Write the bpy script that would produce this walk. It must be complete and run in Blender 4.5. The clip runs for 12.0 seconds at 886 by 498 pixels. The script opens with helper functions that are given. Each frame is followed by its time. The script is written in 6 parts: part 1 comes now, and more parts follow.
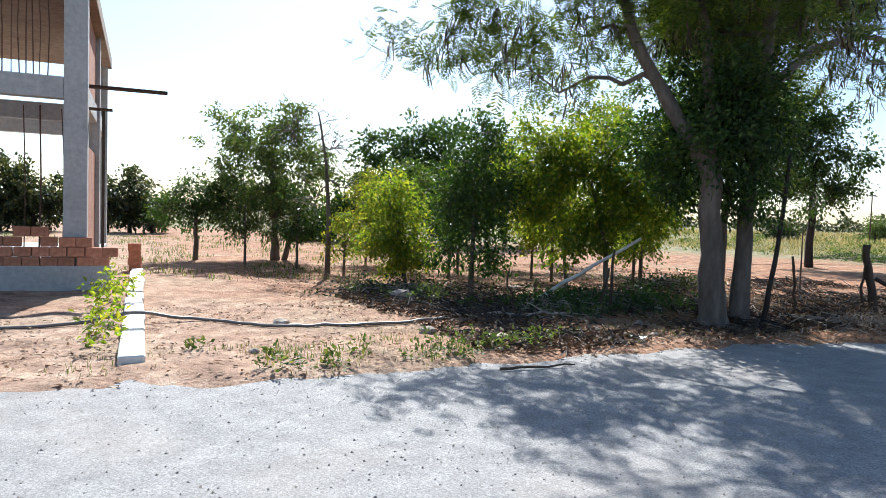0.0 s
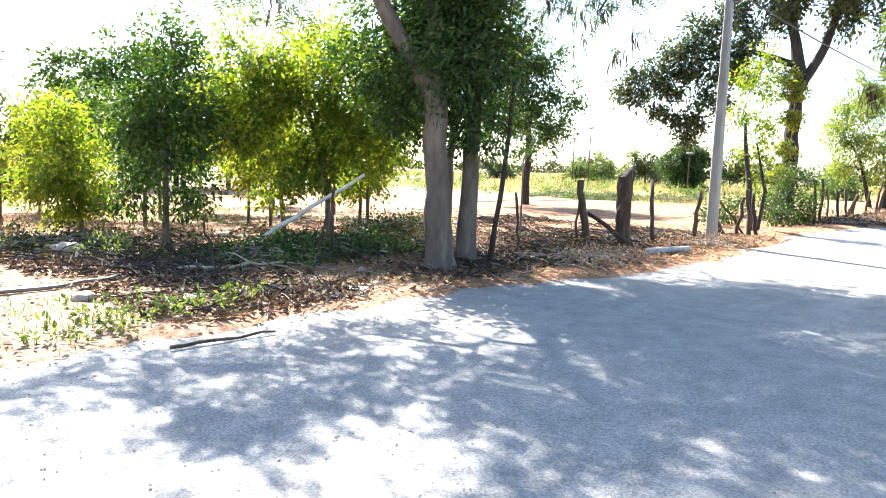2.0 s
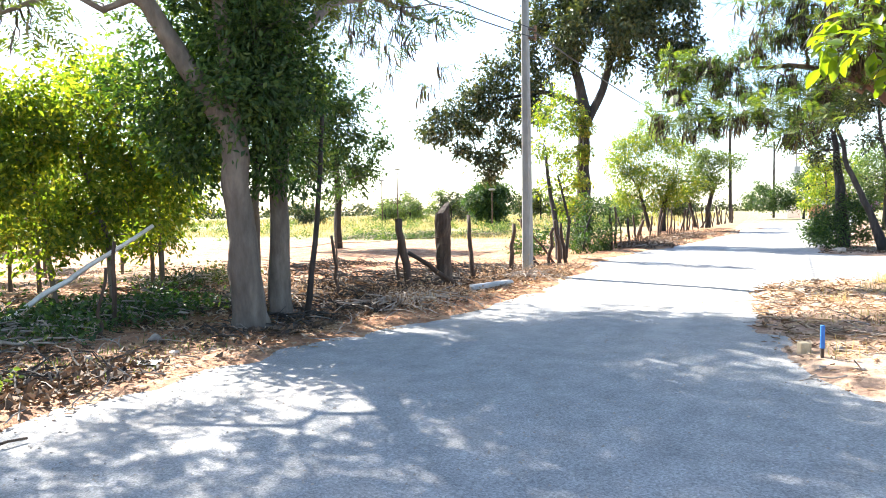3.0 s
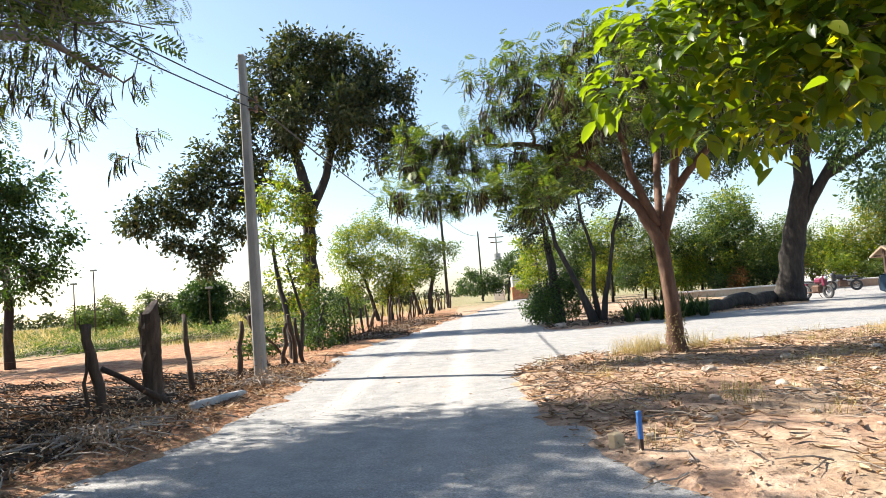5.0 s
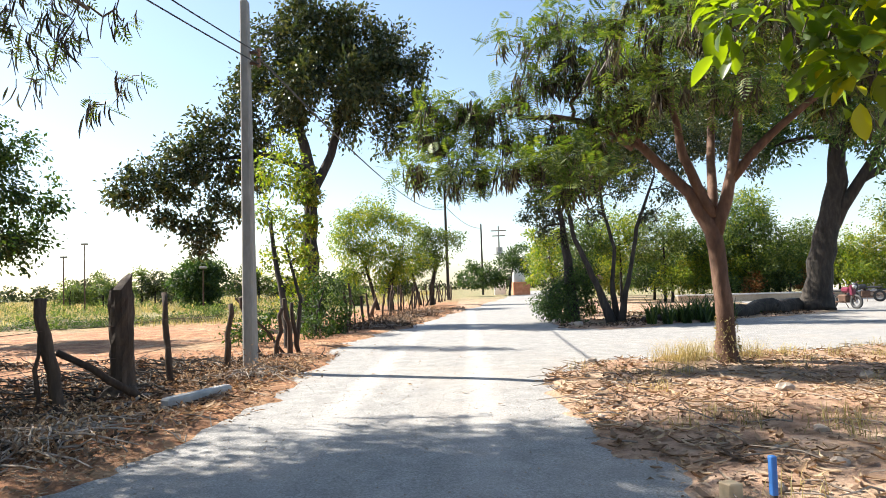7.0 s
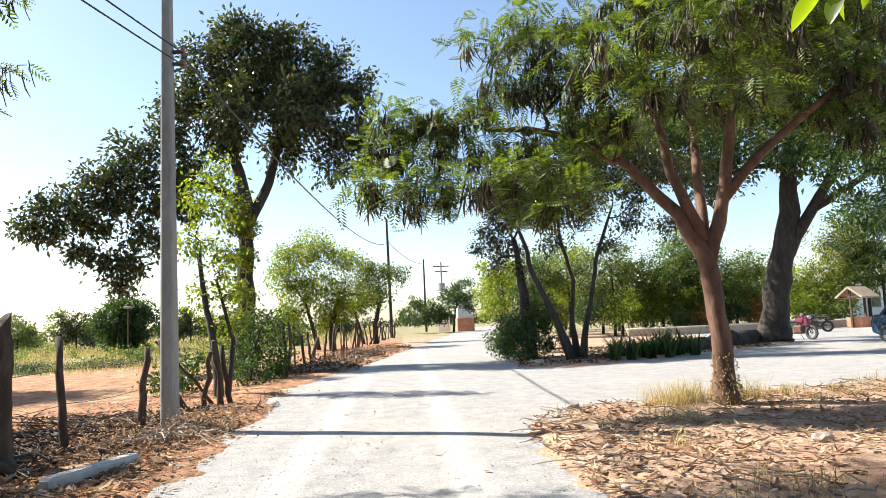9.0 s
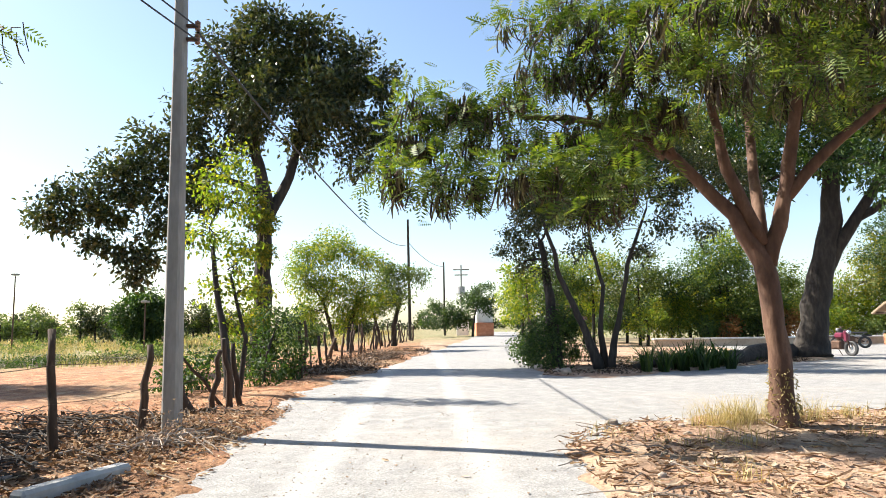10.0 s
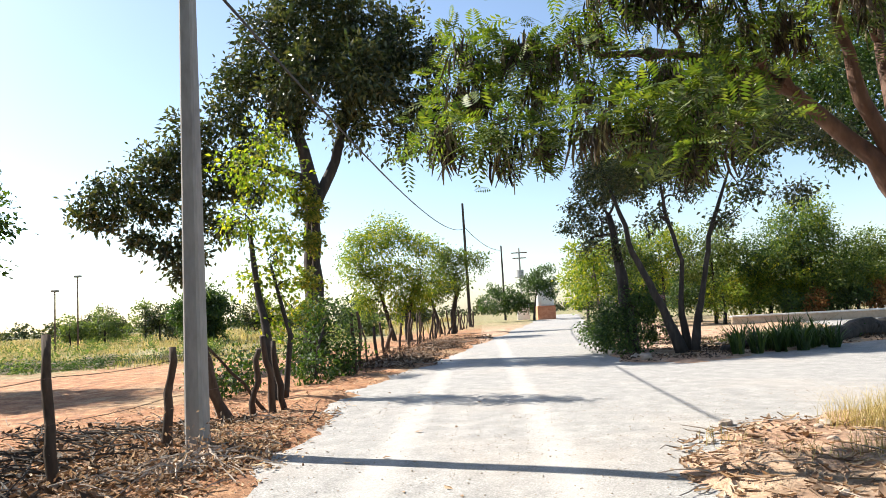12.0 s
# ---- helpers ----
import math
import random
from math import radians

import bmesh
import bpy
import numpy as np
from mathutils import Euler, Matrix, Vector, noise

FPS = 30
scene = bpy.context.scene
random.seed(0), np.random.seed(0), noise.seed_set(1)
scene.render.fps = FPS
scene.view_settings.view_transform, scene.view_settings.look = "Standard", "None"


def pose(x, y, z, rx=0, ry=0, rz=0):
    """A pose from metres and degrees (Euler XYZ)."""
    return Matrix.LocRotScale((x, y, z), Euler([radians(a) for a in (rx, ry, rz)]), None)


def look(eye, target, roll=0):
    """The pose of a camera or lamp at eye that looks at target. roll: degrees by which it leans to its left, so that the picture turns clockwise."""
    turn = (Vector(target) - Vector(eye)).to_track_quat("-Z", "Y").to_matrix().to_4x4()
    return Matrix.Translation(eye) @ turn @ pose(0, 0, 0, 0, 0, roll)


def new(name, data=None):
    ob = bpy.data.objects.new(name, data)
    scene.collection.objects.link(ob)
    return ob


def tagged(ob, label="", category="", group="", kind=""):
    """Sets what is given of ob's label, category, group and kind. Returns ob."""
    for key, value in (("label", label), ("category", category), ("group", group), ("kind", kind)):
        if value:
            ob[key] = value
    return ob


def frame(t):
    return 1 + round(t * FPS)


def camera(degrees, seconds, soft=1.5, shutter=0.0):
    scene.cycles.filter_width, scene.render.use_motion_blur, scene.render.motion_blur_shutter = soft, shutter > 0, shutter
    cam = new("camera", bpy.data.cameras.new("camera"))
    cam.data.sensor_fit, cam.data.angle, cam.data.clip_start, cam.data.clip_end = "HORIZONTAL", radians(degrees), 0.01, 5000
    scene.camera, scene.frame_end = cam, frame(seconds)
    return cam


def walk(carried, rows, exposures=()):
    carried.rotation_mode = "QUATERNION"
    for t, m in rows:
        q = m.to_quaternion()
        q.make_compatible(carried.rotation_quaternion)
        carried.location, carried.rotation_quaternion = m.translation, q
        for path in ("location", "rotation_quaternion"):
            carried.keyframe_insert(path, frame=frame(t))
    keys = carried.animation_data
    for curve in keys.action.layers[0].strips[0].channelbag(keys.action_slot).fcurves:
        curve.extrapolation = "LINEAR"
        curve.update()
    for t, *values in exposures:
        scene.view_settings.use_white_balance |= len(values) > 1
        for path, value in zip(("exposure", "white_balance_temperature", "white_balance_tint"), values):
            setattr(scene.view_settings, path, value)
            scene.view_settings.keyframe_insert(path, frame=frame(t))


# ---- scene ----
cam = camera(64.9, 12.0, soft=0.9, shutter=0.0)
TURN = -21.0
PATH = [
    (0, (0.529, -0.758, 1.8), (0.783, 1.223, 1.696), 1.9),
    (0.5, (0.777, -0.309, 1.775), (1.166, 1.646, 1.606), 1.9),
    (1, (0.904, 0.094, 1.689), (1.353, 2.029, 1.458), 4.8),
    (1.5, (1.189, 0.477, 1.706), (1.984, 2.301, 1.507), 2.0),
    (2, (1.465, 0.864, 1.659), (2.42, 2.604, 1.417), 2.1),
    (2.5, (1.675, 1.119, 1.599), (2.771, 2.777, 1.376), 1.9),
    (3, (1.958, 1.749, 1.594), (3.348, 3.184, 1.482), -0.8),
    (3.5, (2.377, 2.346, 1.543), (3.89, 3.654, 1.587), -6.2),
    (3.7, (2.539, 2.471, 1.5), (4.149, 3.655, 1.583), -6.0),
    (5.3, (3.602, 3.376, 1.501), (5.463, 4.097, 1.625), -2.6),
    (5.5, (3.728, 3.499, 1.485), (5.599, 4.194, 1.615), -1.2),
    (6, (4.077, 3.759, 1.502), (5.954, 4.439, 1.609), -2.8),
    (6.5, (4.473, 4.028, 1.477), (6.301, 4.821, 1.645), -4.5),
    (6.7, (4.632, 4.126, 1.465), (6.46, 4.928, 1.58), -2.3),
    (8.3, (5.929, 4.868, 1.462), (7.804, 5.551, 1.6), -0.8),
    (8.5, (6.078, 4.998, 1.452), (7.964, 5.614, 1.707), -1.4),
    (9, (6.355, 5.201, 1.463), (8.249, 5.81, 1.666), -2.5),
    (9.5, (6.806, 5.383, 1.485), (8.664, 6.071, 1.754), -2.4),
    (10, (7.189, 5.622, 1.461), (9.064, 6.284, 1.676), -0.8),
    (10.5, (7.576, 5.807, 1.471), (9.477, 6.415, 1.606), -3.6),
    (11, (8.041, 5.909, 1.478), (9.913, 6.582, 1.683), -2.0),
    (11.5, (8.434, 6.106, 1.470), (10.341, 6.688, 1.627), -1.4),
    (12, (8.767, 6.287, 1.490), (10.585, 7.101, 1.670), -3.0),
]
EXPOSURES = [(0, 1.0, 5800, 8), (0.5, 1.3, 5900, 8), (1.0, 2.1, 6100, 9), (1.5, 2.25, 6200, 9), (2.0, 2.5, 6250, 9), (2.5, 2.5, 6300, 9), (3.0, 2.45, 6300, 9),
             (3.5, 1.95, 6400, 8), (5.3, 1.45, 6600, 9), (8.5, 1.48, 6600, 9), (10.5, 1.45, 6600, 9), (12, 1.38, 6600, 9)]
walk(cam, [(t, pose(0, 0, 0, 0, 0, TURN) @ look(eye, target, roll)) for t, eye, target, roll in PATH], EXPOSURES)

# ---- daylight ----
SUN_AZ, SUN_EL = math.atan2(0.37, 0.93), radians(42)   # azimuth from +y towards +x
world = bpy.data.worlds.new("sky")
scene.world = world
world.use_nodes = True
wn = world.node_tree.nodes
sky = wn.new("ShaderNodeTexSky")
sky.sky_type, sky.sun_disc = "NISHITA", False
sky.sun_elevation, sky.sun_rotation = SUN_EL, SUN_AZ
sky.air_density, sky.dust_density, sky.ozone_density = 1.0, 0.8, 1.6
wn["Background"].inputs["Strength"].default_value = 0.086
world.node_tree.links.new(sky.outputs[0], wn["Background"].inputs["Color"])
sun_data = bpy.data.lights.new("sun", "SUN")
sun_data.energy, sun_data.angle, sun_data.color = 5.0, radians(0.55), (1.0, 0.95, 0.86)
sun = new("sun", sun_data)
sun_way = Vector((math.sin(SUN_AZ) * math.cos(SUN_EL), math.cos(SUN_AZ) * math.cos(SUN_EL), math.sin(SUN_EL)))
sun.matrix_world = look(sun_way * 60, (0, 0, 0))


# ---- materials ----
def material(name):
    m = bpy.data.materials.new(name)
    m.use_nodes = True
    return m, m.node_tree.nodes, m.node_tree.links, m.node_tree.nodes["Principled BSDF"]


def ramp(n, stops):
    r = n.new("ShaderNodeValToRGB")
    e = r.color_ramp.elements
    while len(e) < len(stops):
        e.new(0.5)
    for el, (p, c) in zip(e, stops):
        el.position, el.color = p, (*c, 1)
    return r


def noise_node(n, l, coord, scale, detail=4.0, rough=0.6):
    t = n.new("ShaderNodeTexNoise")
    t.inputs["Scale"].default_value, t.inputs["Detail"].default_value, t.inputs["Roughness"].default_value = scale, detail, rough
    l.new(coord, t.inputs["Vector"])
    return t


def blend(n, l, fac, a, b, mode="MIX"):
    m = n.new("ShaderNodeMix")
    m.data_type, m.blend_type = "RGBA", mode
    for sock, v in ((m.inputs[0], fac), (m.inputs[6], a), (m.inputs[7], b)):
        if isinstance(v, (int, float)):
            sock.default_value = v
        elif isinstance(v, tuple):
            sock.default_value = (*v, 1)
        else:
            l.new(v, sock)
    return m.outputs[2]


def bump(n, l, bsdf, height, strength, distance):
    b = n.new("ShaderNodeBump")
    b.inputs["Strength"].default_value, b.inputs["Distance"].default_value = strength, distance
    l.new(height, b.inputs["Height"])
    l.new(b.outputs[0], bsdf.inputs["Normal"])


def rough_mat(name, dark, mid, light, fine=12.0, coarse=1.2, roughness=0.85, relief=0.02, per_piece=0.0, metal=0.0, stretch=(1, 1, 1)):
    """A matt surface with grain, larger stains and relief."""
    m, n, l, b = material(name)
    co = n.new("ShaderNodeTexCoord").outputs["Object"]
    mp = n.new("ShaderNodeMapping")
    mp.inputs["Scale"].default_value = stretch
    l.new(co, mp.inputs["Vector"])
    f, c = noise_node(n, l, mp.outputs[0], fine, 6), noise_node(n, l, mp.outputs[0], coarse, 3)
    mixed = blend(n, l, 0.45, f.outputs["Fac"], c.outputs["Fac"])
    r = ramp(n, [(0.3, dark), (0.5, mid), (0.7, light)])
    l.new(mixed, r.inputs[0])
    col = r.outputs[0]
    if per_piece:
        rnd = n.new("ShaderNodeObjectInfo").outputs["Random"]
        hs = n.new("ShaderNodeHueSaturation")
        mr = n.new("ShaderNodeMapRange")
        mr.inputs[3].default_value, mr.inputs[4].default_value = 1 - per_piece, 1 + per_piece
        l.new(rnd, mr.inputs[0])
        l.new(mr.outputs[0], hs.inputs["Value"])
        l.new(col, hs.inputs["Color"])
        col = hs.outputs[0]
    l.new(col, b.inputs["Base Color"])
    b.inputs["Roughness"].default_value, b.inputs["Metallic"].default_value = roughness, metal
    if relief:
        bump(n, l, b, f.outputs["Fac"], 0.8, relief)
    return m


def leaf_mat(name, stops, through_col, translucent=0.45, roughness=0.55):
    """Leaves: varied from leaf to leaf, letting some light through."""
    m, n, l, b = material(name)
    rnd = n.new("ShaderNodeNewGeometry").outputs["Random Per Island"]
    r = ramp(n, stops)
    l.new(rnd, r.inputs[0])
    co = n.new("ShaderNodeTexCoord").outputs["Object"]
    big = noise_node(n, l, co, 0.9, 2)
    tone = ramp(n, [(0.35, (0.7, 0.72, 0.75)), (0.65, (1.15, 1.1, 0.95))])
    l.new(big.outputs["Fac"], tone.inputs[0])
    col = blend(n, l, 1.0, r.outputs[0], tone.outputs[0], "MULTIPLY")
    l.new(col, b.inputs["Base Color"])
    b.inputs["Roughness"].default_value = roughness
    tr = n.new("ShaderNodeBsdfTranslucent")
    l.new(blend(n, l, 1.0, col, through_col, "MULTIPLY"), tr.inputs["Color"])
    mix = n.new("ShaderNodeMixShader")
    mix.inputs[0].default_value = translucent
    l.new(b.outputs[0], mix.inputs[1])
    l.new(tr.outputs[0], mix.inputs[2])
    l.new(mix.outputs[0], n["Material Output"].inputs["Surface"])
    return m


def plain(name, colour, roughness=0.5, metal=0.0):
    m, n, l, b = material(name)
    co = n.new("ShaderNodeTexCoord").outputs["Object"]
    f = noise_node(n, l, co, 9, 4)
    r = ramp(n, [(0.3, tuple(c * 0.85 for c in colour)), (0.7, tuple(min(1, c * 1.1) for c in colour))])
    l.new(f.outputs["Fac"], r.inputs[0])
    l.new(r.outputs[0], b.inputs["Base Color"])
    b.inputs["Roughness"].default_value, b.inputs["Metallic"].default_value = roughness, metal
    return m


def ground_material():
    m, n, l, b = material("soil")
    co = n.new("ShaderNodeTexCoord").outputs["Object"]
    zone = n.new("ShaderNodeVertexColor")
    zone.layer_name = "zone"
    sep = n.new("ShaderNodeSeparateColor")
    l.new(zone.outputs[0], sep.inputs[0])
    coarse, mid, fine = noise_node(n, l, co, 0.35, 4), noise_node(n, l, co, 2.2, 6, 0.7), noise_node(n, l, co, 14, 6, 0.7)
    red = ramp(n, [(0.3, (0.13, 0.05, 0.024)), (0.5, (0.33, 0.15, 0.068)), (0.7, (0.50, 0.29, 0.155))])
    l.new(mid.outputs["Fac"], red.inputs[0])
    pale = ramp(n, [(0.3, (0.21, 0.125, 0.08)), (0.5, (0.42, 0.285, 0.20)), (0.68, (0.58, 0.44, 0.335))])
    l.new(mid.outputs["Fac"], pale.inputs[0])
    grass = ramp(n, [(0.3, (0.07, 0.085, 0.03)), (0.5, (0.19, 0.18, 0.075)), (0.7, (0.38, 0.31, 0.16))])
    l.new(mid.outputs["Fac"], grass.inputs[0])
    wob = n.new("ShaderNodeMath")
    wob.operation = "MULTIPLY_ADD"
    wob.inputs[1].default_value, wob.inputs[2].default_value = 1.6, -0.8
    l.new(coarse.outputs["Fac"], wob.inputs[0])

    def soft(channel):
        a = n.new("ShaderNodeMath")
        a.operation, a.use_clamp = "ADD", True
        l.new(sep.outputs[channel], a.inputs[0])
        l.new(wob.outputs[0], a.inputs[1])
        return a.outputs[0]
    c1 = blend(n, l, soft(1), red.outputs[0], pale.outputs[0])
    c2 = blend(n, l, soft(0), c1, grass.outputs[0])
    speck = ramp(n, [(0.32, (0.55, 0.5, 0.45)), (0.5, (1, 1, 1)), (0.72, (1.25, 1.22, 1.15))])
    l.new(fine.outputs["Fac"], speck.inputs[0])
    l.new(blend(n, l, 0.8, c2, speck.outputs[0], "MULTIPLY"), b.inputs["Base Color"])
    b.inputs["Roughness"].default_value = 0.95
    bump(n, l, b, fine.outputs["Fac"], 0.9, 0.05)
    return m


def gravel_material():
    m, n, l, b = material("gravel_road")
    co = n.new("ShaderNodeTexCoord").outputs["Object"]
    v = n.new("ShaderNodeTexVoronoi")
    v.inputs["Scale"].default_value = 80
    l.new(co, v.inputs["Vector"])
    fine, mid, coarse = noise_node(n, l, co, 45, 5, 0.75), noise_node(n, l, co, 3.0, 5), noise_node(n, l, co, 0.3, 3)
    stone = ramp(n, [(0.0, (0.20, 0.195, 0.19)), (0.45, (0.30, 0.29, 0.285)), (1.0, (0.42, 0.41, 0.40))])
    l.new(v.outputs["Color"], stone.inputs[0])
    grain = ramp(n, [(0.3, (0.48, 0.48, 0.48)), (0.7, (1.28, 1.28, 1.28))])
    l.new(fine.outputs["Fac"], grain.inputs[0])
    c = blend(n, l, 0.7, stone.outputs[0], grain.outputs[0], "MULTIPLY")
    patch = ramp(n, [(0.35, (0.74, 0.73, 0.71)), (0.65, (1.12, 1.1, 1.06))])
    l.new(mid.outputs["Fac"], patch.inputs[0])
    c = blend(n, l, 0.8, c, patch.outputs[0], "MULTIPLY")
    dust = ramp(n, [(0.5, (0, 0, 0)), (0.75, (0.5, 0.5, 0.5))])
    l.new(coarse.outputs["Fac"], dust.inputs[0])
    c = blend(n, l, dust.outputs[0], c, (0.40, 0.34, 0.29))
    # wheel tracks: paler, packed dust along the road
    sx = n.new("ShaderNodeSeparateXYZ")
    l.new(co, sx.inputs[0])
    w = n.new("ShaderNodeMath")
    w.operation = "MULTIPLY_ADD"
    w.inputs[1].default_value, w.inputs[2].default_value = 3.6, 0.4
    l.new(sx.outputs["Y"], w.inputs[0])
    s = n.new("ShaderNodeMath")
    s.operation = "SINE"
    l.new(w.outputs[0], s.inputs[0])
    tr = ramp(n, [(0.55, (0, 0, 0)), (1.0, (0.35, 0.35, 0.35))])
    l.new(s.outputs[0], tr.inputs[0])
    far = n.new("ShaderNodeMapRange")
    far.inputs[1].default_value, far.inputs[2].default_value = 9, 15
    l.new(sx.outputs["X"], far.inputs[0])
    trf = blend(n, l, 1.0, tr.outputs[0], far.outputs[0], "MULTIPLY")
    main = n.new("ShaderNodeMapRange")
    main.inputs[1].default_value, main.inputs[2].default_value = 0.9, 1.7
    l.new(sx.outputs["Y"], main.inputs[0])
    trf = blend(n, l, 1.0, trf, main.outputs[0], "MULTIPLY")
    c = blend(n, l, trf, c, (0.50, 0.47, 0.44))
    l.new(c, b.inputs["Base Color"])
    b.inputs["Roughness"].default_value = 0.9
    bump(n, l, b, fine.outputs["Fac"], 0.6, 0.012)
    return m


SOIL, GRAVEL = ground_material(), gravel_material()
BARK = rough_mat("bark_grey_brown", (0.06, 0.048, 0.038), (0.125, 0.10, 0.08), (0.21, 0.175, 0.145), 9, 2, 0.9, 0.05, stretch=(1, 1, 0.35))
BARK_RED = rough_mat("bark_red_brown", (0.045, 0.022, 0.014), (0.11, 0.055, 0.034), (0.21, 0.125, 0.08), 9, 2, 0.85, 0.03, stretch=(1, 1, 0.4))
BARK_DARK = rough_mat("bark_dark", (0.014, 0.012, 0.010), (0.034, 0.027, 0.022), (0.068, 0.055, 0.045), 8, 2, 0.9, 0.04, stretch=(1, 1, 0.35))
OLD_WOOD = rough_mat("weathered_wood", (0.025, 0.015, 0.01), (0.06, 0.038, 0.026), (0.125, 0.085, 0.06), 14, 3, 0.9, 0.03, 0.25, stretch=(1, 1, 0.25))
DEAD_WOOD = rough_mat("dead_branch", (0.16, 0.12, 0.09), (0.32, 0.26, 0.21), (0.5, 0.43, 0.36), 14, 3, 0.9, 0.02, 0.3)
WHITE_WOOD = rough_mat("peeled_branch", (0.45, 0.40, 0.35), (0.62, 0.57, 0.52), (0.75, 0.71, 0.66), 14, 3, 0.7, 0.01)
CONCRETE = rough_mat("concrete", (0.30, 0.285, 0.27), (0.42, 0.40, 0.38), (0.54, 0.52, 0.49), 10, 0.8, 0.85, 0.01)
POLE_CONCRETE = rough_mat("pole_concrete", (0.19, 0.175, 0.165), (0.27, 0.255, 0.24), (0.35, 0.33, 0.31), 12, 1.2, 0.85, 0.008, stretch=(1, 1, 0.3))
WHITEWASH = rough_mat("whitewash", (0.50, 0.47, 0.42), (0.70, 0.67, 0.62), (0.80, 0.78, 0.74), 8, 1.5, 0.85, 0.008, 0.1)
BRICK = rough_mat("fired_clay", (0.27, 0.10, 0.05), (0.44, 0.18, 0.10), (0.58, 0.29, 0.18), 12, 2.5, 0.85, 0.01, 0.22)
STONE = rough_mat("field_stone", (0.24, 0.19, 0.15), (0.38, 0.31, 0.25), (0.52, 0.45, 0.38), 10, 2, 0.9, 0.02, 0.2)
STEEL = rough_mat("rusty_steel", (0.06, 0.035, 0.025), (0.12, 0.07, 0.05), (0.2, 0.13, 0.1), 20, 3, 0.7, 0.004, metal=0.5)
RUBBER = plain("black_rubber", (0.03, 0.03, 0.032), 0.6)
HOSE = plain("grey_hose", (0.16, 0.14, 0.125), 0.5)
PAINT_WHITE = rough_mat("white_paint", (0.62, 0.60, 0.58), (0.74, 0.73, 0.71), (0.82, 0.81, 0.80), 6, 0.6, 0.7, 0.003)
LEAF_FEATHER = leaf_mat("feathery_leaf", [(0, (0.035, 0.07, 0.012)), (0.5, (0.075, 0.12, 0.02)), (1, (0.16, 0.19, 0.04))], (1.9, 1.9, 0.6), 0.36)
LEAF_DARK = leaf_mat("dark_leaf", [(0, (0.018, 0.045, 0.011)), (0.6, (0.038, 0.078, 0.017)), (1, (0.09, 0.13, 0.026))], (1.7, 1.9, 0.6), 0.32)
LEAF_LIME = leaf_mat("yellow_green_leaf", [(0, (0.06, 0.11, 0.02)), (0.6, (0.13, 0.19, 0.03)), (1, (0.27, 0.27, 0.04))], (2.3, 2.2, 0.6), 0.55)
LEAF_OLIVE = leaf_mat("olive_leaf", [(0, (0.022, 0.036, 0.013)), (0.6, (0.046, 0.066, 0.022)), (1, (0.13, 0.125, 0.042))], (1.6, 1.6, 0.8), 0.28, 0.32)
LEAF_PALE = leaf_mat("pale_leaf", [(0, (0.06, 0.10, 0.03)), (0.6, (0.11, 0.16, 0.05)), (1, (0.19, 0.22, 0.08))], (1.5, 1.5, 0.7), 0.45)
LEAF_BROAD = leaf_mat("broad_leaf", [(0, (0.03, 0.065, 0.012)), (0.6, (0.055, 0.105, 0.016)), (1, (0.14, 0.17, 0.02))], (5.6, 4.1, 0.35), 0.5, 0.4)
LEAF_GOLD = leaf_mat("golden_leaf", [(0, (0.07, 0.12, 0.02)), (0.5, (0.13, 0.17, 0.03)), (1, (0.28, 0.25, 0.04))], (1.8, 1.7, 0.6), 0.5)
LEAF_MID = leaf_mat("mid_green_leaf", [(0, (0.04, 0.08, 0.025)), (0.6, (0.075, 0.13, 0.035)), (1, (0.14, 0.18, 0.05))], (1.7, 1.7, 0.7), 0.48)
POD = leaf_mat("dry_seed_pod", [(0, (0.03, 0.02, 0.012)), (0.6, (0.08, 0.05, 0.03)), (1, (0.22, 0.19, 0.08))], (1.3, 1.1, 0.8), 0.15, 0.6)
DRY = leaf_mat("dry_litter", [(0, (0.13, 0.075, 0.045)), (0.5, (0.33, 0.22, 0.145)), (1, (0.56, 0.44, 0.32))], (1.2, 1.0, 0.8), 0.2, 0.85)
DARK_LITTER = leaf_mat("dark_litter", [(0, (0.035, 0.028, 0.022)), (0.5, (0.10, 0.065, 0.042)), (1, (0.22, 0.14, 0.09))], (1.2, 1.0, 0.8), 0.1, 0.85)
STRAW = leaf_mat("dry_grass", [(0, (0.22, 0.19, 0.07)), (0.5, (0.40, 0.33, 0.15)), (1, (0.55, 0.47, 0.26))], (1.2, 1.1, 0.8), 0.4, 0.7)
GRASS = leaf_mat("green_grass", [(0, (0.05, 0.09, 0.02)), (0.6, (0.12, 0.17, 0.04)), (1, (0.27, 0.26, 0.09))], (1.4, 1.4, 0.6), 0.4, 0.6)
BRACKEN = leaf_mat("withered_orange_leaf", [(0, (0.16, 0.06, 0.02)), (0.5, (0.32, 0.15, 0.05)), (1, (0.45, 0.27, 0.11))], (1.5, 1.2, 0.7), 0.4, 0.8)
BLOSSOM = leaf_mat("mauve_blossom", [(0, (0.30, 0.10, 0.26)), (1, (0.48, 0.26, 0.42))], (1.2, 1.0, 1.2), 0.3, 0.7)


# ---- building blocks ----
rng = np.random.default_rng(7)


def lattice(x, y, seed):
    """Smooth value noise between -1 and 1."""
    xi, yi = np.floor(x), np.floor(y)
    fx, fy = x - xi, y - yi
    fx, fy = fx * fx * (3 - 2 * fx), fy * fy * (3 - 2 * fy)

    def h(a, b):
        v = np.sin(a * 127.1 + b * 311.7 + seed * 74.7) * 43758.5453
        return 2 * (v - np.floor(v)) - 1
    top = h(xi, yi) * (1 - fx) + h(xi + 1, yi) * fx
    bot = h(xi, yi + 1) * (1 - fx) + h(xi + 1, yi + 1) * fx
    return top * (1 - fy) + bot * fy


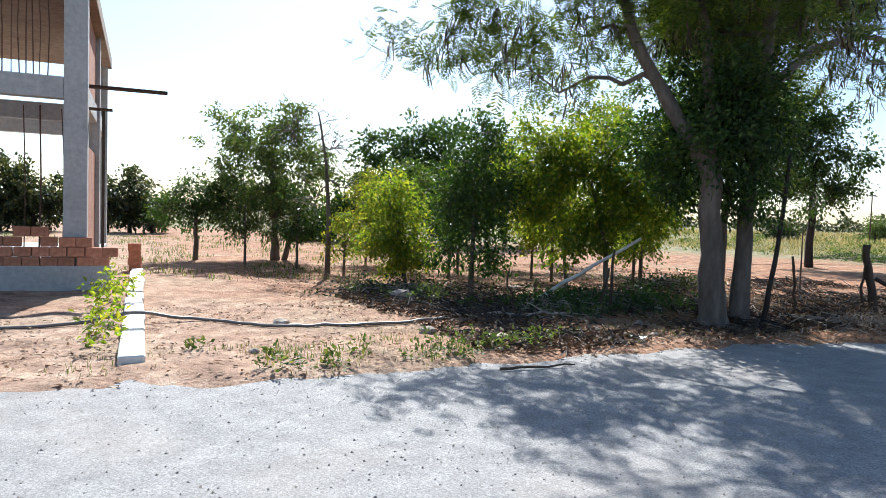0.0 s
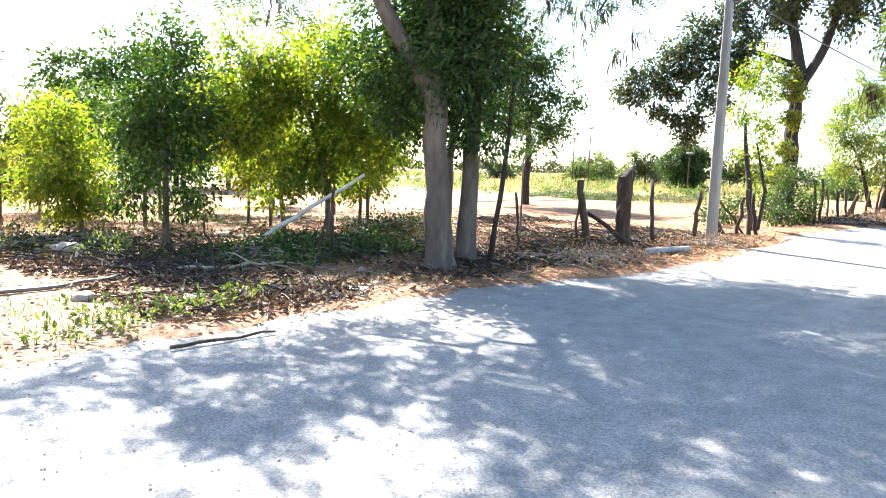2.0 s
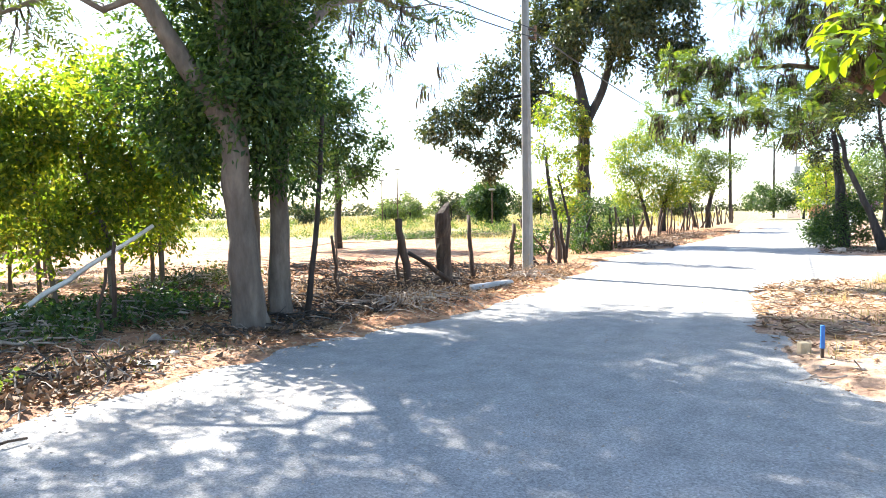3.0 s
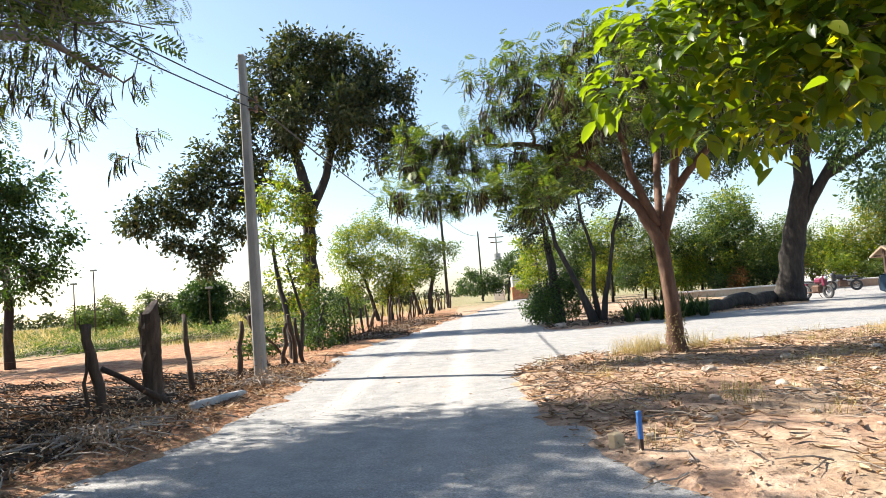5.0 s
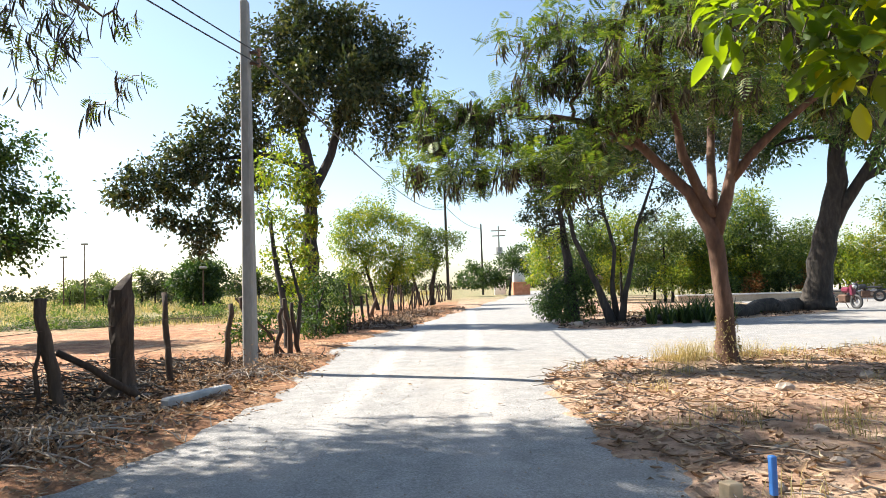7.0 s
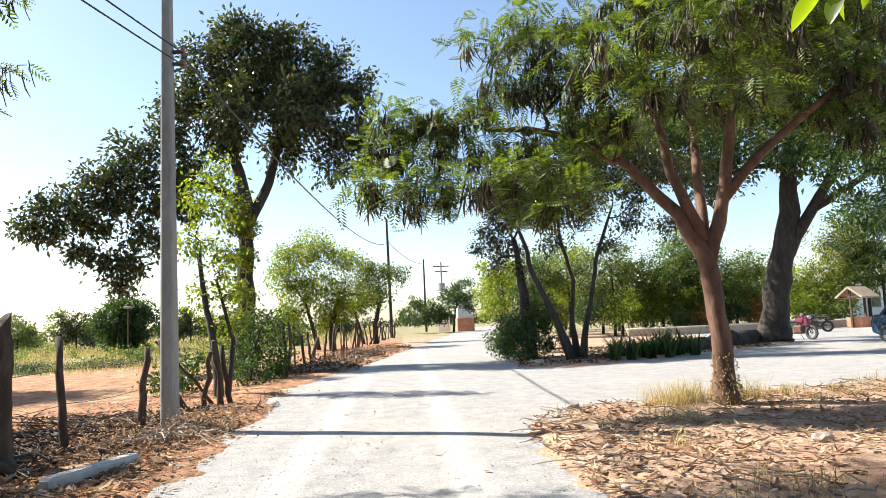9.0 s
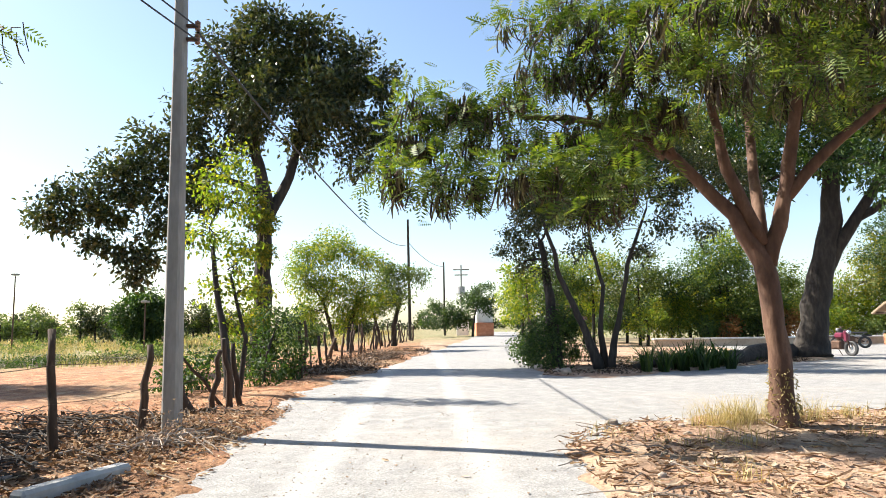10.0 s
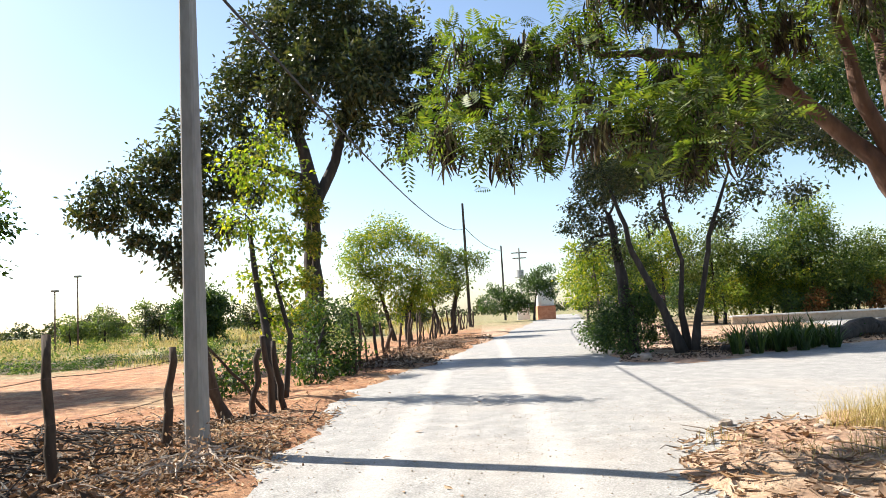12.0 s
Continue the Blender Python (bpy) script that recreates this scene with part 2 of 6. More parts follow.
ROAD_EDGE = [(-90, 9.5), (-12, 7.2), (-0.3, 6.5), (3.4, 6.0), (8.3, 5.9), (11.4, 5.2), (14, 4.75), (21, 4.95), (25, 5.3), (30, 4.3), (45, 2.4), (85, -2.6),
             (140, -9), (140, -15), (85, -7.4), (37.4, -1.6), (28.4, -0.6), (26.9, -2.1), (29.3, -4.8), (33.9, -12.6), (37.0, -13.4), (42, -13.0), (48.4, -13.6), (49.4, -40), (60, -60), (34, -60),
             (27, -22), (21.9, -9), (20.2, -4.6), (19.2, -0.2), (18.2, 0.9), (16.6, 1.25), (12, 1.1), (9.5, 0.6), (7.6, -0.9), (6, -4), (4, -14), (-90, -16)]


def road_distance(x, y):
    """Metres to the road's edge: below nought on the road."""
    x, y = np.asarray(x, float), np.asarray(y, float)
    best, inside = np.full(x.shape, 1e9), np.zeros(x.shape, bool)
    for (ax, ay), (bx, by) in zip(ROAD_EDGE, ROAD_EDGE[1:] + ROAD_EDGE[:1]):
        dx, dy = bx - ax, by - ay
        k = np.clip(((x - ax) * dx + (y - ay) * dy) / (dx * dx + dy * dy), 0, 1)
        best = np.minimum(best, np.hypot(x - ax - k * dx, y - ay - k * dy))
        cross = ((ay > y) != (by > y)) & (x < (bx - ax) * (y - ay) / ((by - ay) or 1e-9) + ax)
        inside ^= cross
    return np.where(inside, -best, best)


def ground_height(x, y):
    x, y = np.asarray(x, float), np.asarray(y, float)
    s = road_distance(x, y)
    soil = 0.015 + 0.03 * lattice(x * 0.55, y * 0.55, 1) + 0.025 * lattice(x * 1.9, y * 1.9, 2) + 0.015 * lattice(x * 5, y * 5, 3)
    soil += 0.03 * np.exp(-((s - 0.9) / 0.6) ** 2)
    k = np.clip((s + 0.28 * lattice(x * 1.3, y * 1.3, 5) + 0.12 * lattice(x * 4, y * 4, 6) + 0.25) / 0.6, 0, 1)
    k = k * k * (3 - 2 * k)
    return -0.07 + k * (soil + 0.07)


def road_height(x, y):
    return 0.012 * lattice(np.asarray(x) * 0.4, np.asarray(y) * 0.4, 8) - 0.005 + 0.006 * lattice(np.asarray(x) * 2.3, np.asarray(y) * 2.3, 9)


def gz(x, y):
    return float(max(ground_height(x, y), road_height(x, y)))


def fast_mesh(name, verts, faces, mat, smooth=False):
    """A mesh from arrays: verts n x 3, faces one array or several, of any number of corners."""
    me = bpy.data.meshes.new(name)
    faces = faces if isinstance(faces, list) else [faces]
    verts = np.asarray(verts, np.float32)
    me.vertices.add(len(verts))
    me.vertices.foreach_set("co", verts.ravel())
    loops = np.concatenate([f.ravel() for f in faces]).astype(np.int32)
    sizes = np.concatenate([np.full(len(f), f.shape[1]) for f in faces]).astype(np.int32)
    me.loops.add(len(loops))
    me.loops.foreach_set("vertex_index", loops)
    me.polygons.add(len(sizes))
    me.polygons.foreach_set("loop_start", np.concatenate([[0], np.cumsum(sizes)[:-1]]).astype(np.int32))
    me.polygons.foreach_set("use_smooth", np.full(len(sizes), smooth))
    me.materials.append(mat)
    me.update(calc_edges=True)
    me.validate()
    return me


def thing(name, at, label, category, group="", kind="", rz=0.0):
    e = new(name)
    e.empty_display_size = 0.2
    e.matrix_world = pose(*at, 0, 0, rz)
    return tagged(e, label, category, group, kind)


def array_part(name, verts, faces, mat, parent, label="", smooth=False, kind=""):
    """A part from arrays in world metres, under a thing that stands unturned."""
    base = np.array(parent.location if parent.parent is None else parent.parent.location)
    ob = new(name, fast_mesh(name, np.asarray(verts) - base, faces, mat, smooth))
    ob.parent = parent
    return tagged(ob, label, kind=kind)


def part(name, bm, mat, parent, label="", smooth=False):
    """A bmesh, in the thing's own metres, as one part of it."""
    me = bpy.data.meshes.new(name)
    for f in bm.faces:
        f.smooth = smooth
    bm.to_mesh(me)
    bm.free()
    me.materials.append(mat)
    ob = new(name, me)
    ob.parent = parent
    return tagged(ob, label)


def single(name, verts, faces, mat, at, label, category, group="", kind="", smooth=False):
    """A thing that is one mesh: arrays in world metres."""
    ob = new(name, fast_mesh(name, np.asarray(verts) - np.array(at), faces, mat, smooth))
    ob.location = at
    return tagged(ob, label, category, group, kind)


def box(bm, x0, y0, z0, x1, y1, z1, bevel=0.0, m=None):
    r = bmesh.ops.create_cube(bm, size=1)["verts"]
    bmesh.ops.scale(bm, vec=(x1 - x0, y1 - y0, z1 - z0), verts=r)
    bmesh.ops.translate(bm, vec=((x0 + x1) / 2, (y0 + y1) / 2, (z0 + z1) / 2), verts=r)
    if bevel:
        edges = list({e for v in r for e in v.link_edges})
        r = list({v for f in bmesh.ops.bevel(bm, geom=edges, offset=bevel, segments=1, affect="EDGES")["faces"] for v in f.verts} | {v for v in r if v.is_valid})
    if m is not None:
        bmesh.ops.transform(bm, matrix=m, verts=r)
    return r


def boxes(*specs, bevel=0.0):
    bm = bmesh.new()
    for s in specs:
        box(bm, *s, bevel=bevel)
    return bm


class Tubes:
    """Gathers tapered tubes along bent lines into one mesh."""

    def __init__(self):
        self.v, self.q, self.t, self.n = [], [], [], 0

    def add(self, points, radii, sides=6, wobble=0.0, cap=True):
        p = np.asarray(points, float)
        radii = np.broadcast_to(np.asarray(radii, float), (len(p),))
        way = np.gradient(p, axis=0)
        way /= np.linalg.norm(way, axis=1)[:, None] + 1e-9
        ref = np.array([1.0, 0, 0]) if abs(way[0][0]) < 0.8 else np.array([0, 1.0, 0])
        u = np.cross(way, ref)
        u /= np.linalg.norm(u, axis=1)[:, None] + 1e-9
        w = np.cross(way, u)
        a = np.linspace(0, 2 * np.pi, sides, endpoint=False)
        r = radii[:, None] * (1 + wobble * rng.uniform(-1, 1, (len(p), sides)))
        ring = p[:, None] + r[..., None] * (np.cos(a)[None, :, None] * u[:, None] + np.sin(a)[None, :, None] * w[:, None])
        i0 = self.n + np.arange(len(p) - 1)[:, None] * sides
        j = np.arange(sides)
        k = (j + 1) % sides
        self.q.append(np.stack([i0 + j, i0 + k, i0 + sides + k, i0 + sides + j], -1).reshape(-1, 4))
        self.v.append(ring.reshape(-1, 3))
        self.n += len(p) * sides
        if cap:
            self.v.append(p[[0, -1]])
            b, e = self.n, self.n + 1
            last = self.n - sides
            first = self.n - len(p) * sides
            self.t.append(np.stack([np.full(sides, b), first + k, first + j], -1))
            self.t.append(np.stack([np.full(sides, e), last + j, last + k], -1))
            self.n += 2

    def arrays(self):
        return np.concatenate(self.v), ([np.concatenate(self.q)] + ([np.concatenate(self.t)] if self.t else []))


def bent(a, b, n=6, sag=0.0, wander=0.0):
    """A line from a to b with some bend."""
    a, b = np.asarray(a, float), np.asarray(b, float)
    k = np.linspace(0, 1, n)[:, None]
    p = a + (b - a) * k
    p[:, 2] += sag * 4 * (k * (1 - k))[:, 0]
    off = rng.normal(0, wander, (n, 3))
    off[0] = off[-1] = 0
    return p + off


def unit(v):
    return v / (np.linalg.norm(v, axis=-1, keepdims=True) + 1e-9)


def leaf_arrays(centres, length, width, outward=None, droop=0.4, fold=0.25, spread=0.35):
    """Two-sided folded leaves: a base, two edges and a tip each."""
    n = len(centres)
    axis = rng.normal(0, 1, (n, 3))
    if outward is not None:
        axis = axis * 0.7 + unit(outward) * 0.9
    axis[:, 2] -= droop
    axis = unit(axis)
    side = unit(np.cross(axis, rng.normal(0, 1, (n, 3)) * 0.8 + np.array([0, 0, 1.0])))
    up = np.cross(side, axis)
    s = (1 + spread * rng.uniform(-1, 1, (n, 1)))
    L, W = length * s, width * s
    mid = centres + axis * L * 0.45
    v = np.stack([centres, mid + side * W * 0.5 + up * W * fold, centres + axis * L, mid - side * W * 0.5 + up * W * fold], 1).reshape(-1, 3)
    i = np.arange(n)[:, None] * 4
    f = np.concatenate([i + np.array([0, 1, 2]), i + np.array([0, 2, 3])])
    return v, f


def frond_arrays(centres, length, pairs=8, outward=None, droop=0.2):
    """Feathery fronds: pairs of narrow leaflets along a drooping stalk."""
    n = len(centres)
    axis = rng.normal(0, 1, (n, 3))
    if outward is not None:
        axis = axis * 0.6 + unit(outward) * np.array([1, 1, 0.4])
    axis[:, 2] -= droop * 0.6
    axis = unit(axis)
    side = unit(np.cross(axis, np.array([0, 0, 1.0]) + rng.normal(0, 0.35, (n, 3))))
    up = np.cross(side, axis)
    s = length * (1 + 0.3 * rng.uniform(-1, 1, (n, 1)))
    vs = []
    for j in range(pairs):
        k = 0.12 + 0.88 * j / (pairs - 1)
        root = centres + axis * s * k + np.array([0, 0, -1.0]) * s * droop * k * k
        plen = s * 0.42 * math.sin(math.pi * (0.22 + 0.68 * k))
        pw = s * 0.055
        for sg in (-1, 1):
            d = unit(side * sg + axis * 0.45 - up * 0.12)
            t = axis * pw
            vs.append(np.stack([root - t * 0.4, root + d * plen * 0.5 - t, root + d * plen, root + d * plen * 0.5 + t], 1))
    v = np.stack(vs, 1).reshape(-1, 3)
    i = np.arange(n * pairs * 2)[:, None] * 4
    return v, i + np.array([0, 1, 2, 3])


def pod_arrays(points, length):
    """Flat, curved seed pods that hang down."""
    tubes_v, quads = [], []
    n = len(points)
    s = length * rng.uniform(0.55, 1.2, n)
    lean = rng.normal(0, 0.25, (n, 2))
    yaw = rng.uniform(0, np.pi, n)
    wide = np.stack([np.cos(yaw), np.sin(yaw), np.zeros(n)], 1)
    thin = np.stack([-np.sin(yaw), np.cos(yaw), np.zeros(n)], 1)
    rings = []
    for k, w in ((0, 0.2), (0.3, 1.0), (0.7, 1.0), (1.0, 0.25)):
        c = points + np.stack([lean[:, 0] * s * k * k, lean[:, 1] * s * k * k, -s * k], 1) + wide * (0.12 * s * math.sin(3 * k))[:, None]
        a, b = wide * 0.016 * w, thin * 0.006
        rings.append(np.stack([c + a, c + b, c - a, c - b], 1))
    v = np.stack(rings, 1).reshape(-1, 3)
    base = np.arange(n)[:, None, None] * 16 + (np.arange(3) * 4)[None, :, None]
    j = np.arange(4)
    q = np.stack([base + j, base + (j + 1) % 4, base + 4 + (j + 1) % 4, base + 4 + j], -1).reshape(-1, 4)
    return v, q


def clumps(lobes, density, squash=0.85, power=0.42):
    """Points spread through a crown's lobes, and the way outwards from each."""
    pts, out = [], []
    for x, y, z, r in lobes:
        n = max(6, int(density * r * r))
        d = unit(rng.normal(0, 1, (n, 3)))
        off = d * (r * (rng.uniform(0, 1, (n, 1)) ** power) * rng.uniform(0.75, 1.3, (n, 1))) * np.array([1, 1, squash])
        pts.append(np.array([x, y, z]) + off)
        out.append(d)
    return np.concatenate(pts), np.concatenate(out)


def filled(lobes):
    """The lobes, with smaller ones set between neighbours so that the crown closes."""
    more = []
    for i, a in enumerate(lobes):
        for b in lobes[i + 1:]:
            d = math.dist(a[:3], b[:3])
            if 0.7 * (a[3] + b[3]) < d < 1.7 * (a[3] + b[3]):
                k = rng.uniform(0.4, 0.6)
                more.append(tuple(p + (q - p) * k for p, q in zip(a[:3], b[:3])) + (0.6 * min(a[3], b[3]),))
    return more


def skeleton_tubes(stems, lobes, limb_r, twig_targets=(), twig_share=0.35, wander=0.06):
    """Stems given as (points, radii); each lobe is reached by a limb from the nearest place on what has grown."""
    t = Tubes()
    nodes = []
    for pts, radii in stems:
        pts = np.asarray(pts, float)
        k = np.linspace(0, len(pts) - 1, len(pts) * 3)
        p = np.stack([np.interp(k, np.arange(len(pts)), pts[:, c]) for c in range(3)], 1)
        rr = np.interp(k, np.arange(len(pts)), radii)
        p[1:-1] += rng.normal(0, 0.12 * np.mean(radii), (len(p) - 2, 3))
        t.add(p, rr, 10, 0.08)
        nodes += [(q, r) for q, r in zip(p[len(p) // 2:], rr[len(p) // 2:])]
    for lobe in sorted(lobes, key=lambda b: min(np.linalg.norm(np.array(b[:3]) - q) for q, _ in nodes)):
        c = np.array(lobe[:3])
        ds = [np.linalg.norm(c - q) * (1.0 if q[2] < c[2] + 0.2 else 1.6) for q, _ in nodes]
        a, ra = nodes[int(np.argmin(ds))]
        r0 = min(limb_r, ra * 0.72)
        p = bent(a, c, 7, 0.08 * np.linalg.norm(c - a), wander)
        rr = np.linspace(r0, r0 * 0.45, 7)
        t.add(p, rr, 7, 0.06)
        nodes += list(zip(p[2:], rr[2:]))
    q = np.array([n[0] for n in nodes])
    for c in twig_targets:
        if rng.random() < twig_share:
            i = int(np.argmin(np.sum((q - c) ** 2, 1)))
            t.add(bent(q[i], c, 4, 0.03, 0.03), [min(0.02, nodes[i][1] * 0.5), 0.012, 0.008, 0.005], 4, cap=False)
    return t.arrays()


LEAFINESS = 2.1


def broadleaf_tree(name, base, stems, lobes, leaf, bark, label, category="tree", group="", density=26, per=26, size=0.11, width=0.055, limb=0.09,
                   spread=0.2, twigs=0.35, squash=0.85, power=0.42):
    """A trunk with limbs and a crown of many small leaves in clumps."""
    e = thing(name, base, label, category, group)
    c, out = clumps(lobes, density, squash, power)
    v, f = skeleton_tubes(stems, lobes, limb, c, twigs)
    array_part("trunk", v, f, bark, e, smooth=True)
    per = int(per * LEAFINESS)
    pts = np.repeat(c, per, 0) + rng.normal(0, spread * 0.72, (len(c) * per, 3)) * np.array([1, 1, 0.8])
    v, f = leaf_arrays(pts, size * 0.82, width * 0.82, np.repeat(out, per, 0))
    array_part("crown", v, f, leaf, e)
    return e


def feather_tree(name, base, stems, lobes, leaf, bark, label, density=26, per=7, size=0.32, limb=0.08, pods=300, pod_len=0.28, twigs=0.5, squash=0.6, tips=(), fill=True):
    """A tree with fronds of narrow leaflets and hanging pods."""
    e = thing(name, base, label, "tree")
    c, out = clumps(lobes + (filled(lobes) if fill else []), density, squash, 0.5)
    bare = clumps(tips, 60, 0.8, 0.6)[0] if tips else np.zeros((0, 3))
    v, f = skeleton_tubes(stems, lobes + list(tips), limb, np.concatenate([c, bare, bare]), twigs)
    array_part("trunk", v, f, bark, e, smooth=True)
    pts = np.repeat(c, per, 0) + rng.normal(0, 0.22, (len(c) * per, 3)) * np.array([1, 1, 0.7])
    v, f = frond_arrays(np.concatenate([pts, bare]), size, 7, np.concatenate([np.repeat(out, per, 0), bare * 0 + np.array([0.3, -0.3, -0.2])]))
    array_part("crown", v, f, leaf, e)
    if pods:
        low = c[out[:, 2] < 0.5]
        k = low[rng.integers(0, len(low), pods // 5)]
        pts = np.repeat(k, 5, 0) + rng.normal(0, 0.07, (len(k) * 5, 3))
        pts = np.concatenate([pts, np.repeat(bare, 2, 0) + rng.normal(0, 0.06, (len(bare) * 2, 3))])
        v, f = pod_arrays(pts, pod_len)
        array_part("pod_mass", v, f, POD, e, "hanging flat brown seed pods", kind="stuff")
    return e


def blades(points, height, width, lean=0.4):
    """Grass blades: two bent segments each."""
    n = len(points)
    yaw = rng.uniform(0, 2 * np.pi, n)
    s = height * rng.uniform(0.4, 1.25, (n, 1))
    side = np.stack([np.cos(yaw), np.sin(yaw), np.zeros(n)], 1) * width
    way = np.stack([-np.sin(yaw), np.cos(yaw), np.zeros(n)], 1) * lean * rng.uniform(0.2, 1.6, (n, 1))
    up = np.array([0, 0, 1.0])
    v = np.stack([points - side, points + side, points + up * s * 0.55 + way * s * 0.3 + side * 0.7,
                  points + up * s * 0.55 + way * s * 0.3 - side * 0.7, points + up * s * 0.95 + way * s], 1).reshape(-1, 3)
    i = np.arange(n)[:, None] * 5
    return v, [i + np.array([0, 1, 2, 3]), i + np.array([3, 2, 4])]


def lay(points):
    """Sets points on the ground."""
    p = np.asarray(points, float)
    z = np.maximum(ground_height(p[:, 0], p[:, 1]), road_height(p[:, 0], p[:, 1]))
    return np.column_stack([p[:, 0], p[:, 1], z])


def scatter(n, x0, x1, y0, y1, off_road=0.0):
    p = np.column_stack([rng.uniform(x0, x1, n), rng.uniform(y0, y1, n)])
    return lay(p[road_distance(p[:, 0], p[:, 1]) > off_road])


# ---- ground and road ----
def spaced(lo, hi, step, far_lo, far_hi):
    mid = list(np.arange(lo, hi, step))
    up, down, s = [mid[-1]], [mid[0]], step
    while up[-1] < far_hi:
        s *= 1.12
        up.append(up[-1] + s)
    s = step
    while down[-1] > far_lo:
        s *= 1.12
        down.append(down[-1] - s)
    return np.array(down[:0:-1] + mid + up[1:])


def sheet(xs, ys, height):
    gx, gy = np.meshgrid(xs, ys, indexing="ij")
    v = np.column_stack([gx.ravel(), gy.ravel(), height(gx.ravel(), gy.ravel())])
    i = (np.arange(len(xs) - 1)[:, None] * len(ys) + np.arange(len(ys) - 1)).ravel()
    return v, np.stack([i, i + len(ys), i + len(ys) + 1, i + 1], 1)


gv, gf = sheet(spaced(-3, 26, 0.13, -1500, 1800), spaced(-9, 16, 0.13, -1500, 1500), ground_height)
ground = single("ground", gv, gf, SOIL, (0, 0, 0), "reddish dry soil with patches of dry grass reaching the horizon", "ground", kind="structure", smooth=True)
zone = ground.data.color_attributes.new("zone", "FLOAT_COLOR", "POINT")
gx, gy = gv[:, 0], gv[:, 1]
grassy = np.clip((gx + 0.7 * gy - 44) / 8, 0, 1) * np.clip((gy - 8) / 3, 0, 1) + np.clip((np.hypot(gx - 10, gy - 5) - 45) / 30, 0, 1)
grassy = np.clip(grassy * 0.9 + 0.15 * (gy < -8), 0, 1)
paleness = np.clip(0.75 * (gy < 3) + np.clip((6 - gx) / 4, 0, 1) * 0.55 + 0.25 * ((gy < 12) & (gx < 9)), 0, 1)
zone.data.foreach_set("color", np.column_stack([grassy, paleness, np.zeros(len(gx)), np.ones(len(gx))]).astype(np.float32).ravel())

rv, rf = sheet(spaced(-3, 26, 0.2, -90, 140), spaced(-9, 7, 0.2, -60, 12), road_height)
near_road = road_distance(rv[:, 0], rv[:, 1]) < 0.9
rf = rf[near_road[rf].all(1)]
used = np.unique(rf)
remap = np.zeros(len(rv), int)
remap[used] = np.arange(len(used))
single("road", rv[used], remap[rf], GRAVEL, (0, 0, 0), "pale grey compacted gravel road with wheel tracks", "road", kind="structure", smooth=True)

# ---- crowns: lobes as x, y, z, radius ----
POD_TREE = [(5.9, 10.4, 4.9, 0.88), (6.8, 9.2, 4.4, 0.97), (8.3, 8.9, 5.0, 1.24), (7.9, 9.2, 4.0, 0.82), (9.0, 8.3, 6.2, 1.44), (10.1, 7.1, 6.0,
    1.55), (10.2, 5.8, 4.8, 1.07), (10.1, 5.1, 4.1, 0.65), (5.2, 10.6, 4.9, 0.51), (9.3, 8.0, 7.6, 1.75), (6.8, 8.5, 6.0, 1.31), (9.6, 5.8, 6.5, 1.4)]
POD_TREE_2 = [(14.6, 8.8, 5.4, 1.07), (15.7, 8.0, 7.5, 1.32), (16.2, 7.0, 7.4, 0.81), (13.5, 8.6, 5.8, 1.34), (14.6, 8.7, 7.6, 1.46), (16.3, 7.8, 8.8, 1.27), (14.7, 8.7, 6.4, 0.97)]
DENSE = [(9.7, 8.2, 3.2, 0.86), (10.3, 7.7, 3.9, 1.18), (10.5, 7.4, 2.4, 0.75), (9.8, 8.2, 2.4, 0.54)]
YELLOWBUSH = [(10.8, 11.1, 3.1, 1.3), (10.1, 11.7, 2.7, 1.1), (11.0, 10.9, 1.9, 0.91), (9.7, 12.0, 3.5, 0.78), (10.5, 11.4, 1.6, 0.71), (9.4, 12.2,
    2.5, 0.78)]
BUSH4 = [(7.9, 12.1, 2.8, 0.88), (8.0, 12.1, 1.7, 0.81), (8.0, 12.0, 3.5, 0.55), (7.5, 12.3, 1.0, 0.49), (8.3, 11.9, 0.9, 0.55)]
BUSH3 = [(7.2, 14.6, 1.4, 0.97), (7.1, 14.7, 2.2, 0.69), (7.6, 14.4, 0.9, 0.62)]
TREE2 = [(6.2, 22.4, 3.2, 1.95), (5.4, 22.5, 4.1, 1.36), (7.2, 22.1, 2.9, 1.36), (4.9, 22.6, 2.2, 0.97), (6.2, 22.4, 1.7, 1.36), (6.8, 22.2, 4.4,
    0.97)]
THIN = [(5.6, 17.9, 3.9, 1.11), (6.6, 17.5, 3.5, 0.95), (6.9, 17.4, 2.4, 0.79), (6.2, 17.7, 1.9, 0.63)]
SAPL = [(3.7, 22.4, 1.8, 0.96), (3.0, 22.5, 1.6, 0.67), (4.5, 22.3, 1.7, 0.77), (3.8, 22.4, 2.3, 0.67)]
BACK = [(17.8, 35.1, 5.8, 1.62), (20.1, 33.9, 5.3, 2.27), (16.0, 35.9, 5.1, 1.62), (22.2, 32.5, 4.7, 1.95), (19.0, 34.4, 3.3, 2.27), (14.9, 36.3, 2.5,
    1.95), (12.6, 37.1, 0.8, 1.62)]
FARDARK = [(3.4, 44.0, 2.4, 1.75), (2.2, 44.1, 1.7, 1.28), (4.6, 43.9, 1.5, 1.28), (-1.5, 44.1, 2.5, 2.19), (-3.1, 44.0, 2.1, 2.19)]
RIGHTLOT = [(16.8, 10.2, 2.4, 0.73), (16.6, 10.6, 1.8, 0.49)]
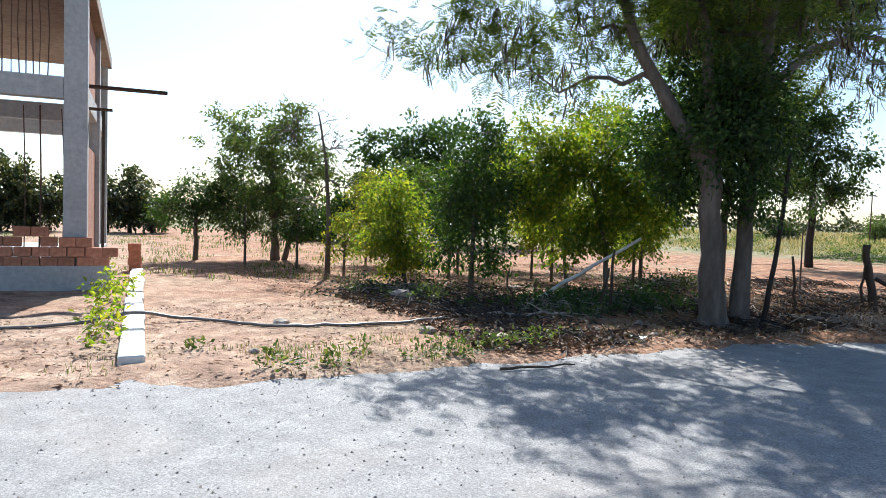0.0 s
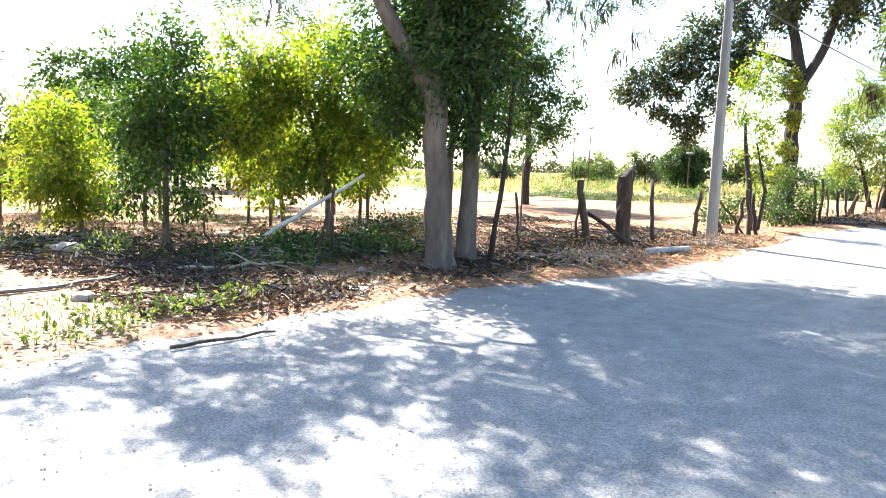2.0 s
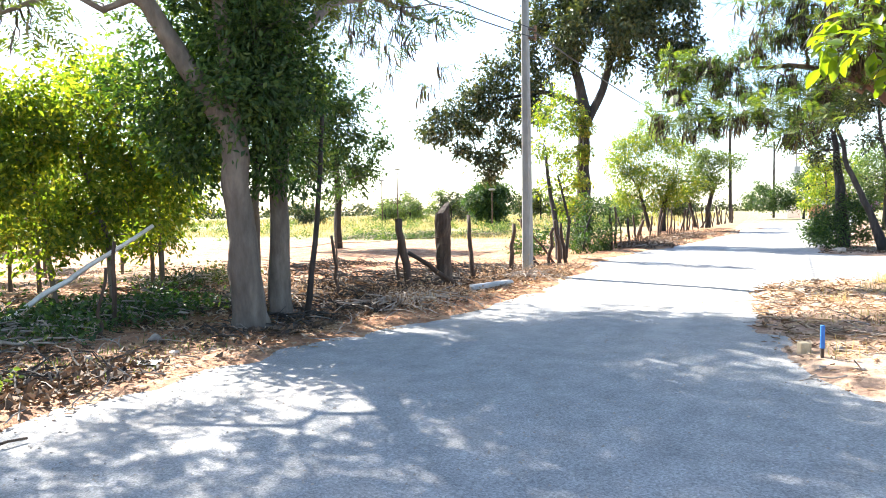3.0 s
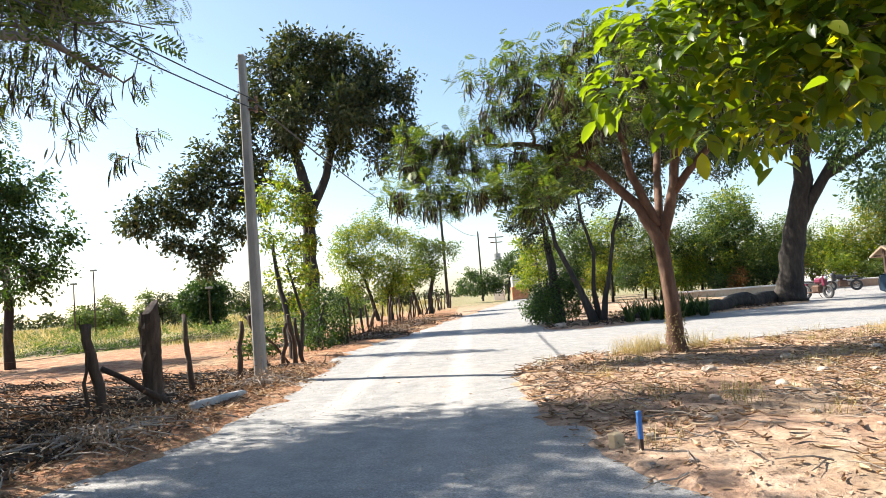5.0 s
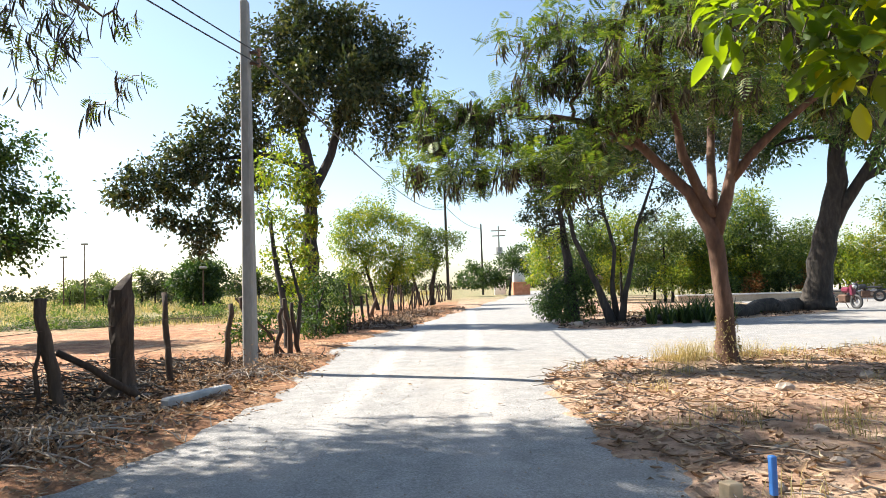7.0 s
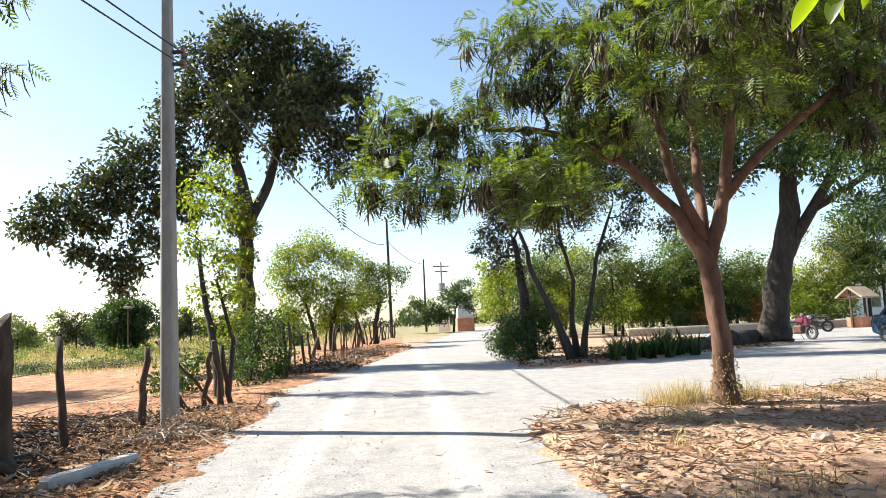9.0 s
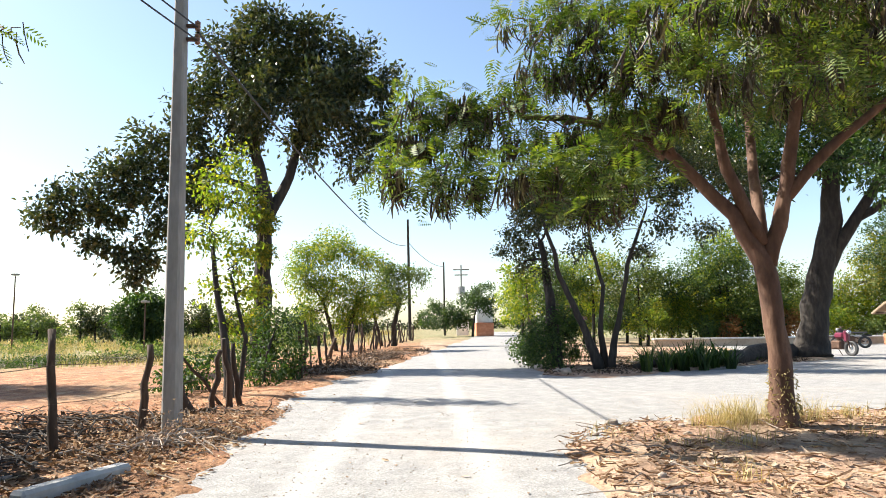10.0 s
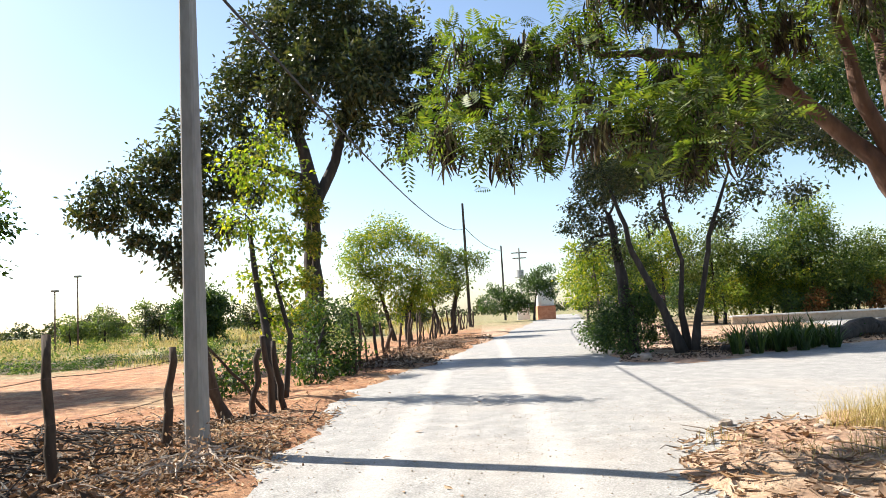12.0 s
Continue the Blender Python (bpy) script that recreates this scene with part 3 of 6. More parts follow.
BIG_CROWN = [(33.9, 8.6, 12.5, 1.0), (34.2, 6.9, 12.1, 1.1), (34.4, 5.2, 11.3, 1.0), (34.5, 4.2, 10.4, 0.8), (33.7, 10.0, 11.9, 0.7), (33.8, 9.4,
    10.8, 1.2), (34.1, 7.8, 10.3, 1.3), (34.3, 6.1, 9.6, 1.2), (34.5, 4.5, 8.9, 0.9), (34.5, 4.0, 7.5, 0.45), (34.5, 5.3, 7.7, 0.65), (34.2, 7.0, 8.3,
    0.8), (33.7, 9.1, 8.7, 1.0), (33.4, 10.6, 9.7, 0.8), (35.8, 8.1, 12.3, 1.1), (36.0, 6.1, 11.1, 1.1), (32.2, 8.4, 9.2, 1.0), (32.4, 6.4, 9.2, 1.0)]
BIG_LEFT = [(33.2, 11.3, 8.4, 0.75), (33.5, 10.2, 7.4, 0.7), (33.0, 12.1, 7.9, 0.65), (32.8, 12.8, 7.4, 0.55), (32.6, 13.4, 6.8, 0.5), (32.3, 14.2,
    6.3, 0.45), (32.0, 15.0, 5.9, 0.4), (32.0, 15.3, 5.3, 0.32), (32.2, 14.5, 5.0, 0.42), (32.5, 13.4, 5.2, 0.5), (32.8, 12.4, 5.8, 0.6), (33.2, 11.4,
    6.2, 0.65), (32.6, 12.9, 4.2, 0.4), (32.8, 12.2, 3.8, 0.35), (32.4, 13.8, 4.3, 0.28), (33.1, 11.4, 4.7, 0.4), (33.5, 10.3, 5.7, 0.45), (32.7,
    12.5, 3.2, 0.2)]
VINE = [(24.0, 7.2, 4.4, 0.71), (23.9, 7.6, 3.5, 0.58), (24.1, 7.1, 2.9, 0.45), (24.1, 7.0, 2.1, 0.42), (23.9, 7.7, 4.6, 0.49), (24.1, 7.0, 5.1, 0.52), (24.0, 7.4, 2.4, 0.36)]
BASEBUSH = [(28.2, 6.9, 0.9, 0.82), (28.3, 6.3, 0.5, 0.55), (28.1, 7.4, 0.6, 0.66), (28.2, 6.7, 1.6, 0.55)]
ACACIA = [(49.5, 9.3, 5.7, 1.0), (49.5, 7.7, 6.0, 1.2), (49.6, 6.3, 5.3, 1.0), (49.2, 9.6, 4.0, 1.1), (49.4, 8.0, 3.6, 1.4), (49.5, 6.1, 3.2, 1.2),
    (49.5, 7.1, 2.0, 0.9), (49.2, 9.3, 2.4, 0.8)]
ACACIA2 = [(56.6, 5.4, 4.7, 1.2), (56.7, 3.9, 5.0, 0.9), (56.7, 2.9, 4.8, 0.5), (56.6, 4.7, 3.5, 1.2), (56.5, 5.9, 2.7, 1.0)]
FLAT_TOP = [(18.5, 1.1, 5.9, 0.45), (18.8, 0.4, 6.3, 0.5), (18.0, 0.1, 5.6, 0.5), (19.0, -0.8, 6.3, 0.55), (18.5, -1.3, 6.5, 0.6), (18.0, -1.8, 6.4,
    0.65), (18.0, -2.7, 6.5, 0.7), (17.5, -3.2, 6.3, 0.7), (17.5, -4.0, 6.0, 0.7), (17.5, -4.8, 5.7, 0.7), (20.2, -2.3, 6.8, 0.6), (20.4, -4.1, 7.1,
    0.7), (19.8, -5.2, 6.5, 0.7), (16.4, -1.2, 5.3, 0.6), (16.2, -2.2, 5.4, 0.6), (16.8, -0.3, 5.0, 0.45)]
FLAT_MID = [(18.8, 2.7, 4.7, 0.2), (18.8, 2.2, 4.7, 0.28), (18.8, 1.7, 4.6, 0.38), (18.8, 1.2, 5.0, 0.45), (18.4, 0.9, 5.2, 0.45), (18.6, 0.1, 5.2,
    0.5), (18.0, -0.4, 5.1, 0.5), (18.0, -1.2, 5.3, 0.55), (17.8, -2.0, 5.4, 0.6), (18.5, -3.2, 5.7, 0.6), (17.5, -3.4, 5.3, 0.6), (17.5, -4.2, 4.8,
    0.6), (19.8, -0.7, 5.4, 0.5), (19.9, -2.2, 5.5, 0.5), (19.6, -4.5, 5.6, 0.55), (16.6, -0.9, 4.4, 0.45), (16.4, -1.8, 4.4, 0.5)]
FLAT_LOW = [(18.8, 2.7, 4.2, 0.3), (18.5, 2.3, 3.7, 0.35), (19.0, 1.7, 4.2, 0.4), (18.4, 1.2, 4.1, 0.4), (18.4, 0.6, 4.2, 0.42), (18.6, -0.2, 4.4,
    0.45), (18.0, -0.7, 4.4, 0.45), (19.0, -2.0, 4.9, 0.45), (18.3, -2.6, 4.7, 0.45), (18.3, -3.4, 4.7, 0.45), (18.0, -4.0, 4.4, 0.45), (17.8, -4.6,
    4.1, 0.45)]
FLAT_HANG = [(18.2, 3.0, 3.5, 0.2), (18.2, 2.5, 3.3, 0.3), (18.2, 1.9, 3.4, 0.35), (17.8, 1.4, 3.4, 0.35), (17.6, 0.9, 3.4, 0.35), (17.8, 0.3, 3.5,
    0.35), (17.8, -0.1, 3.7, 0.3), (17.4, 0.5, 3.0, 0.2), (17.2, 0.2, 3.1, 0.2)]
LEAFTREE = [(10.9, 0.0, 3.8, 0.29), (11.0, 0.2, 3.3, 0.24), (10.9, -0.2, 3.3, 0.34), (10.7, -0.6, 3.8, 0.53), (10.8, -0.5, 2.9, 0.25), (10.6, -0.9,
    3.2, 0.5), (10.4, -1.3, 3.5, 0.63), (10.2, -1.6, 3.0, 0.42), (10.5, -1.0, 2.8, 0.21), (10.1, -1.8, 3.5, 0.63), (10.3, -1.4, 4.1, 0.63), (10.7, -0.8,
    4.3, 0.53)]
CLUMP = [(30.5, -1.7, 5.1, 0.7), (30.4, -2.8, 5.7, 0.8), (30.2, -4.0, 6.0, 0.8), (30.0, -5.2, 5.5, 0.7), (29.8, -6.8, 6.0, 0.7), (30.8, -0.8, 5.4,
    0.5), (31.0, -6.2, 6.5, 0.8), (29.6, -7.2, 5.2, 0.4), (30.4, -3.2, 4.5, 0.4), (30.0, -4.8, 4.6, 0.45), (29.7, -5.9, 4.3, 0.4), (30.8, -2.0, 6.3,
    0.8), (30.5, -3.5, 7.1, 1.0), (30.0, -5.0, 6.9, 1.0), (30.6, -2.3, 3.8, 0.3), (30.2, -4.2, 3.7, 0.3)]
DARK_CROWN = [(33.0, -0.7, 4.7, 0.6), (33.0, -1.2, 4.1, 0.6), (32.0, -1.6, 4.8, 0.7), (33.0, -0.7, 3.5, 0.4), (33.2, -0.1, 4.0, 0.25)]
CLUMPLIME = [(35.9, -1.1, 2.4, 0.7), (35.9, -0.9, 3.3, 0.55), (36.4, -1.6, 3.3, 0.6), (35.5, -0.7, 1.8, 0.45)]
HEDGE = [(32.8, -1.4, 0.9, 0.82), (32.7, -2.1, 1.6, 0.74), (32.9, -0.9, 0.6, 0.51), (32.6, -2.5, 0.7, 0.66)]
FARBIG = [(34.5, -12.4, 8.3, 2.01), (33.5, -14.3, 8.4, 2.14), (33.9, -13.5, 10.6, 2.54), (32.6, -15.7, 7.4, 1.5), (32.7, -15.6, 10.4, 2.41), (34.9,
    -11.5, 11.2, 2.14), (31.9, -16.8, 8.3, 2.14), (32.4, -16.1, 5.5, 1.2), (33.5, -14.3, 12.9, 2.68)]
BELT = [(51.5, -15.6, 5.0, 2.23), (51.9, -14.5, 2.7, 2.03), (50.8, -17.5, 3.0, 1.78), (51.4, -16.0, 6.1, 1.46), (52.2, -13.9, 4.3, 1.87), (52.5,
    -12.8, 2.0, 1.62), (51.1, -16.8, 1.5, 1.38), (51.7, -15.2, 1.4, 1.22)]
BELT2 = [(54.8, -20.9, 4.3, 1.61), (53.2, -24.1, 3.0, 2.05), (51.4, -27.2, 7.4, 2.94), (52.0, -26.3, 5.2, 2.5), (50.9, -27.9, 4.3, 2.68), (52.5,
    -25.3, 1.8, 1.52), (53.9, -22.8, 1.8, 1.34)]
LEFTTREE = [(28.1, 17.1, 6.4, 0.88), (28.5, 16.5, 4.7, 0.92), (28.3, 16.8, 3.4, 0.92), (27.7, 17.6, 5.3, 1.31), (27.1, 18.5, 5.7, 1.75), (27.7, 17.7, 3.3, 1.31), (26.9, 18.8, 3.9, 1.75), (27.2, 18.4, 7.0, 1.09)]
ROUND = [(60.8, 23.3, 3.3, 1.75), (60.4, 24.2, 2.9, 1.36), (61.2, 22.3, 2.9, 1.36), (60.8, 23.3, 4.0, 1.17)]
FARMISC = [(75.6, 39.1, 2.3, 1.17), (77.7, 34.7, 2.5, 1.43), (77.2, 35.9, 3.4, 0.91), (80.9, 26.3, 2.7, 1.43), (81.4, 24.9, 3.0, 1.17), (74.2, 41.7,
    2.1, 1.17), (83.4, 16.7, 1.9, 1.3)]
ENDBUSH = [(89.6, -3.5, 4.6, 1.65), (89.6, -2.4, 3.5, 1.24), (89.5, -4.5, 3.5, 1.24), (89.7, -0.0, 2.2, 1.79), (89.7, 1.7, 2.6, 1.65), (89.7, -1.7,
    1.8, 1.24)]
TRUNK_VINE = [(33.2, 8.4, 5.1, 0.47), (33.2, 8.4, 4.0, 0.43), (33.2, 8.4, 2.8, 0.43), (33.2, 8.5, 1.7, 0.47), (33.2, 8.6, 5.8, 0.43)]

POD_TIPS = [(15.1, 8.2, 6.0, 0.55), (15.5, 7.7, 5.6, 0.46), (15.1, 8.3, 5.1, 0.46), (15.5, 7.7, 5.0, 0.41), (15.8, 7.1, 5.4, 0.32), (15.8, 7.1, 4.5, 0.32), (15.6, 7.4, 4.1, 0.18), (14.9, 8.5, 5.6, 0.46), (15.3, 8.0, 4.4, 0.32)]


def up_stem(x, y, *steps):
    """A stem from the ground through places given as x, y, z, with a radius at each."""
    pts = [(x, y, gz(x, y) - 0.12)] + [s[:3] for s in steps[1:]]
    return pts, [steps[0]] + [s[3] for s in steps[1:]]


def base_at(x, y):
    return (x, y, gz(x, y))


# ---- the roadside trees ----
feather_tree("pod_tree", base_at(10.05, 7.4),
             [up_stem(10.05, 7.4, 0.30, (10.0, 7.4, 0.25, 0.235), (9.9, 7.4, 1.5, 0.19), (9.75, 7.4, 2.7, 0.18), (9.3, 7.75, 3.5, 0.13), (8.7, 8.2, 4.8, 0.10), (8.2, 8.4, 6.2, 0.07)),
              up_stem(11.0, 7.65, 0.22, (11.0, 7.65, 0.3, 0.17), (10.95, 7.6, 1.8, 0.14), (10.7, 7.2, 4.0, 0.12), (10.5, 6.9, 5.8, 0.09), (10.4, 6.6, 7.4, 0.06)),
              ([(10.7, 7.2, 4.0), (12.2, 7.4, 5.0), (14.0, 7.6, 5.6), (15.8, 7.6, 5.6)], [0.09, 0.075, 0.055, 0.03]),
              ([(9.75, 7.4, 2.6), (9.7, 7.4, 3.6), (9.6, 7.5, 5.0), (9.4, 7.9, 7.0)], [0.13, 0.10, 0.08, 0.05])],
             # The lobes listed after POD_TREE_2 are added to widen the shade on the ground.
             POD_TREE + POD_TREE_2 + [(11.8, 9.6, 5.6, 1.1), (12.4, 10.8, 6.6, 1.2), (11.0, 9.0, 5.2, 0.9), (13.4, 10.4, 6.0, 1.0), (12.8, 9.2, 6.5, 1.4), (14.2, 10.4, 7.0, 1.4), (12.4, 10.6, 7.2, 1.4)], LEAF_FEATHER, BARK, "tall feathery-leaved tree hung with dark seed pods, twin grey trunks", density=14, per=10, size=0.26,
             limb=0.055, pods=2200, pod_len=0.36, tips=POD_TIPS, twigs=0.5)
broadleaf_tree("dense_shrub", base_at(10.6, 7.9), [up_stem(10.55, 7.95, 0.09, (10.5, 7.9, 1.6, 0.07), (10.4, 7.8, 3.2, 0.05)), up_stem(11.15, 7.3, 0.05, (11.1, 7.0, 1.5, 0.04), (11.0, 6.8, 3.0, 0.03))],
               DENSE + [(9.6, 7.1, 3.1, 0.6), (10.3, 7.0, 3.2, 0.75), (10.0, 7.2, 3.9, 0.7)], LEAF_DARK, BARK_DARK, "dense dark green shrub grown up round the twin trunks", "shrub", density=90, per=24, size=0.12, width=0.06, limb=0.05)
broadleaf_tree("sunlit_bush", base_at(10.6, 11.3), [up_stem(10.9, 11.1, 0.06, (10.8, 11.1, 1.2, 0.05), (10.5, 11.3, 2.6, 0.03)), up_stem(10.2, 11.6, 0.05, (10.1, 11.7, 1.2, 0.04), (9.9, 11.8, 2.8, 0.03))],
               YELLOWBUSH + [(11.6, 10.4, 2.4, 0.9), (9.9, 11.4, 1.3, 0.7), (11.9, 10.2, 3.2, 0.8), (9.2, 11.6, 2.0, 0.7), (11.2, 11.8, 3.9, 0.7)], LEAF_LIME, BARK, "sunlit yellow-green bush behind the roadside tree", "bush", density=70, per=22, size=0.13, width=0.065, limb=0.04)
# Added tree, mostly hidden, whose crown casts shade on the verge and road edge.
broadleaf_tree("lot_shading_tree", base_at(14.6, 11.2), [up_stem(14.6, 11.2, 0.13, (14.6, 11.1, 1.2, 0.10), (14.6, 11.0, 2.8, 0.08), (14.7, 11.1, 4.2, 0.05))],
               [(14.2, 10.2, 4.0, 1.0), (15.0, 11.2, 4.8, 1.2), (14.0, 11.2, 5.5, 1.2), (15.8, 11.8, 5.6, 1.1), (13.2, 10.4, 4.6, 1.0), (14.9, 10.2, 3.2, 0.8), (13.4, 11.0, 3.4, 0.9), (15.9, 11.2, 4.2, 0.9), (17.0, 12.5, 5.5, 1.2), (16.2, 13.5, 6.0, 1.2), (18.0, 12.9, 6.4, 1.1), (12.6, 12.0, 5.0, 1.0)],
               LEAF_MID, BARK, "leafy green tree added behind the roadside tree to shade the verge", "tree", density=26, per=18, size=0.13, width=0.065, limb=0.06)
broadleaf_tree("orchard_bush", base_at(7.95, 12.1), [up_stem(7.95, 12.1, 0.07, (7.95, 12.1, 1.0, 0.05), (7.95, 12.1, 2.6, 0.03))], BUSH4 + [(7.9, 12.0, 2.2, 0.8), (7.4, 12.2, 2.2, 0.5), (8.4, 11.8, 2.3, 0.5)], LEAF_DARK, BARK,
               "leafy green sapling with a thin trunk on littered soil", "sapling", "orchard saplings", density=60, per=20, size=0.13, width=0.06, limb=0.03)
broadleaf_tree("orchard_bush", base_at(7.5, 14.5), [up_stem(7.5, 14.5, 0.05, (7.4, 14.5, 0.9, 0.04), (7.1, 14.7, 2.0, 0.02))], BUSH3 + [(6.8, 14.8, 1.0, 0.5), (7.3, 14.6, 0.8, 0.6)], LEAF_LIME, BARK,
               "light green bushy sapling with yellowing leaves", "sapling", "orchard saplings", density=70, per=20, size=0.13, width=0.06, limb=0.03)
broadleaf_tree("orchard_tree", base_at(6.3, 22.3), [up_stem(6.35, 22.3, 0.16, (6.3, 22.3, 1.2, 0.12), (6.2, 22.3, 2.8, 0.08)), up_stem(6.6, 22.3, 0.1, (7.0, 22.2, 1.5, 0.08), (7.3, 22.1, 2.6, 0.05))],
               TREE2, LEAF_PALE, BARK, "spreading green orchard tree with a reddish sunlit crown", "tree", density=30, per=26, size=0.16, width=0.07, limb=0.06)
broadleaf_tree("bare_tree", base_at(6.5, 17.4), [up_stem(6.5, 17.4, 0.08, (6.5, 17.4, 1.5, 0.06), (6.4, 17.5, 3.2, 0.04), (6.2, 17.6, 4.4, 0.02))], THIN, LEAF_OLIVE, BARK,
               "slender half-bare tree with drying leaves", "tree", density=30, per=5, size=0.1, width=0.04, limb=0.03, twigs=0.9)
broadleaf_tree("low_tree", base_at(3.8, 22.4), [up_stem(3.8, 22.4, 0.09, (3.8, 22.4, 0.9, 0.07), (3.8, 22.4, 1.7, 0.05))], SAPL, LEAF_DARK, BARK,
               "low round-crowned dark green tree on a thin trunk", "tree", density=44, per=24, size=0.14, width=0.06, limb=0.05)
broadleaf_tree("small_bush", base_at(16.7, 10.4), [up_stem(16.7, 10.4, 0.03, (16.7, 10.4, 0.8, 0.02), (16.7, 10.4, 1.8, 0.015))], RIGHTLOT, LEAF_DARK, BARK,
               "thin dark green bush in the lot", "bush", density=30, per=12, size=0.1, width=0.05, limb=0.02)
SAPLING_LEAF = (LEAF_LIME, LEAF_DARK, LEAF_GOLD, LEAF_MID)
for i, (bx, by, h) in enumerate(((12.4, 11.6, 2.2), (14.1, 17.4, 3.0), (11.9, 15.4, 2.6), (9.2, 18.6, 3.2), (16.4, 21.0, 3.4), (9.3, 15.6, 2.9), (11.7, 14.2, 3.2), (14.6, 13.9, 3.2), (13.1, 12.6, 2.9),
                                 (6.1, 19.0, 2.3), (8.9, 20.6, 3.0), (5.0, 20.8, 2.4), (10.6, 17.4, 3.1), (12.8, 19.2, 3.9), (6.9, 17.2, 1.6), (15.4, 16.2, 3.2))):
    ls = [(bx, by, h * 0.62, h * 0.27), (bx + 0.3, by - 0.2, h * 0.85, h * 0.2), (bx - 0.35, by + 0.2, h * 0.45, h * 0.18), (bx + 0.4, by + 0.1, h * 0.5, h * 0.17), (bx - 0.2, by - 0.3, h * 0.95, h * 0.13)]
    broadleaf_tree("orchard_bush", base_at(bx, by), [up_stem(bx, by, 0.045, (bx, by, h * 0.4, 0.035), (bx, by, h * 0.8, 0.02))], ls, SAPLING_LEAF[i % 4], BARK,
                   "green sapling standing in dry leaf litter", "sapling", "orchard saplings", density=60, per=16, size=0.13, width=0.06, limb=0.025)
for lobes, leaf, lab in ((BACK, LEAF_DARK, "tall green tree behind the orchard"), (FARDARK, LEAF_OLIVE, "dark distant tree behind the lot")):
    for x, y, z, r in lobes:
        broadleaf_tree("background_tree", base_at(x, y), [up_stem(x, y, 0.14, (x, y, z * 0.6, 0.09), (x, y, z * 0.9, 0.05))], [(x, y, z, r), (x + r * 0.4, y + 0.3, z * 0.55, r * 0.75), (x - r * 0.5, y, z * 0.7, r * 0.6)],
                       leaf, BARK_DARK, lab, "tree", "background trees", density=11, per=26, size=0.3, width=0.16, limb=0.08, spread=0.35)

# ---- across the road and along the fence ----
def ragged(lobes, n, size, flat=1.0):
    """Breaks full lobes up into smaller uneven ones with gaps."""
    out = []
    for x, y, z, r in lobes:
        for _ in range(n):
            d = rng.normal(0, 0.42, 3) * r
            out.append((x + d[0], y + d[1], z + d[2] * flat, r * size * rng.uniform(0.8, 1.2)))
    return out


broadleaf_tree("big_tree", base_at(34.0, 8.6),
               [up_stem(34.0, 8.6, 0.42, (34.0, 8.55, 1.5, 0.34), (34.0, 8.5, 4.0, 0.28), (34.0, 8.45, 6.2, 0.26), (33.9, 8.9, 8.2, 0.18), (33.8, 9.2, 10.5, 0.1)),
                ([(34.0, 8.45, 5.2), (34.2, 7.7, 6.8), (34.3, 7.2, 8.6), (34.4, 6.4, 11.2)], [0.22, 0.18, 0.14, 0.08]),
                ([(34.0, 8.5, 6.3), (33.5, 10.2, 6.9), (32.9, 12.2, 6.6)], [0.16, 0.11, 0.06])],
               [(x, y, z, r * 1.05) for x, y, z, r in BIG_CROWN] + BIG_LEFT + [(32.8, 12.8, 6.3, 0.6), (33.0, 11.9, 7.0, 0.6), (32.8, 12.0, 4.9, 0.5), (32.5, 13.8, 5.7, 0.5), (33.4, 10.6, 6.4, 0.6)], LEAF_OLIVE, BARK_DARK, "large olive-green tree with a rounded crown behind the pole", "tree", density=23, per=32, size=0.25, width=0.12, limb=0.11, spread=0.34, twigs=0.5)
broadleaf_tree("young_tree", base_at(23.4, 6.7), [up_stem(23.4, 6.7, 0.12, (23.5, 6.8, 0.9, 0.09), (23.8, 7.1, 2.0, 0.07), (24.0, 7.3, 3.2, 0.045)), up_stem(23.7, 6.6, 0.06, (23.8, 6.5, 1.2, 0.05), (24.0, 6.9, 2.6, 0.03))],
               [(x, y - 0.25, z, r * 0.85) for x, y, z, r in VINE] + [(23.8, 6.9, 1.5, 0.3), (24.2, 6.6, 3.2, 0.4)], LEAF_LIME, BARK_DARK, "slender yellow-green tree growing beside the fence", "tree", density=62, per=14, size=0.13, width=0.07, limb=0.03, spread=0.22, twigs=0.8)
broadleaf_tree("climbing_vine", base_at(33.5, 8.3), [up_stem(33.55, 8.3, 0.04, (33.6, 8.4, 2.0, 0.03), (33.6, 8.4, 5.0, 0.02))], TRUNK_VINE, LEAF_GOLD, BARK,
               "yellow leafy creeper climbing the big trunk", "vine", density=110, per=16, size=0.15, width=0.09, limb=0.02, spread=0.16)
broadleaf_tree("roadside_bush", base_at(27.6, 7.0), [up_stem(27.6, 7.0, 0.05, (27.7, 6.9, 0.8, 0.04), (28.2, 6.8, 1.4, 0.02))], BASEBUSH + [(25.2, 7.8, 0.5, 0.6), (24.0, 8.0, 0.4, 0.5), (26.4, 6.8, 0.35, 0.5)],
               LEAF_DARK, BARK_DARK, "low dark green bush at the road edge", "bush", density=60, per=18, size=0.12, width=0.07, limb=0.03)
for lobes, bx, by, leaf, lab in ((ACACIA, 49.4, 7.0, LEAF_LIME, "feathery pale green acacia behind the fence"), (ACACIA2, 56.6, 4.8, LEAF_FEATHER, "bright green acacia by the far fence")):
    broadleaf_tree("acacia", base_at(bx, by), [up_stem(bx, by, 0.22, (bx, by, 1.4, 0.17), (bx + 0.2, by - 0.4, 3.0, 0.12)), up_stem(bx + 0.2, by + 0.8, 0.14, (bx, by + 1.2, 1.6, 0.11), (bx, by + 1.6, 3.0, 0.07))],
                   lobes, leaf, BARK_DARK, lab, "tree", "fence acacias", density=22, per=36, size=0.22, width=0.085, limb=0.07, spread=0.4, squash=0.85)
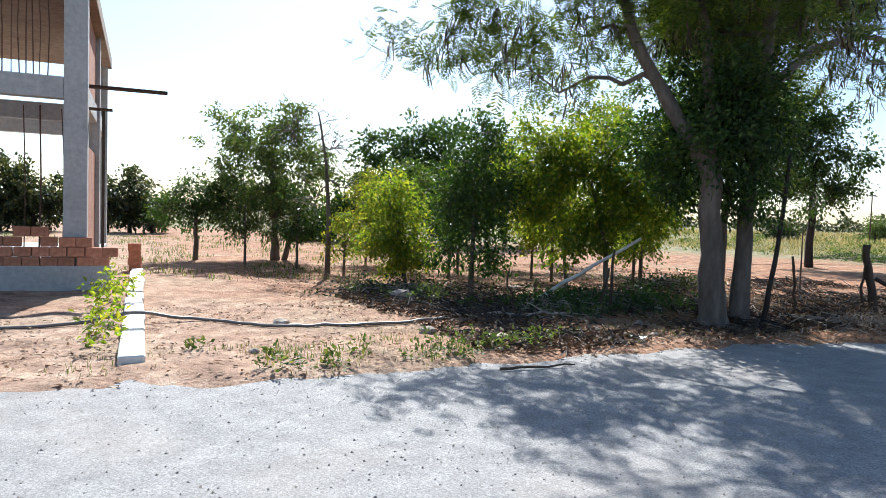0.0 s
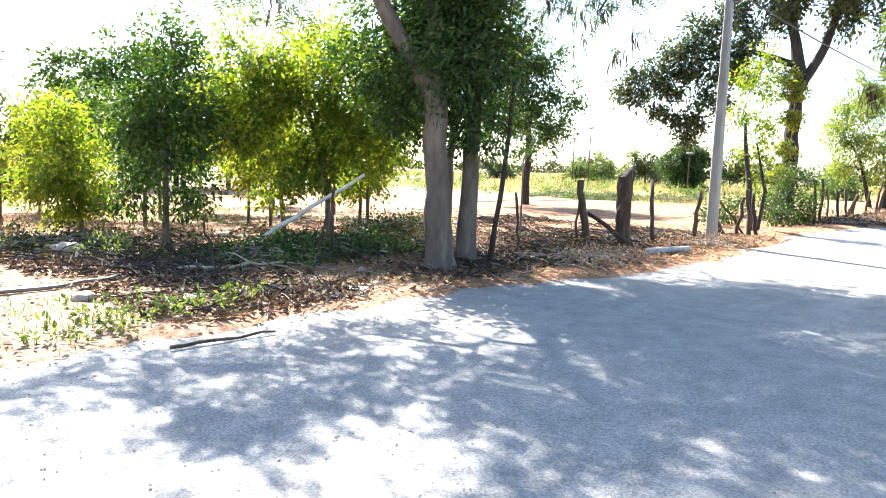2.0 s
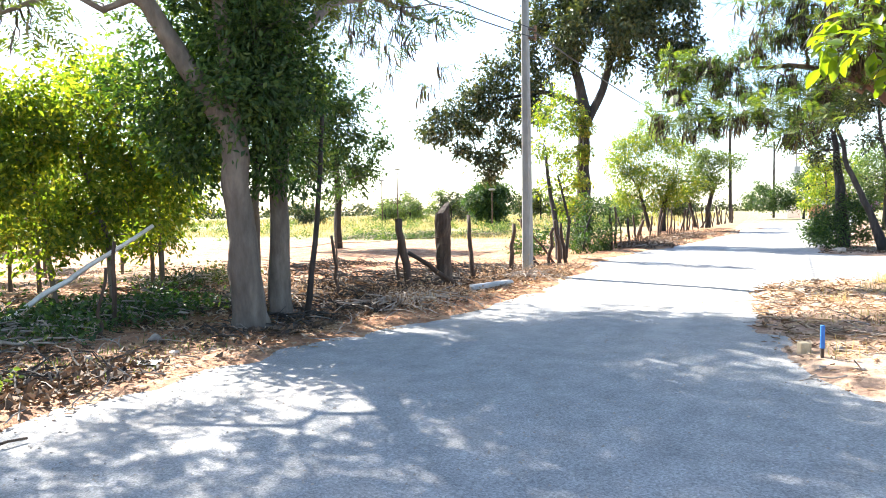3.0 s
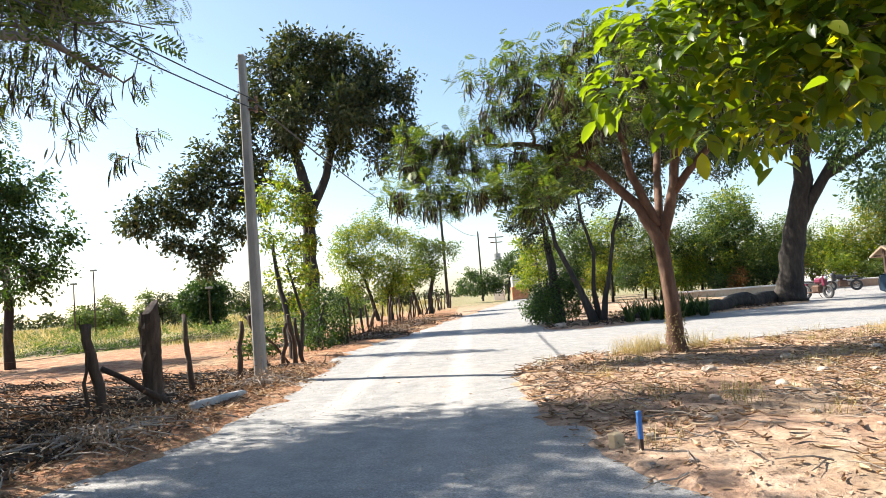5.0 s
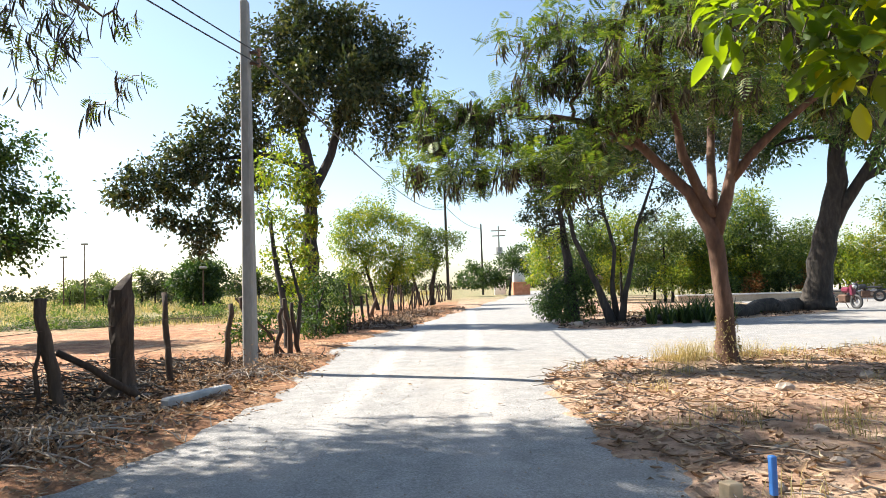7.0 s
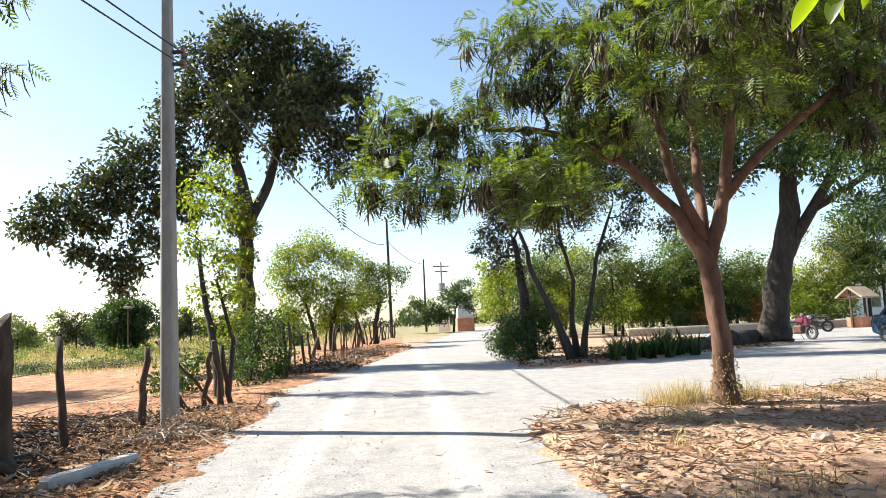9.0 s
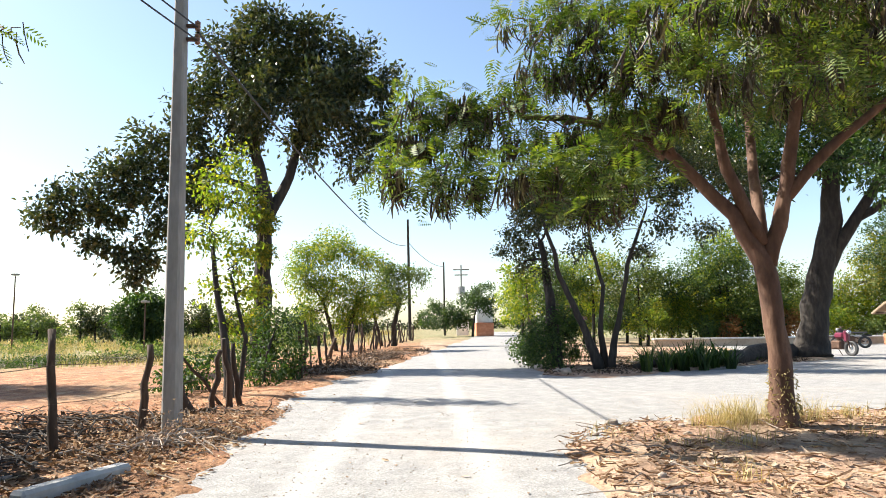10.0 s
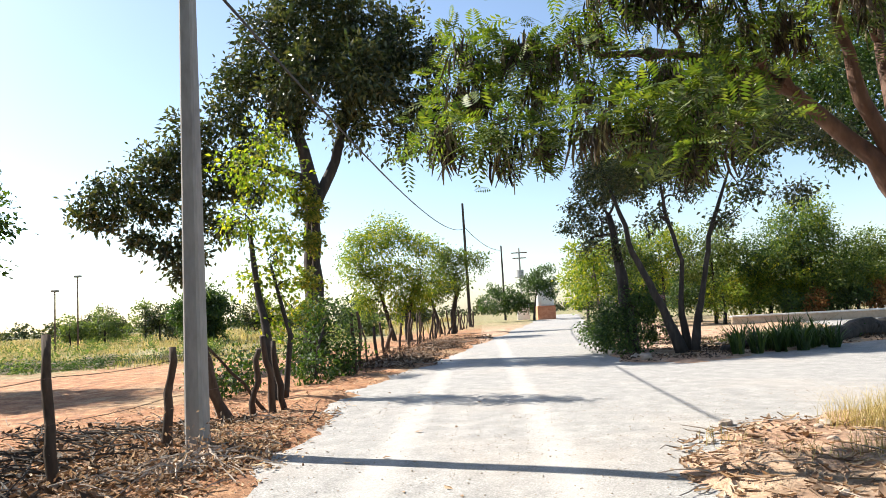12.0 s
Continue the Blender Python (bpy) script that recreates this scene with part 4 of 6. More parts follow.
feather_tree("flat_crowned_tree", base_at(18.3, -2.22),
             [up_stem(18.3, -2.22, 0.22, (18.3, -2.21, 0.31, 0.175), (18.28, -2.17, 1.22, 0.14), (18.32, -2.08, 2.23, 0.15), (18.42, -1.71, 2.96, 0.1), (18.6, -0.89, 3.97, 0.08), (18.75, 0.12, 4.43, 0.06), (18.75, 1.2, 4.5, 0.035)),
              ([(18.32, -2.12, 2.23), (18.24, -2.4, 3.24), (18.09, -2.53, 4.34), (17.91, -2.63, 5.43)], [0.125, 0.10, 0.08, 0.05]),
              ([(18.32, -2.08, 2.51), (18.34, -1.62, 3.6), (18.36, -1.44, 4.7)], [0.10, 0.08, 0.05]),
              ([(18.32, -2.1, 2.4), (18.9, -2.3, 3.5), (19.6, -2.6, 4.8), (20.0, -2.9, 6.0)], [0.09, 0.08, 0.065, 0.04]),
              ([(18.24, -2.4, 3.15), (18.0, -2.9, 3.79), (17.6, -3.5, 4.34), (17.5, -4.3, 4.9)], [0.09, 0.07, 0.055, 0.035])],
             FLAT_TOP + FLAT_MID + [(x, y, z, r * 0.8) for x, y, z, r in FLAT_LOW] + [(x, y, z, r * 0.55) for x, y, z, r in FLAT_HANG], LEAF_FEATHER, BARK_RED, "spreading flat-crowned tree with red-brown forked trunk and hanging pods", density=32, per=12, size=0.28, limb=0.055, pods=5200, pod_len=0.34, twigs=0.5, fill=False)
broadleaf_tree("multi_stem_tree", base_at(30.6, -2.9),
               [up_stem(30.6, -2.8, 0.2, (30.7, -2.45, 1.0, 0.13), (30.75, -2.1, 1.9, 0.10), (30.9, -1.6, 3.0, 0.08), (30.85, -1.45, 3.9, 0.07), (30.8, -1.1, 4.8, 0.04)),
                up_stem(30.75, -3.0, 0.14, (30.7, -2.85, 1.3, 0.08), (30.5, -2.95, 2.6, 0.06), (30.6, -2.6, 3.9, 0.06), (30.5, -2.5, 5.0, 0.03)),
                up_stem(30.5, -3.1, 0.15, (30.45, -3.2, 0.9, 0.10), (30.4, -3.5, 2.1, 0.07), (30.2, -3.7, 3.4, 0.07), (30.1, -4.3, 5.0, 0.03)),
                ],
               CLUMP, LEAF_OLIVE, BARK_DARK, "dark multi-stemmed tree leaning out over the junction", "tree", density=52, per=22, size=0.16, width=0.075, limb=0.06, spread=0.26, twigs=0.7)
broadleaf_tree("dark_tree", base_at(32.0, -1.7), [up_stem(32.0, -1.7, 0.22, (31.95, -1.6, 1.2, 0.19), (32.0, -1.5, 2.4, 0.16), (32.2, -1.3, 4.2, 0.09))],
               # Lobes from (33.5, -1.5) on are added to shade the ground at the corner.
               DARK_CROWN + [(31.8, -1.3, 3.2, 0.35), (32.2, -1.0, 5.4, 0.6), (33.5, -1.5, 5.8, 1.1), (34.5, -2.5, 6.2, 1.2), (35.5, -3.5, 6.2, 1.2), (33.5, -3.5, 6.4, 1.1), (36.5, -5.0, 6.6, 1.2), (32.5, -2.5, 6.2, 1.0)], LEAF_OLIVE, BARK_DARK,
               "dark-trunked tree with olive leaves standing among the stems at the corner", "tree", density=50, per=22, size=0.13, width=0.07, limb=0.05)
broadleaf_tree("lime_bush", base_at(35.9, -1.6), [up_stem(35.9, -1.5, 0.06, (35.9, -1.4, 1.4, 0.05), (35.9, -1.3, 2.8, 0.03))], CLUMPLIME, LEAF_LIME, BARK, "bright yellow-green bush beside the road", "bush",
               density=40, per=22, size=0.16, width=0.08, limb=0.03)
hedge = broadleaf_tree("flowering_hedge", base_at(32.8, -1.7), [up_stem(32.8, -1.5, 0.05, (32.8, -1.5, 0.6, 0.04), (32.7, -1.8, 1.4, 0.02))], HEDGE + [(31.9, -1.2, 1.1, 0.7), (31.2, -1.2, 0.8, 0.6), (31.6, -1.9, 1.5, 0.6), (31.6, -0.8, 0.5, 0.5), (30.6, -1.3, 0.35, 0.4), (33.6, -0.9, 0.7, 0.6)],
                       LEAF_DARK, BARK_DARK, "dark hedge with mauve blossom under the trees", "hedge", density=70, per=20, size=0.11, width=0.06, limb=0.03)
c, out = clumps([(32.5, -2.1, 1.7, 0.7), (32.6, -1.5, 1.2, 0.6)], 16, 0.8, 0.25)
v, f = leaf_arrays(np.repeat(c, 14, 0) + rng.normal(0, 0.06, (len(c) * 14, 3)), 0.06, 0.05)
array_part("blossom", v, f, BLOSSOM, hedge, "mauve blossom", kind="stuff")
broadleaf_tree("shade_tree", base_at(35.1, -12.0),
               [up_stem(35.1, -12.0, 0.75, (35.1, -12.1, 1.0, 0.52), (34.9, -12.4, 3.0, 0.46), (34.6, -12.9, 5.6, 0.36), (34.4, -13.0, 8.5, 0.2)),
                ([(35.0, -12.3, 2.6), (34.5, -13.1, 4.4), (33.8, -14.2, 6.4), (33.4, -14.6, 8.2)], [0.30, 0.24, 0.18, 0.1]),
                ([(34.2, -13.6, 5.2), (33.2, -15.0, 6.2), (32.2, -16.2, 7.4)], [0.16, 0.12, 0.06])],
               # Lobes from (36, -8) on are added behind nearer crowns to shade trunk and ground.
               FARBIG + [(30.4, -12.2, 6.0, 0.9), (31.9, -11.6, 7.0, 0.9), (29.9, -12.9, 4.5, 0.7), (34.8, -10.6, 6.8, 1.0), (28.8, -12.7, 6.0, 0.9), (35.3, -9.4, 7.2, 0.9), (36, -8, 8.6, 1.5), (37, -6.2, 9.2, 1.5), (38, -9, 9.4, 1.6), (34, -7, 8.6, 1.4), (36.4, -10.2, 7.6, 1.5), (33, -9, 8.8, 1.4), (37.6, -11.4, 9.0, 1.6), (39.2, -7.4, 9.8, 1.5)], LEAF_DARK, BARK_DARK, "massive dark-trunked shade tree beside the parked motorbikes", "tree", density=17, per=26, size=0.24, width=0.11, limb=0.13, spread=0.35, twigs=0.5)
GARDEN = (LEAF_MID, LEAF_LIME, LEAF_FEATHER, LEAF_LIME, LEAF_DARK, LEAF_GOLD)
for i, (x, y, z, r) in enumerate(BELT + BELT2 + [(50.6, -12.6, 1.3, 0.8), (50.4, -17.9, 1.5, 0.9), (51.2, -19.6, 2.2, 1.0), (50.3, -14.2, 1.1, 0.7), (51, -22.5, 1.5, 0.9), (50.6, -24.6, 1.2, 0.8), (50.2, -10.6, 1.6, 1.0), (56, -11, 2.2, 2.0), (58, -8.5, 2.0, 1.8), (54, -17.5, 2.2, 2.0), (57, -20, 2.6, 2.0), (59, -24.5, 3.0, 2.2), (62, -14, 3.2, 2.2), (66, -9, 3.2, 2.2), (72, -12, 3.6, 2.2), (52, -5.5, 4.4, 1.8), (53, -8, 4.8, 2.0), (51.5, -10.5, 4.6, 1.8), (54, -3.6, 3.6, 1.5)]):
    x, r = max(x, 50.3), min(r, 2.2) * 0.92
    broadleaf_tree("garden_tree", base_at(x, y), [up_stem(x, y, 0.11, (x + 0.1, y - 0.1, z * 0.5 + 0.1, 0.08), (x, y, z * 0.85 + 0.2, 0.04))],
                   [(x, y, z, r), (x - 0.3, y + r * 0.7, z * 0.72, r * 0.6), (x, y - r * 0.7, z * 0.85, r * 0.55), (x + 0.4, y, z * 0.55 + 0.2, r * 0.5)], GARDEN[i % 6], BARK_DARK,
                   "green garden tree beyond the side road", "tree", "garden trees", density=26, per=17, size=0.22, width=0.1, limb=0.07, spread=0.34, squash=0.75)
for x, y, h in ((50.3, -15.4, 1.5), (50.4, -19.0, 1.9)):
    broadleaf_tree("dried_bush", base_at(x, y), [up_stem(x, y, 0.04, (x, y, h * 0.5, 0.03), (x, y, h * 0.9, 0.015))], [(x, y, h * 0.55, h * 0.4), (x, y - 0.3, h * 0.85, h * 0.3)], BRACKEN, BARK,
                   "dried orange-brown bush against the garden trees", "bush", "dried bushes", density=60, per=18, size=0.2, width=0.08, limb=0.03)
broadleaf_tree("field_tree", base_at(LEFTTREE[3][0], LEFTTREE[3][1]), [up_stem(LEFTTREE[3][0], LEFTTREE[3][1], 0.18, (LEFTTREE[3][0], LEFTTREE[3][1], 2.0, 0.14), (LEFTTREE[3][0], LEFTTREE[3][1], 4.2, 0.08))], LEFTTREE, LEAF_DARK, BARK_DARK, "dark green tree standing in the field", "tree",
               density=24, per=24, size=0.2, width=0.1, limb=0.08, spread=0.3)
broadleaf_tree("round_bush", base_at(60.8, 23.3), [up_stem(60.8, 23.3, 0.2, (60.8, 23.3, 1.5, 0.15), (60.8, 23.3, 3.0, 0.08))], [(x, y, z - 0.6, r) for x, y, z, r in ROUND] + [(60.8, 23.3, 1.2, 1.6)], LEAF_DARK, BARK_DARK,
               "round dark green bush far out in the field", "bush", density=16, per=30, size=0.3, width=0.16, limb=0.08, spread=0.4)
for l in FARMISC + [(95, 40, 1.8, 2.0), (105, 55, 2.0, 2.4), (110, 30, 1.8, 2.2), (90, 50, 1.6, 1.8), (70, 50, 1.5, 1.6), (100, 12, 2, 1.8), (62, 12, 1.2, 1.3)]:
    broadleaf_tree("far_bush", base_at(l[0], l[1]), [up_stem(l[0], l[1], 0.1, (l[0], l[1], l[2] * 0.5, 0.08), (l[0], l[1], l[2], 0.04))], [l, (l[0] + 0.8, l[1] - 0.9, l[2] * 0.6, l[3] * 0.8), (l[0], l[1] + 0.9, l[2] * 0.5, l[3] * 0.7)],
                   LEAF_OLIVE if l[3] > 1.4 else LEAF_PALE, BARK_DARK, "low bush far out in the dry field", "bush", "far bushes", density=9, per=26, size=0.34, width=0.18, limb=0.05, spread=0.4)
broadleaf_tree("end_bush", base_at(89.6, -1.8), [up_stem(89.6, -2.8, 0.15, (89.6, -3.0, 2, 0.1), (89.6, -3.4, 3.8, 0.06))], ENDBUSH, LEAF_DARK, BARK_DARK, "green trees at the far end of the road", "trees",
               density=12, per=28, size=0.3, width=0.15, limb=0.08, spread=0.4)

# distant tree line closing the horizon all round
line = []
for a in np.linspace(0, 2 * np.pi, 420, endpoint=False):
    r = 170 + 60 * rng.random()
    h = rng.uniform(1.5, 4.2)
    line.append((15 + r * math.cos(a), r * math.sin(a), h * 0.5, h * 0.75))
c, out = clumps(line, 3, 0.7, 0.4)
pts = np.repeat(c, 10, 0) + rng.normal(0, 0.6, (len(c) * 10, 3))
v, f = leaf_arrays(pts, 0.9, 0.6)
v[:, 2] = np.maximum(v[:, 2], 0.05)
single("distant_trees", v, f, LEAF_OLIVE, (0, 0, 0), "hazy line of low trees along the horizon", "trees", kind="stuff")


# ---- the broad-leaved tree over the verge: large leaves one by one ----
def broad_leaf_mesh(name):
    """A large oval leaf with a bent midrib, about 0.2 m long before scaling."""
    k = np.array([0, 0.18, 0.42, 0.68, 0.88, 1.0])
    w = np.array([0.012, 0.30, 0.46, 0.40, 0.2, 0.0]) * 0.55
    spine = np.column_stack([k, np.zeros(6), -0.22 * k ** 2])
    edge = np.column_stack([k, w, -0.22 * k ** 2 + w * 0.35])
    v = np.concatenate([spine, edge, edge * np.array([1, -1, 1])])
    f = [(i, i + 1, 6 + i + 1, 6 + i) for i in range(5)] + [(i + 1, i, 12 + i, 12 + i + 1) for i in range(5)]
    return v, np.array(f)


LX, LY = 10.3, -3.1
leafy = thing("broad_leaved_tree", base_at(LX, LY), "broad-leaved tree with large sunlit yellow-green leaves overhanging the verge", "tree")
# The last four lobes are added on the sun side to shade the front leaves.
crown = LEAFTREE + [(9.9, -2.3, 3.6, 0.7), (10.3, -2.6, 4.4, 0.8), (10.6, -3.4, 4.0, 0.8), (9.7, -3.4, 3.9, 0.8), (10.4, -1.8, 4.8, 0.7), (10.8, -1.6, 4.6, 0.6), (11.8, -1.7, 4.6, 0.7), (12.0, -2.7, 4.4, 0.8), (11.5, -2.6, 5.3, 0.8), (11.7, -1.1, 5.3, 0.6)]
c, out = clumps(crown, 85, 0.85, 0.45)
v, f = skeleton_tubes([up_stem(LX, LY, 0.17, (LX, LY, 1.2, 0.13), (LX, LY + 0.2, 2.4, 0.11), (LX + 0.1, LY + 0.6, 3.6, 0.07))], crown, 0.05, c, 0.6)
array_part("trunk", v, f, BARK, leafy, smooth=True)
lv, lf = broad_leaf_mesh("leaf")
leaf_mesh = fast_mesh("leaf", lv, lf, LEAF_BROAD, True)
p = np.repeat(c, 8, 0) + rng.normal(0, 0.12, (len(c) * 8, 3))
o = np.repeat(out, 8, 0)
near = (p[:, 1] > -1.4) & (p[:, 2] < 4.4)
base = Vector(leafy.location)
count = 0
rest_v, rest_f, rest_n = [], [], 0
for q, d, is_near in zip(p, o, near):
    way = Vector(d) + Vector(rng.normal(0, 0.6, 3))
    way.z = way.z * 0.4 - 0.35
    turn = way.to_track_quat("X", "Z").to_matrix().to_4x4() @ Matrix.Rotation(rng.uniform(-0.7, 0.7), 4, "X")
    s = rng.uniform(0.13, 0.27)
    m = Matrix.Translation(Vector(q) - base) @ turn @ Matrix.Scale(s, 4)
    if is_near and count < 300:
        ob = new("leaf", leaf_mesh)
        ob.parent = leafy
        ob.matrix_local = m
        count += 1
    else:
        mm = np.array(m)
        rest_v.append(lv @ mm[:3, :3].T + mm[:3, 3] + np.array(base))
        rest_f.append(lf + rest_n)
        rest_n += len(lv)
array_part("crown", np.concatenate(rest_v), np.concatenate(rest_f), LEAF_BROAD, leafy, smooth=True, kind="stuff")


# ---- poles, wires and fence ----
def utility_pole(x, y, height, half, lean, label, mat=POLE_CONCRETE):
    e = thing("utility_pole", base_at(x, y), label, "utility pole", "utility poles")
    bm = bmesh.new()
    r = box(bm, -half, -half * 0.8, -0.3, half, half * 0.8, height, bevel=half * 0.22)
    for v in bm.verts:
        k = max(0.0, v.co.z) / height
        v.co.x, v.co.y = v.co.x * (1 - 0.38 * k) + lean[0] * v.co.z, v.co.y * (1 - 0.38 * k) + lean[1] * v.co.z
    part("shaft", bm, mat, e)
    return e


POLE = (18.58, 6.16)
pole = utility_pole(*POLE, 6.8, 0.14, (0.0, 0.004), "square tapering grey concrete utility pole beside the road")
for z in (5.82, 5.62):
    bm = boxes((-0.03, -0.2, z - 0.025, 0.03, -0.06, z + 0.025), bevel=0.006)
    bracket = part("bracket", bm, STEEL, pole)
    bm = bmesh.new()
    for dz in (-0.05, 0, 0.05):
        bmesh.ops.create_cone(bm, cap_ends=True, segments=10, radius1=0.04, radius2=0.04, depth=0.025, matrix=Matrix.Translation((0, -0.22, z + dz)))
    bmesh.ops.create_cone(bm, cap_ends=True, segments=8, radius1=0.02, radius2=0.02, depth=0.16, matrix=Matrix.Translation((0, -0.22, z)))
    part("insulator", bm, plain("porcelain", (0.2, 0.1, 0.06), 0.3), bracket)
far_pole = utility_pole(75.7, 4.1, 11.6, 0.2, (0, 0.012), "slim grey utility pole down the road", BARK_DARK)
third_pole = utility_pole(100.0, 0.1, 9.6, 0.18, (0, 0.004), "slim utility pole at the far end of the road", BARK_DARK)
last_pole = utility_pole(114.6, -2.9, 10.4, 0.2, (0, 0.0), "utility pole with cross arms and a transformer")
part("cross_arm", boxes((-0.06, -1.2, 9.6, 0.06, 1.2, 9.75)), STEEL, last_pole)
part("cross_arm", boxes((-0.06, -1.0, 8.8, 0.06, 1.0, 8.95)), STEEL, last_pole)
bm = bmesh.new()
bmesh.ops.create_cone(bm, cap_ends=True, segments=16, radius1=0.55, radius2=0.55, depth=1.0, matrix=Matrix.Translation((0, 0, 6.6)))
bmesh.ops.create_cone(bm, cap_ends=True, segments=16, radius1=0.9, radius2=0.9, depth=0.15, matrix=Matrix.Translation((0, 0, 6.0)))
part("transformer", bm, plain("transformer_grey", (0.3, 0.3, 0.3), 0.5), last_pole)


def cable(a, b, sag, r, label):
    t = Tubes()
    t.add(bent(a, b, 24, -sag), r, 5, cap=False)
    v, f = t.arrays()
    single("overhead_cable", v, f, RUBBER, tuple(a), label, "cable", "overhead cables", smooth=True)


cable((POLE[0], POLE[1] - 0.22, 5.82), (-6, 10.2, 6.9), 0.55, 0.013, "black overhead cable slung from the concrete pole")
cable((POLE[0], POLE[1] - 0.22, 5.62), (-6, 10.3, 6.6), 0.55, 0.013, "black overhead cable slung from the concrete pole")
cable((POLE[0], POLE[1] - 0.22, 5.75), (75.8, 4.2, 9.2), 1.1, 0.022, "sagging overhead cable running down the road")
cable((75.8, 4.2, 9.4), (100, 0.1, 9.0), 0.6, 0.03, "sagging overhead cable between far poles")


def fence_post(x, y, h, r, lean=(0, 0), label="crooked weathered wooden fence post", crook=0.03):
    p = base_at(x, y)
    t = Tubes()
    k = np.linspace(0, 1, 8)
    pts = np.column_stack([p[0] + lean[0] * k, p[1] + lean[1] * k, p[2] - 0.15 + (h + 0.15) * k])
    pts[1:, :2] += np.cumsum(rng.normal(0, crook, (7, 2)), 0)
    t.add(pts, r * np.linspace(1.1, 0.75, 8) * rng.uniform(0.88, 1.12, 8), 8, 0.1)
    v, f = t.arrays()
    return single("fence_post", v, f, OLD_WOOD, p, label, "fence post", "fence posts", smooth=True)


for x, y, h, r, lean in ((14.5, 7.3, 1.42, 0.085, (0.05, 0.04)), (14.4, 7.45, 1.1, 0.03, (0.0, 0.05)), (17.2, 7.0, 1.45, 0.055, (0.03, -0.02)), (19.1, 6.75, 1.2, 0.06, (0.12, -0.02)),
                         (21.2, 6.7, 1.3, 0.09, (-0.35, 0.35)), (21.6, 6.52, 1.05, 0.055, (-0.1, 0.03)), (21.85, 6.25, 1.25, 0.06, (-0.05, 0.12)), (22.05, 6.12, 1.15, 0.055, (-0.25, 0.12)),
                         (22.2, 6.4, 1.3, 0.03, (-0.6, 0.9))):
    fence_post(x, y, h, r, lean)
for x, y, h, r in ((12.75, 7.85, 1.15, 0.03), (11.6, 8.3, 1.0, 0.03), (9.1, 9.0, 1.2, 0.035), (8.6, 8.6, 0.9, 0.025), (12.1, 8.6, 1.1, 0.028), (7.1, 9.4, 0.8, 0.02)):
    fence_post(x, y, h, r, (0.05, 0), "thin upright stake in the leaf litter")
k = 0
for x in np.arange(29.2, 75, 1.3):
    k += 1
    y = 6.3 - max(0, x - 36) * 0.055 + rng.normal(0, 0.12)
    fence_post(x + rng.normal(0, 0.15), y, rng.uniform(1.0, 1.65), rng.choice([0.035, 0.045, 0.055, 0.085]), (rng.normal(0, 0.12), rng.normal(0, 0.16)), "rough wooden fence post beside the road")
for z in (0.55, 1.0):
    t = Tubes()
    for a, b in (((14.5, 7.3), (17.2, 7.0)), ((17.2, 7.0), (19.1, 6.75)), ((19.1, 6.75), (21.6, 6.52)), ((14.5, 7.3), (12.75, 7.85)), ((12.75, 7.85), (11.0, 7.7))):
        t.add(bent((*a, z + 0.05), (*b, z + 0.05), 6, -0.03), 0.004, 4, cap=False)
    v, f = t.arrays()
    single("fence_wire", v, f, STEEL, (14.7, 7.45, z), "thin rusty fence wire strung between posts", "wire", "fence wires")

# the thick cut stump with a slanting top
p = base_at(15.85, 7.17)
t = Tubes()
zs = np.array([-0.2, 0.0, 0.08, 0.16, 0.28, 0.42, 0.58, 0.72, 0.86, 1.0, 1.14, 1.28, 1.4, 1.5, 1.58])
t.add(np.column_stack([p[0] + 0.03 * np.sin(zs * 3), p[1] - 0.02 * zs, p[2] + zs]), np.array([0.33, 0.29, 0.23, 0.19, 0.17, 0.155, 0.165, 0.15, 0.165, 0.16, 0.17, 0.16, 0.165, 0.155, 0.14]), 12, 0.13, cap=False)
v, f = t.arrays()
v[-12:, 2] += 0.9 * (v[-12:, 0] - p[0]) - 0.75 * (v[-12:, 1] - p[1])
f.append(np.arange(len(v) - 12, len(v))[None, :])
single("tree_stump", v, f, OLD_WOOD, p, "tall dark cut tree stump with a slanted top", "stump")
p = base_at(15.2, 7.3)
t = Tubes()
t.add(bent((14.55, 7.3, gz(14.55, 7.3) + 0.75), (15.4, 6.65, gz(15.6, 6.75) + 0.04), 6, 0, 0.02), np.linspace(0.04, 0.055, 6), 7, 0.1)
v, f = t.arrays()
single("leaning_branch", v, f, OLD_WOOD, p, "dark branch leaning against the fence post", "branch", smooth=True)


# ---- sticks, logs, brush ----
def branch(name, a, b, r0, r1, mat, label, lift=0.03, wander=0.03, twig=0, ends=(0.0, 0.0)):
    a, b = Vector((*a, gz(*a) + lift + ends[0])), Vector((*b, gz(*b) + lift + ends[1]))
    t = Tubes()
    p = bent(a, b, 9, 0, wander)
    t.add(p, np.linspace(r0, r1, 9), 7, 0.08)
    for _ in range(twig):
        i = rng.integers(2, 8)
        q = p[i] + rng.normal(0, 0.35, 3) * np.array([1, 1, 0.4])
        q[2] = max(q[2], gz(q[0], q[1]) + 0.02)
        t.add(bent(p[i], q, 4, 0, 0.02), np.linspace(r1, r1 * 0.3, 4), 5, cap=False)
    v, f = t.arrays()
    return single(name, v, f, mat, tuple(p[0]), label, "branch", smooth=True)


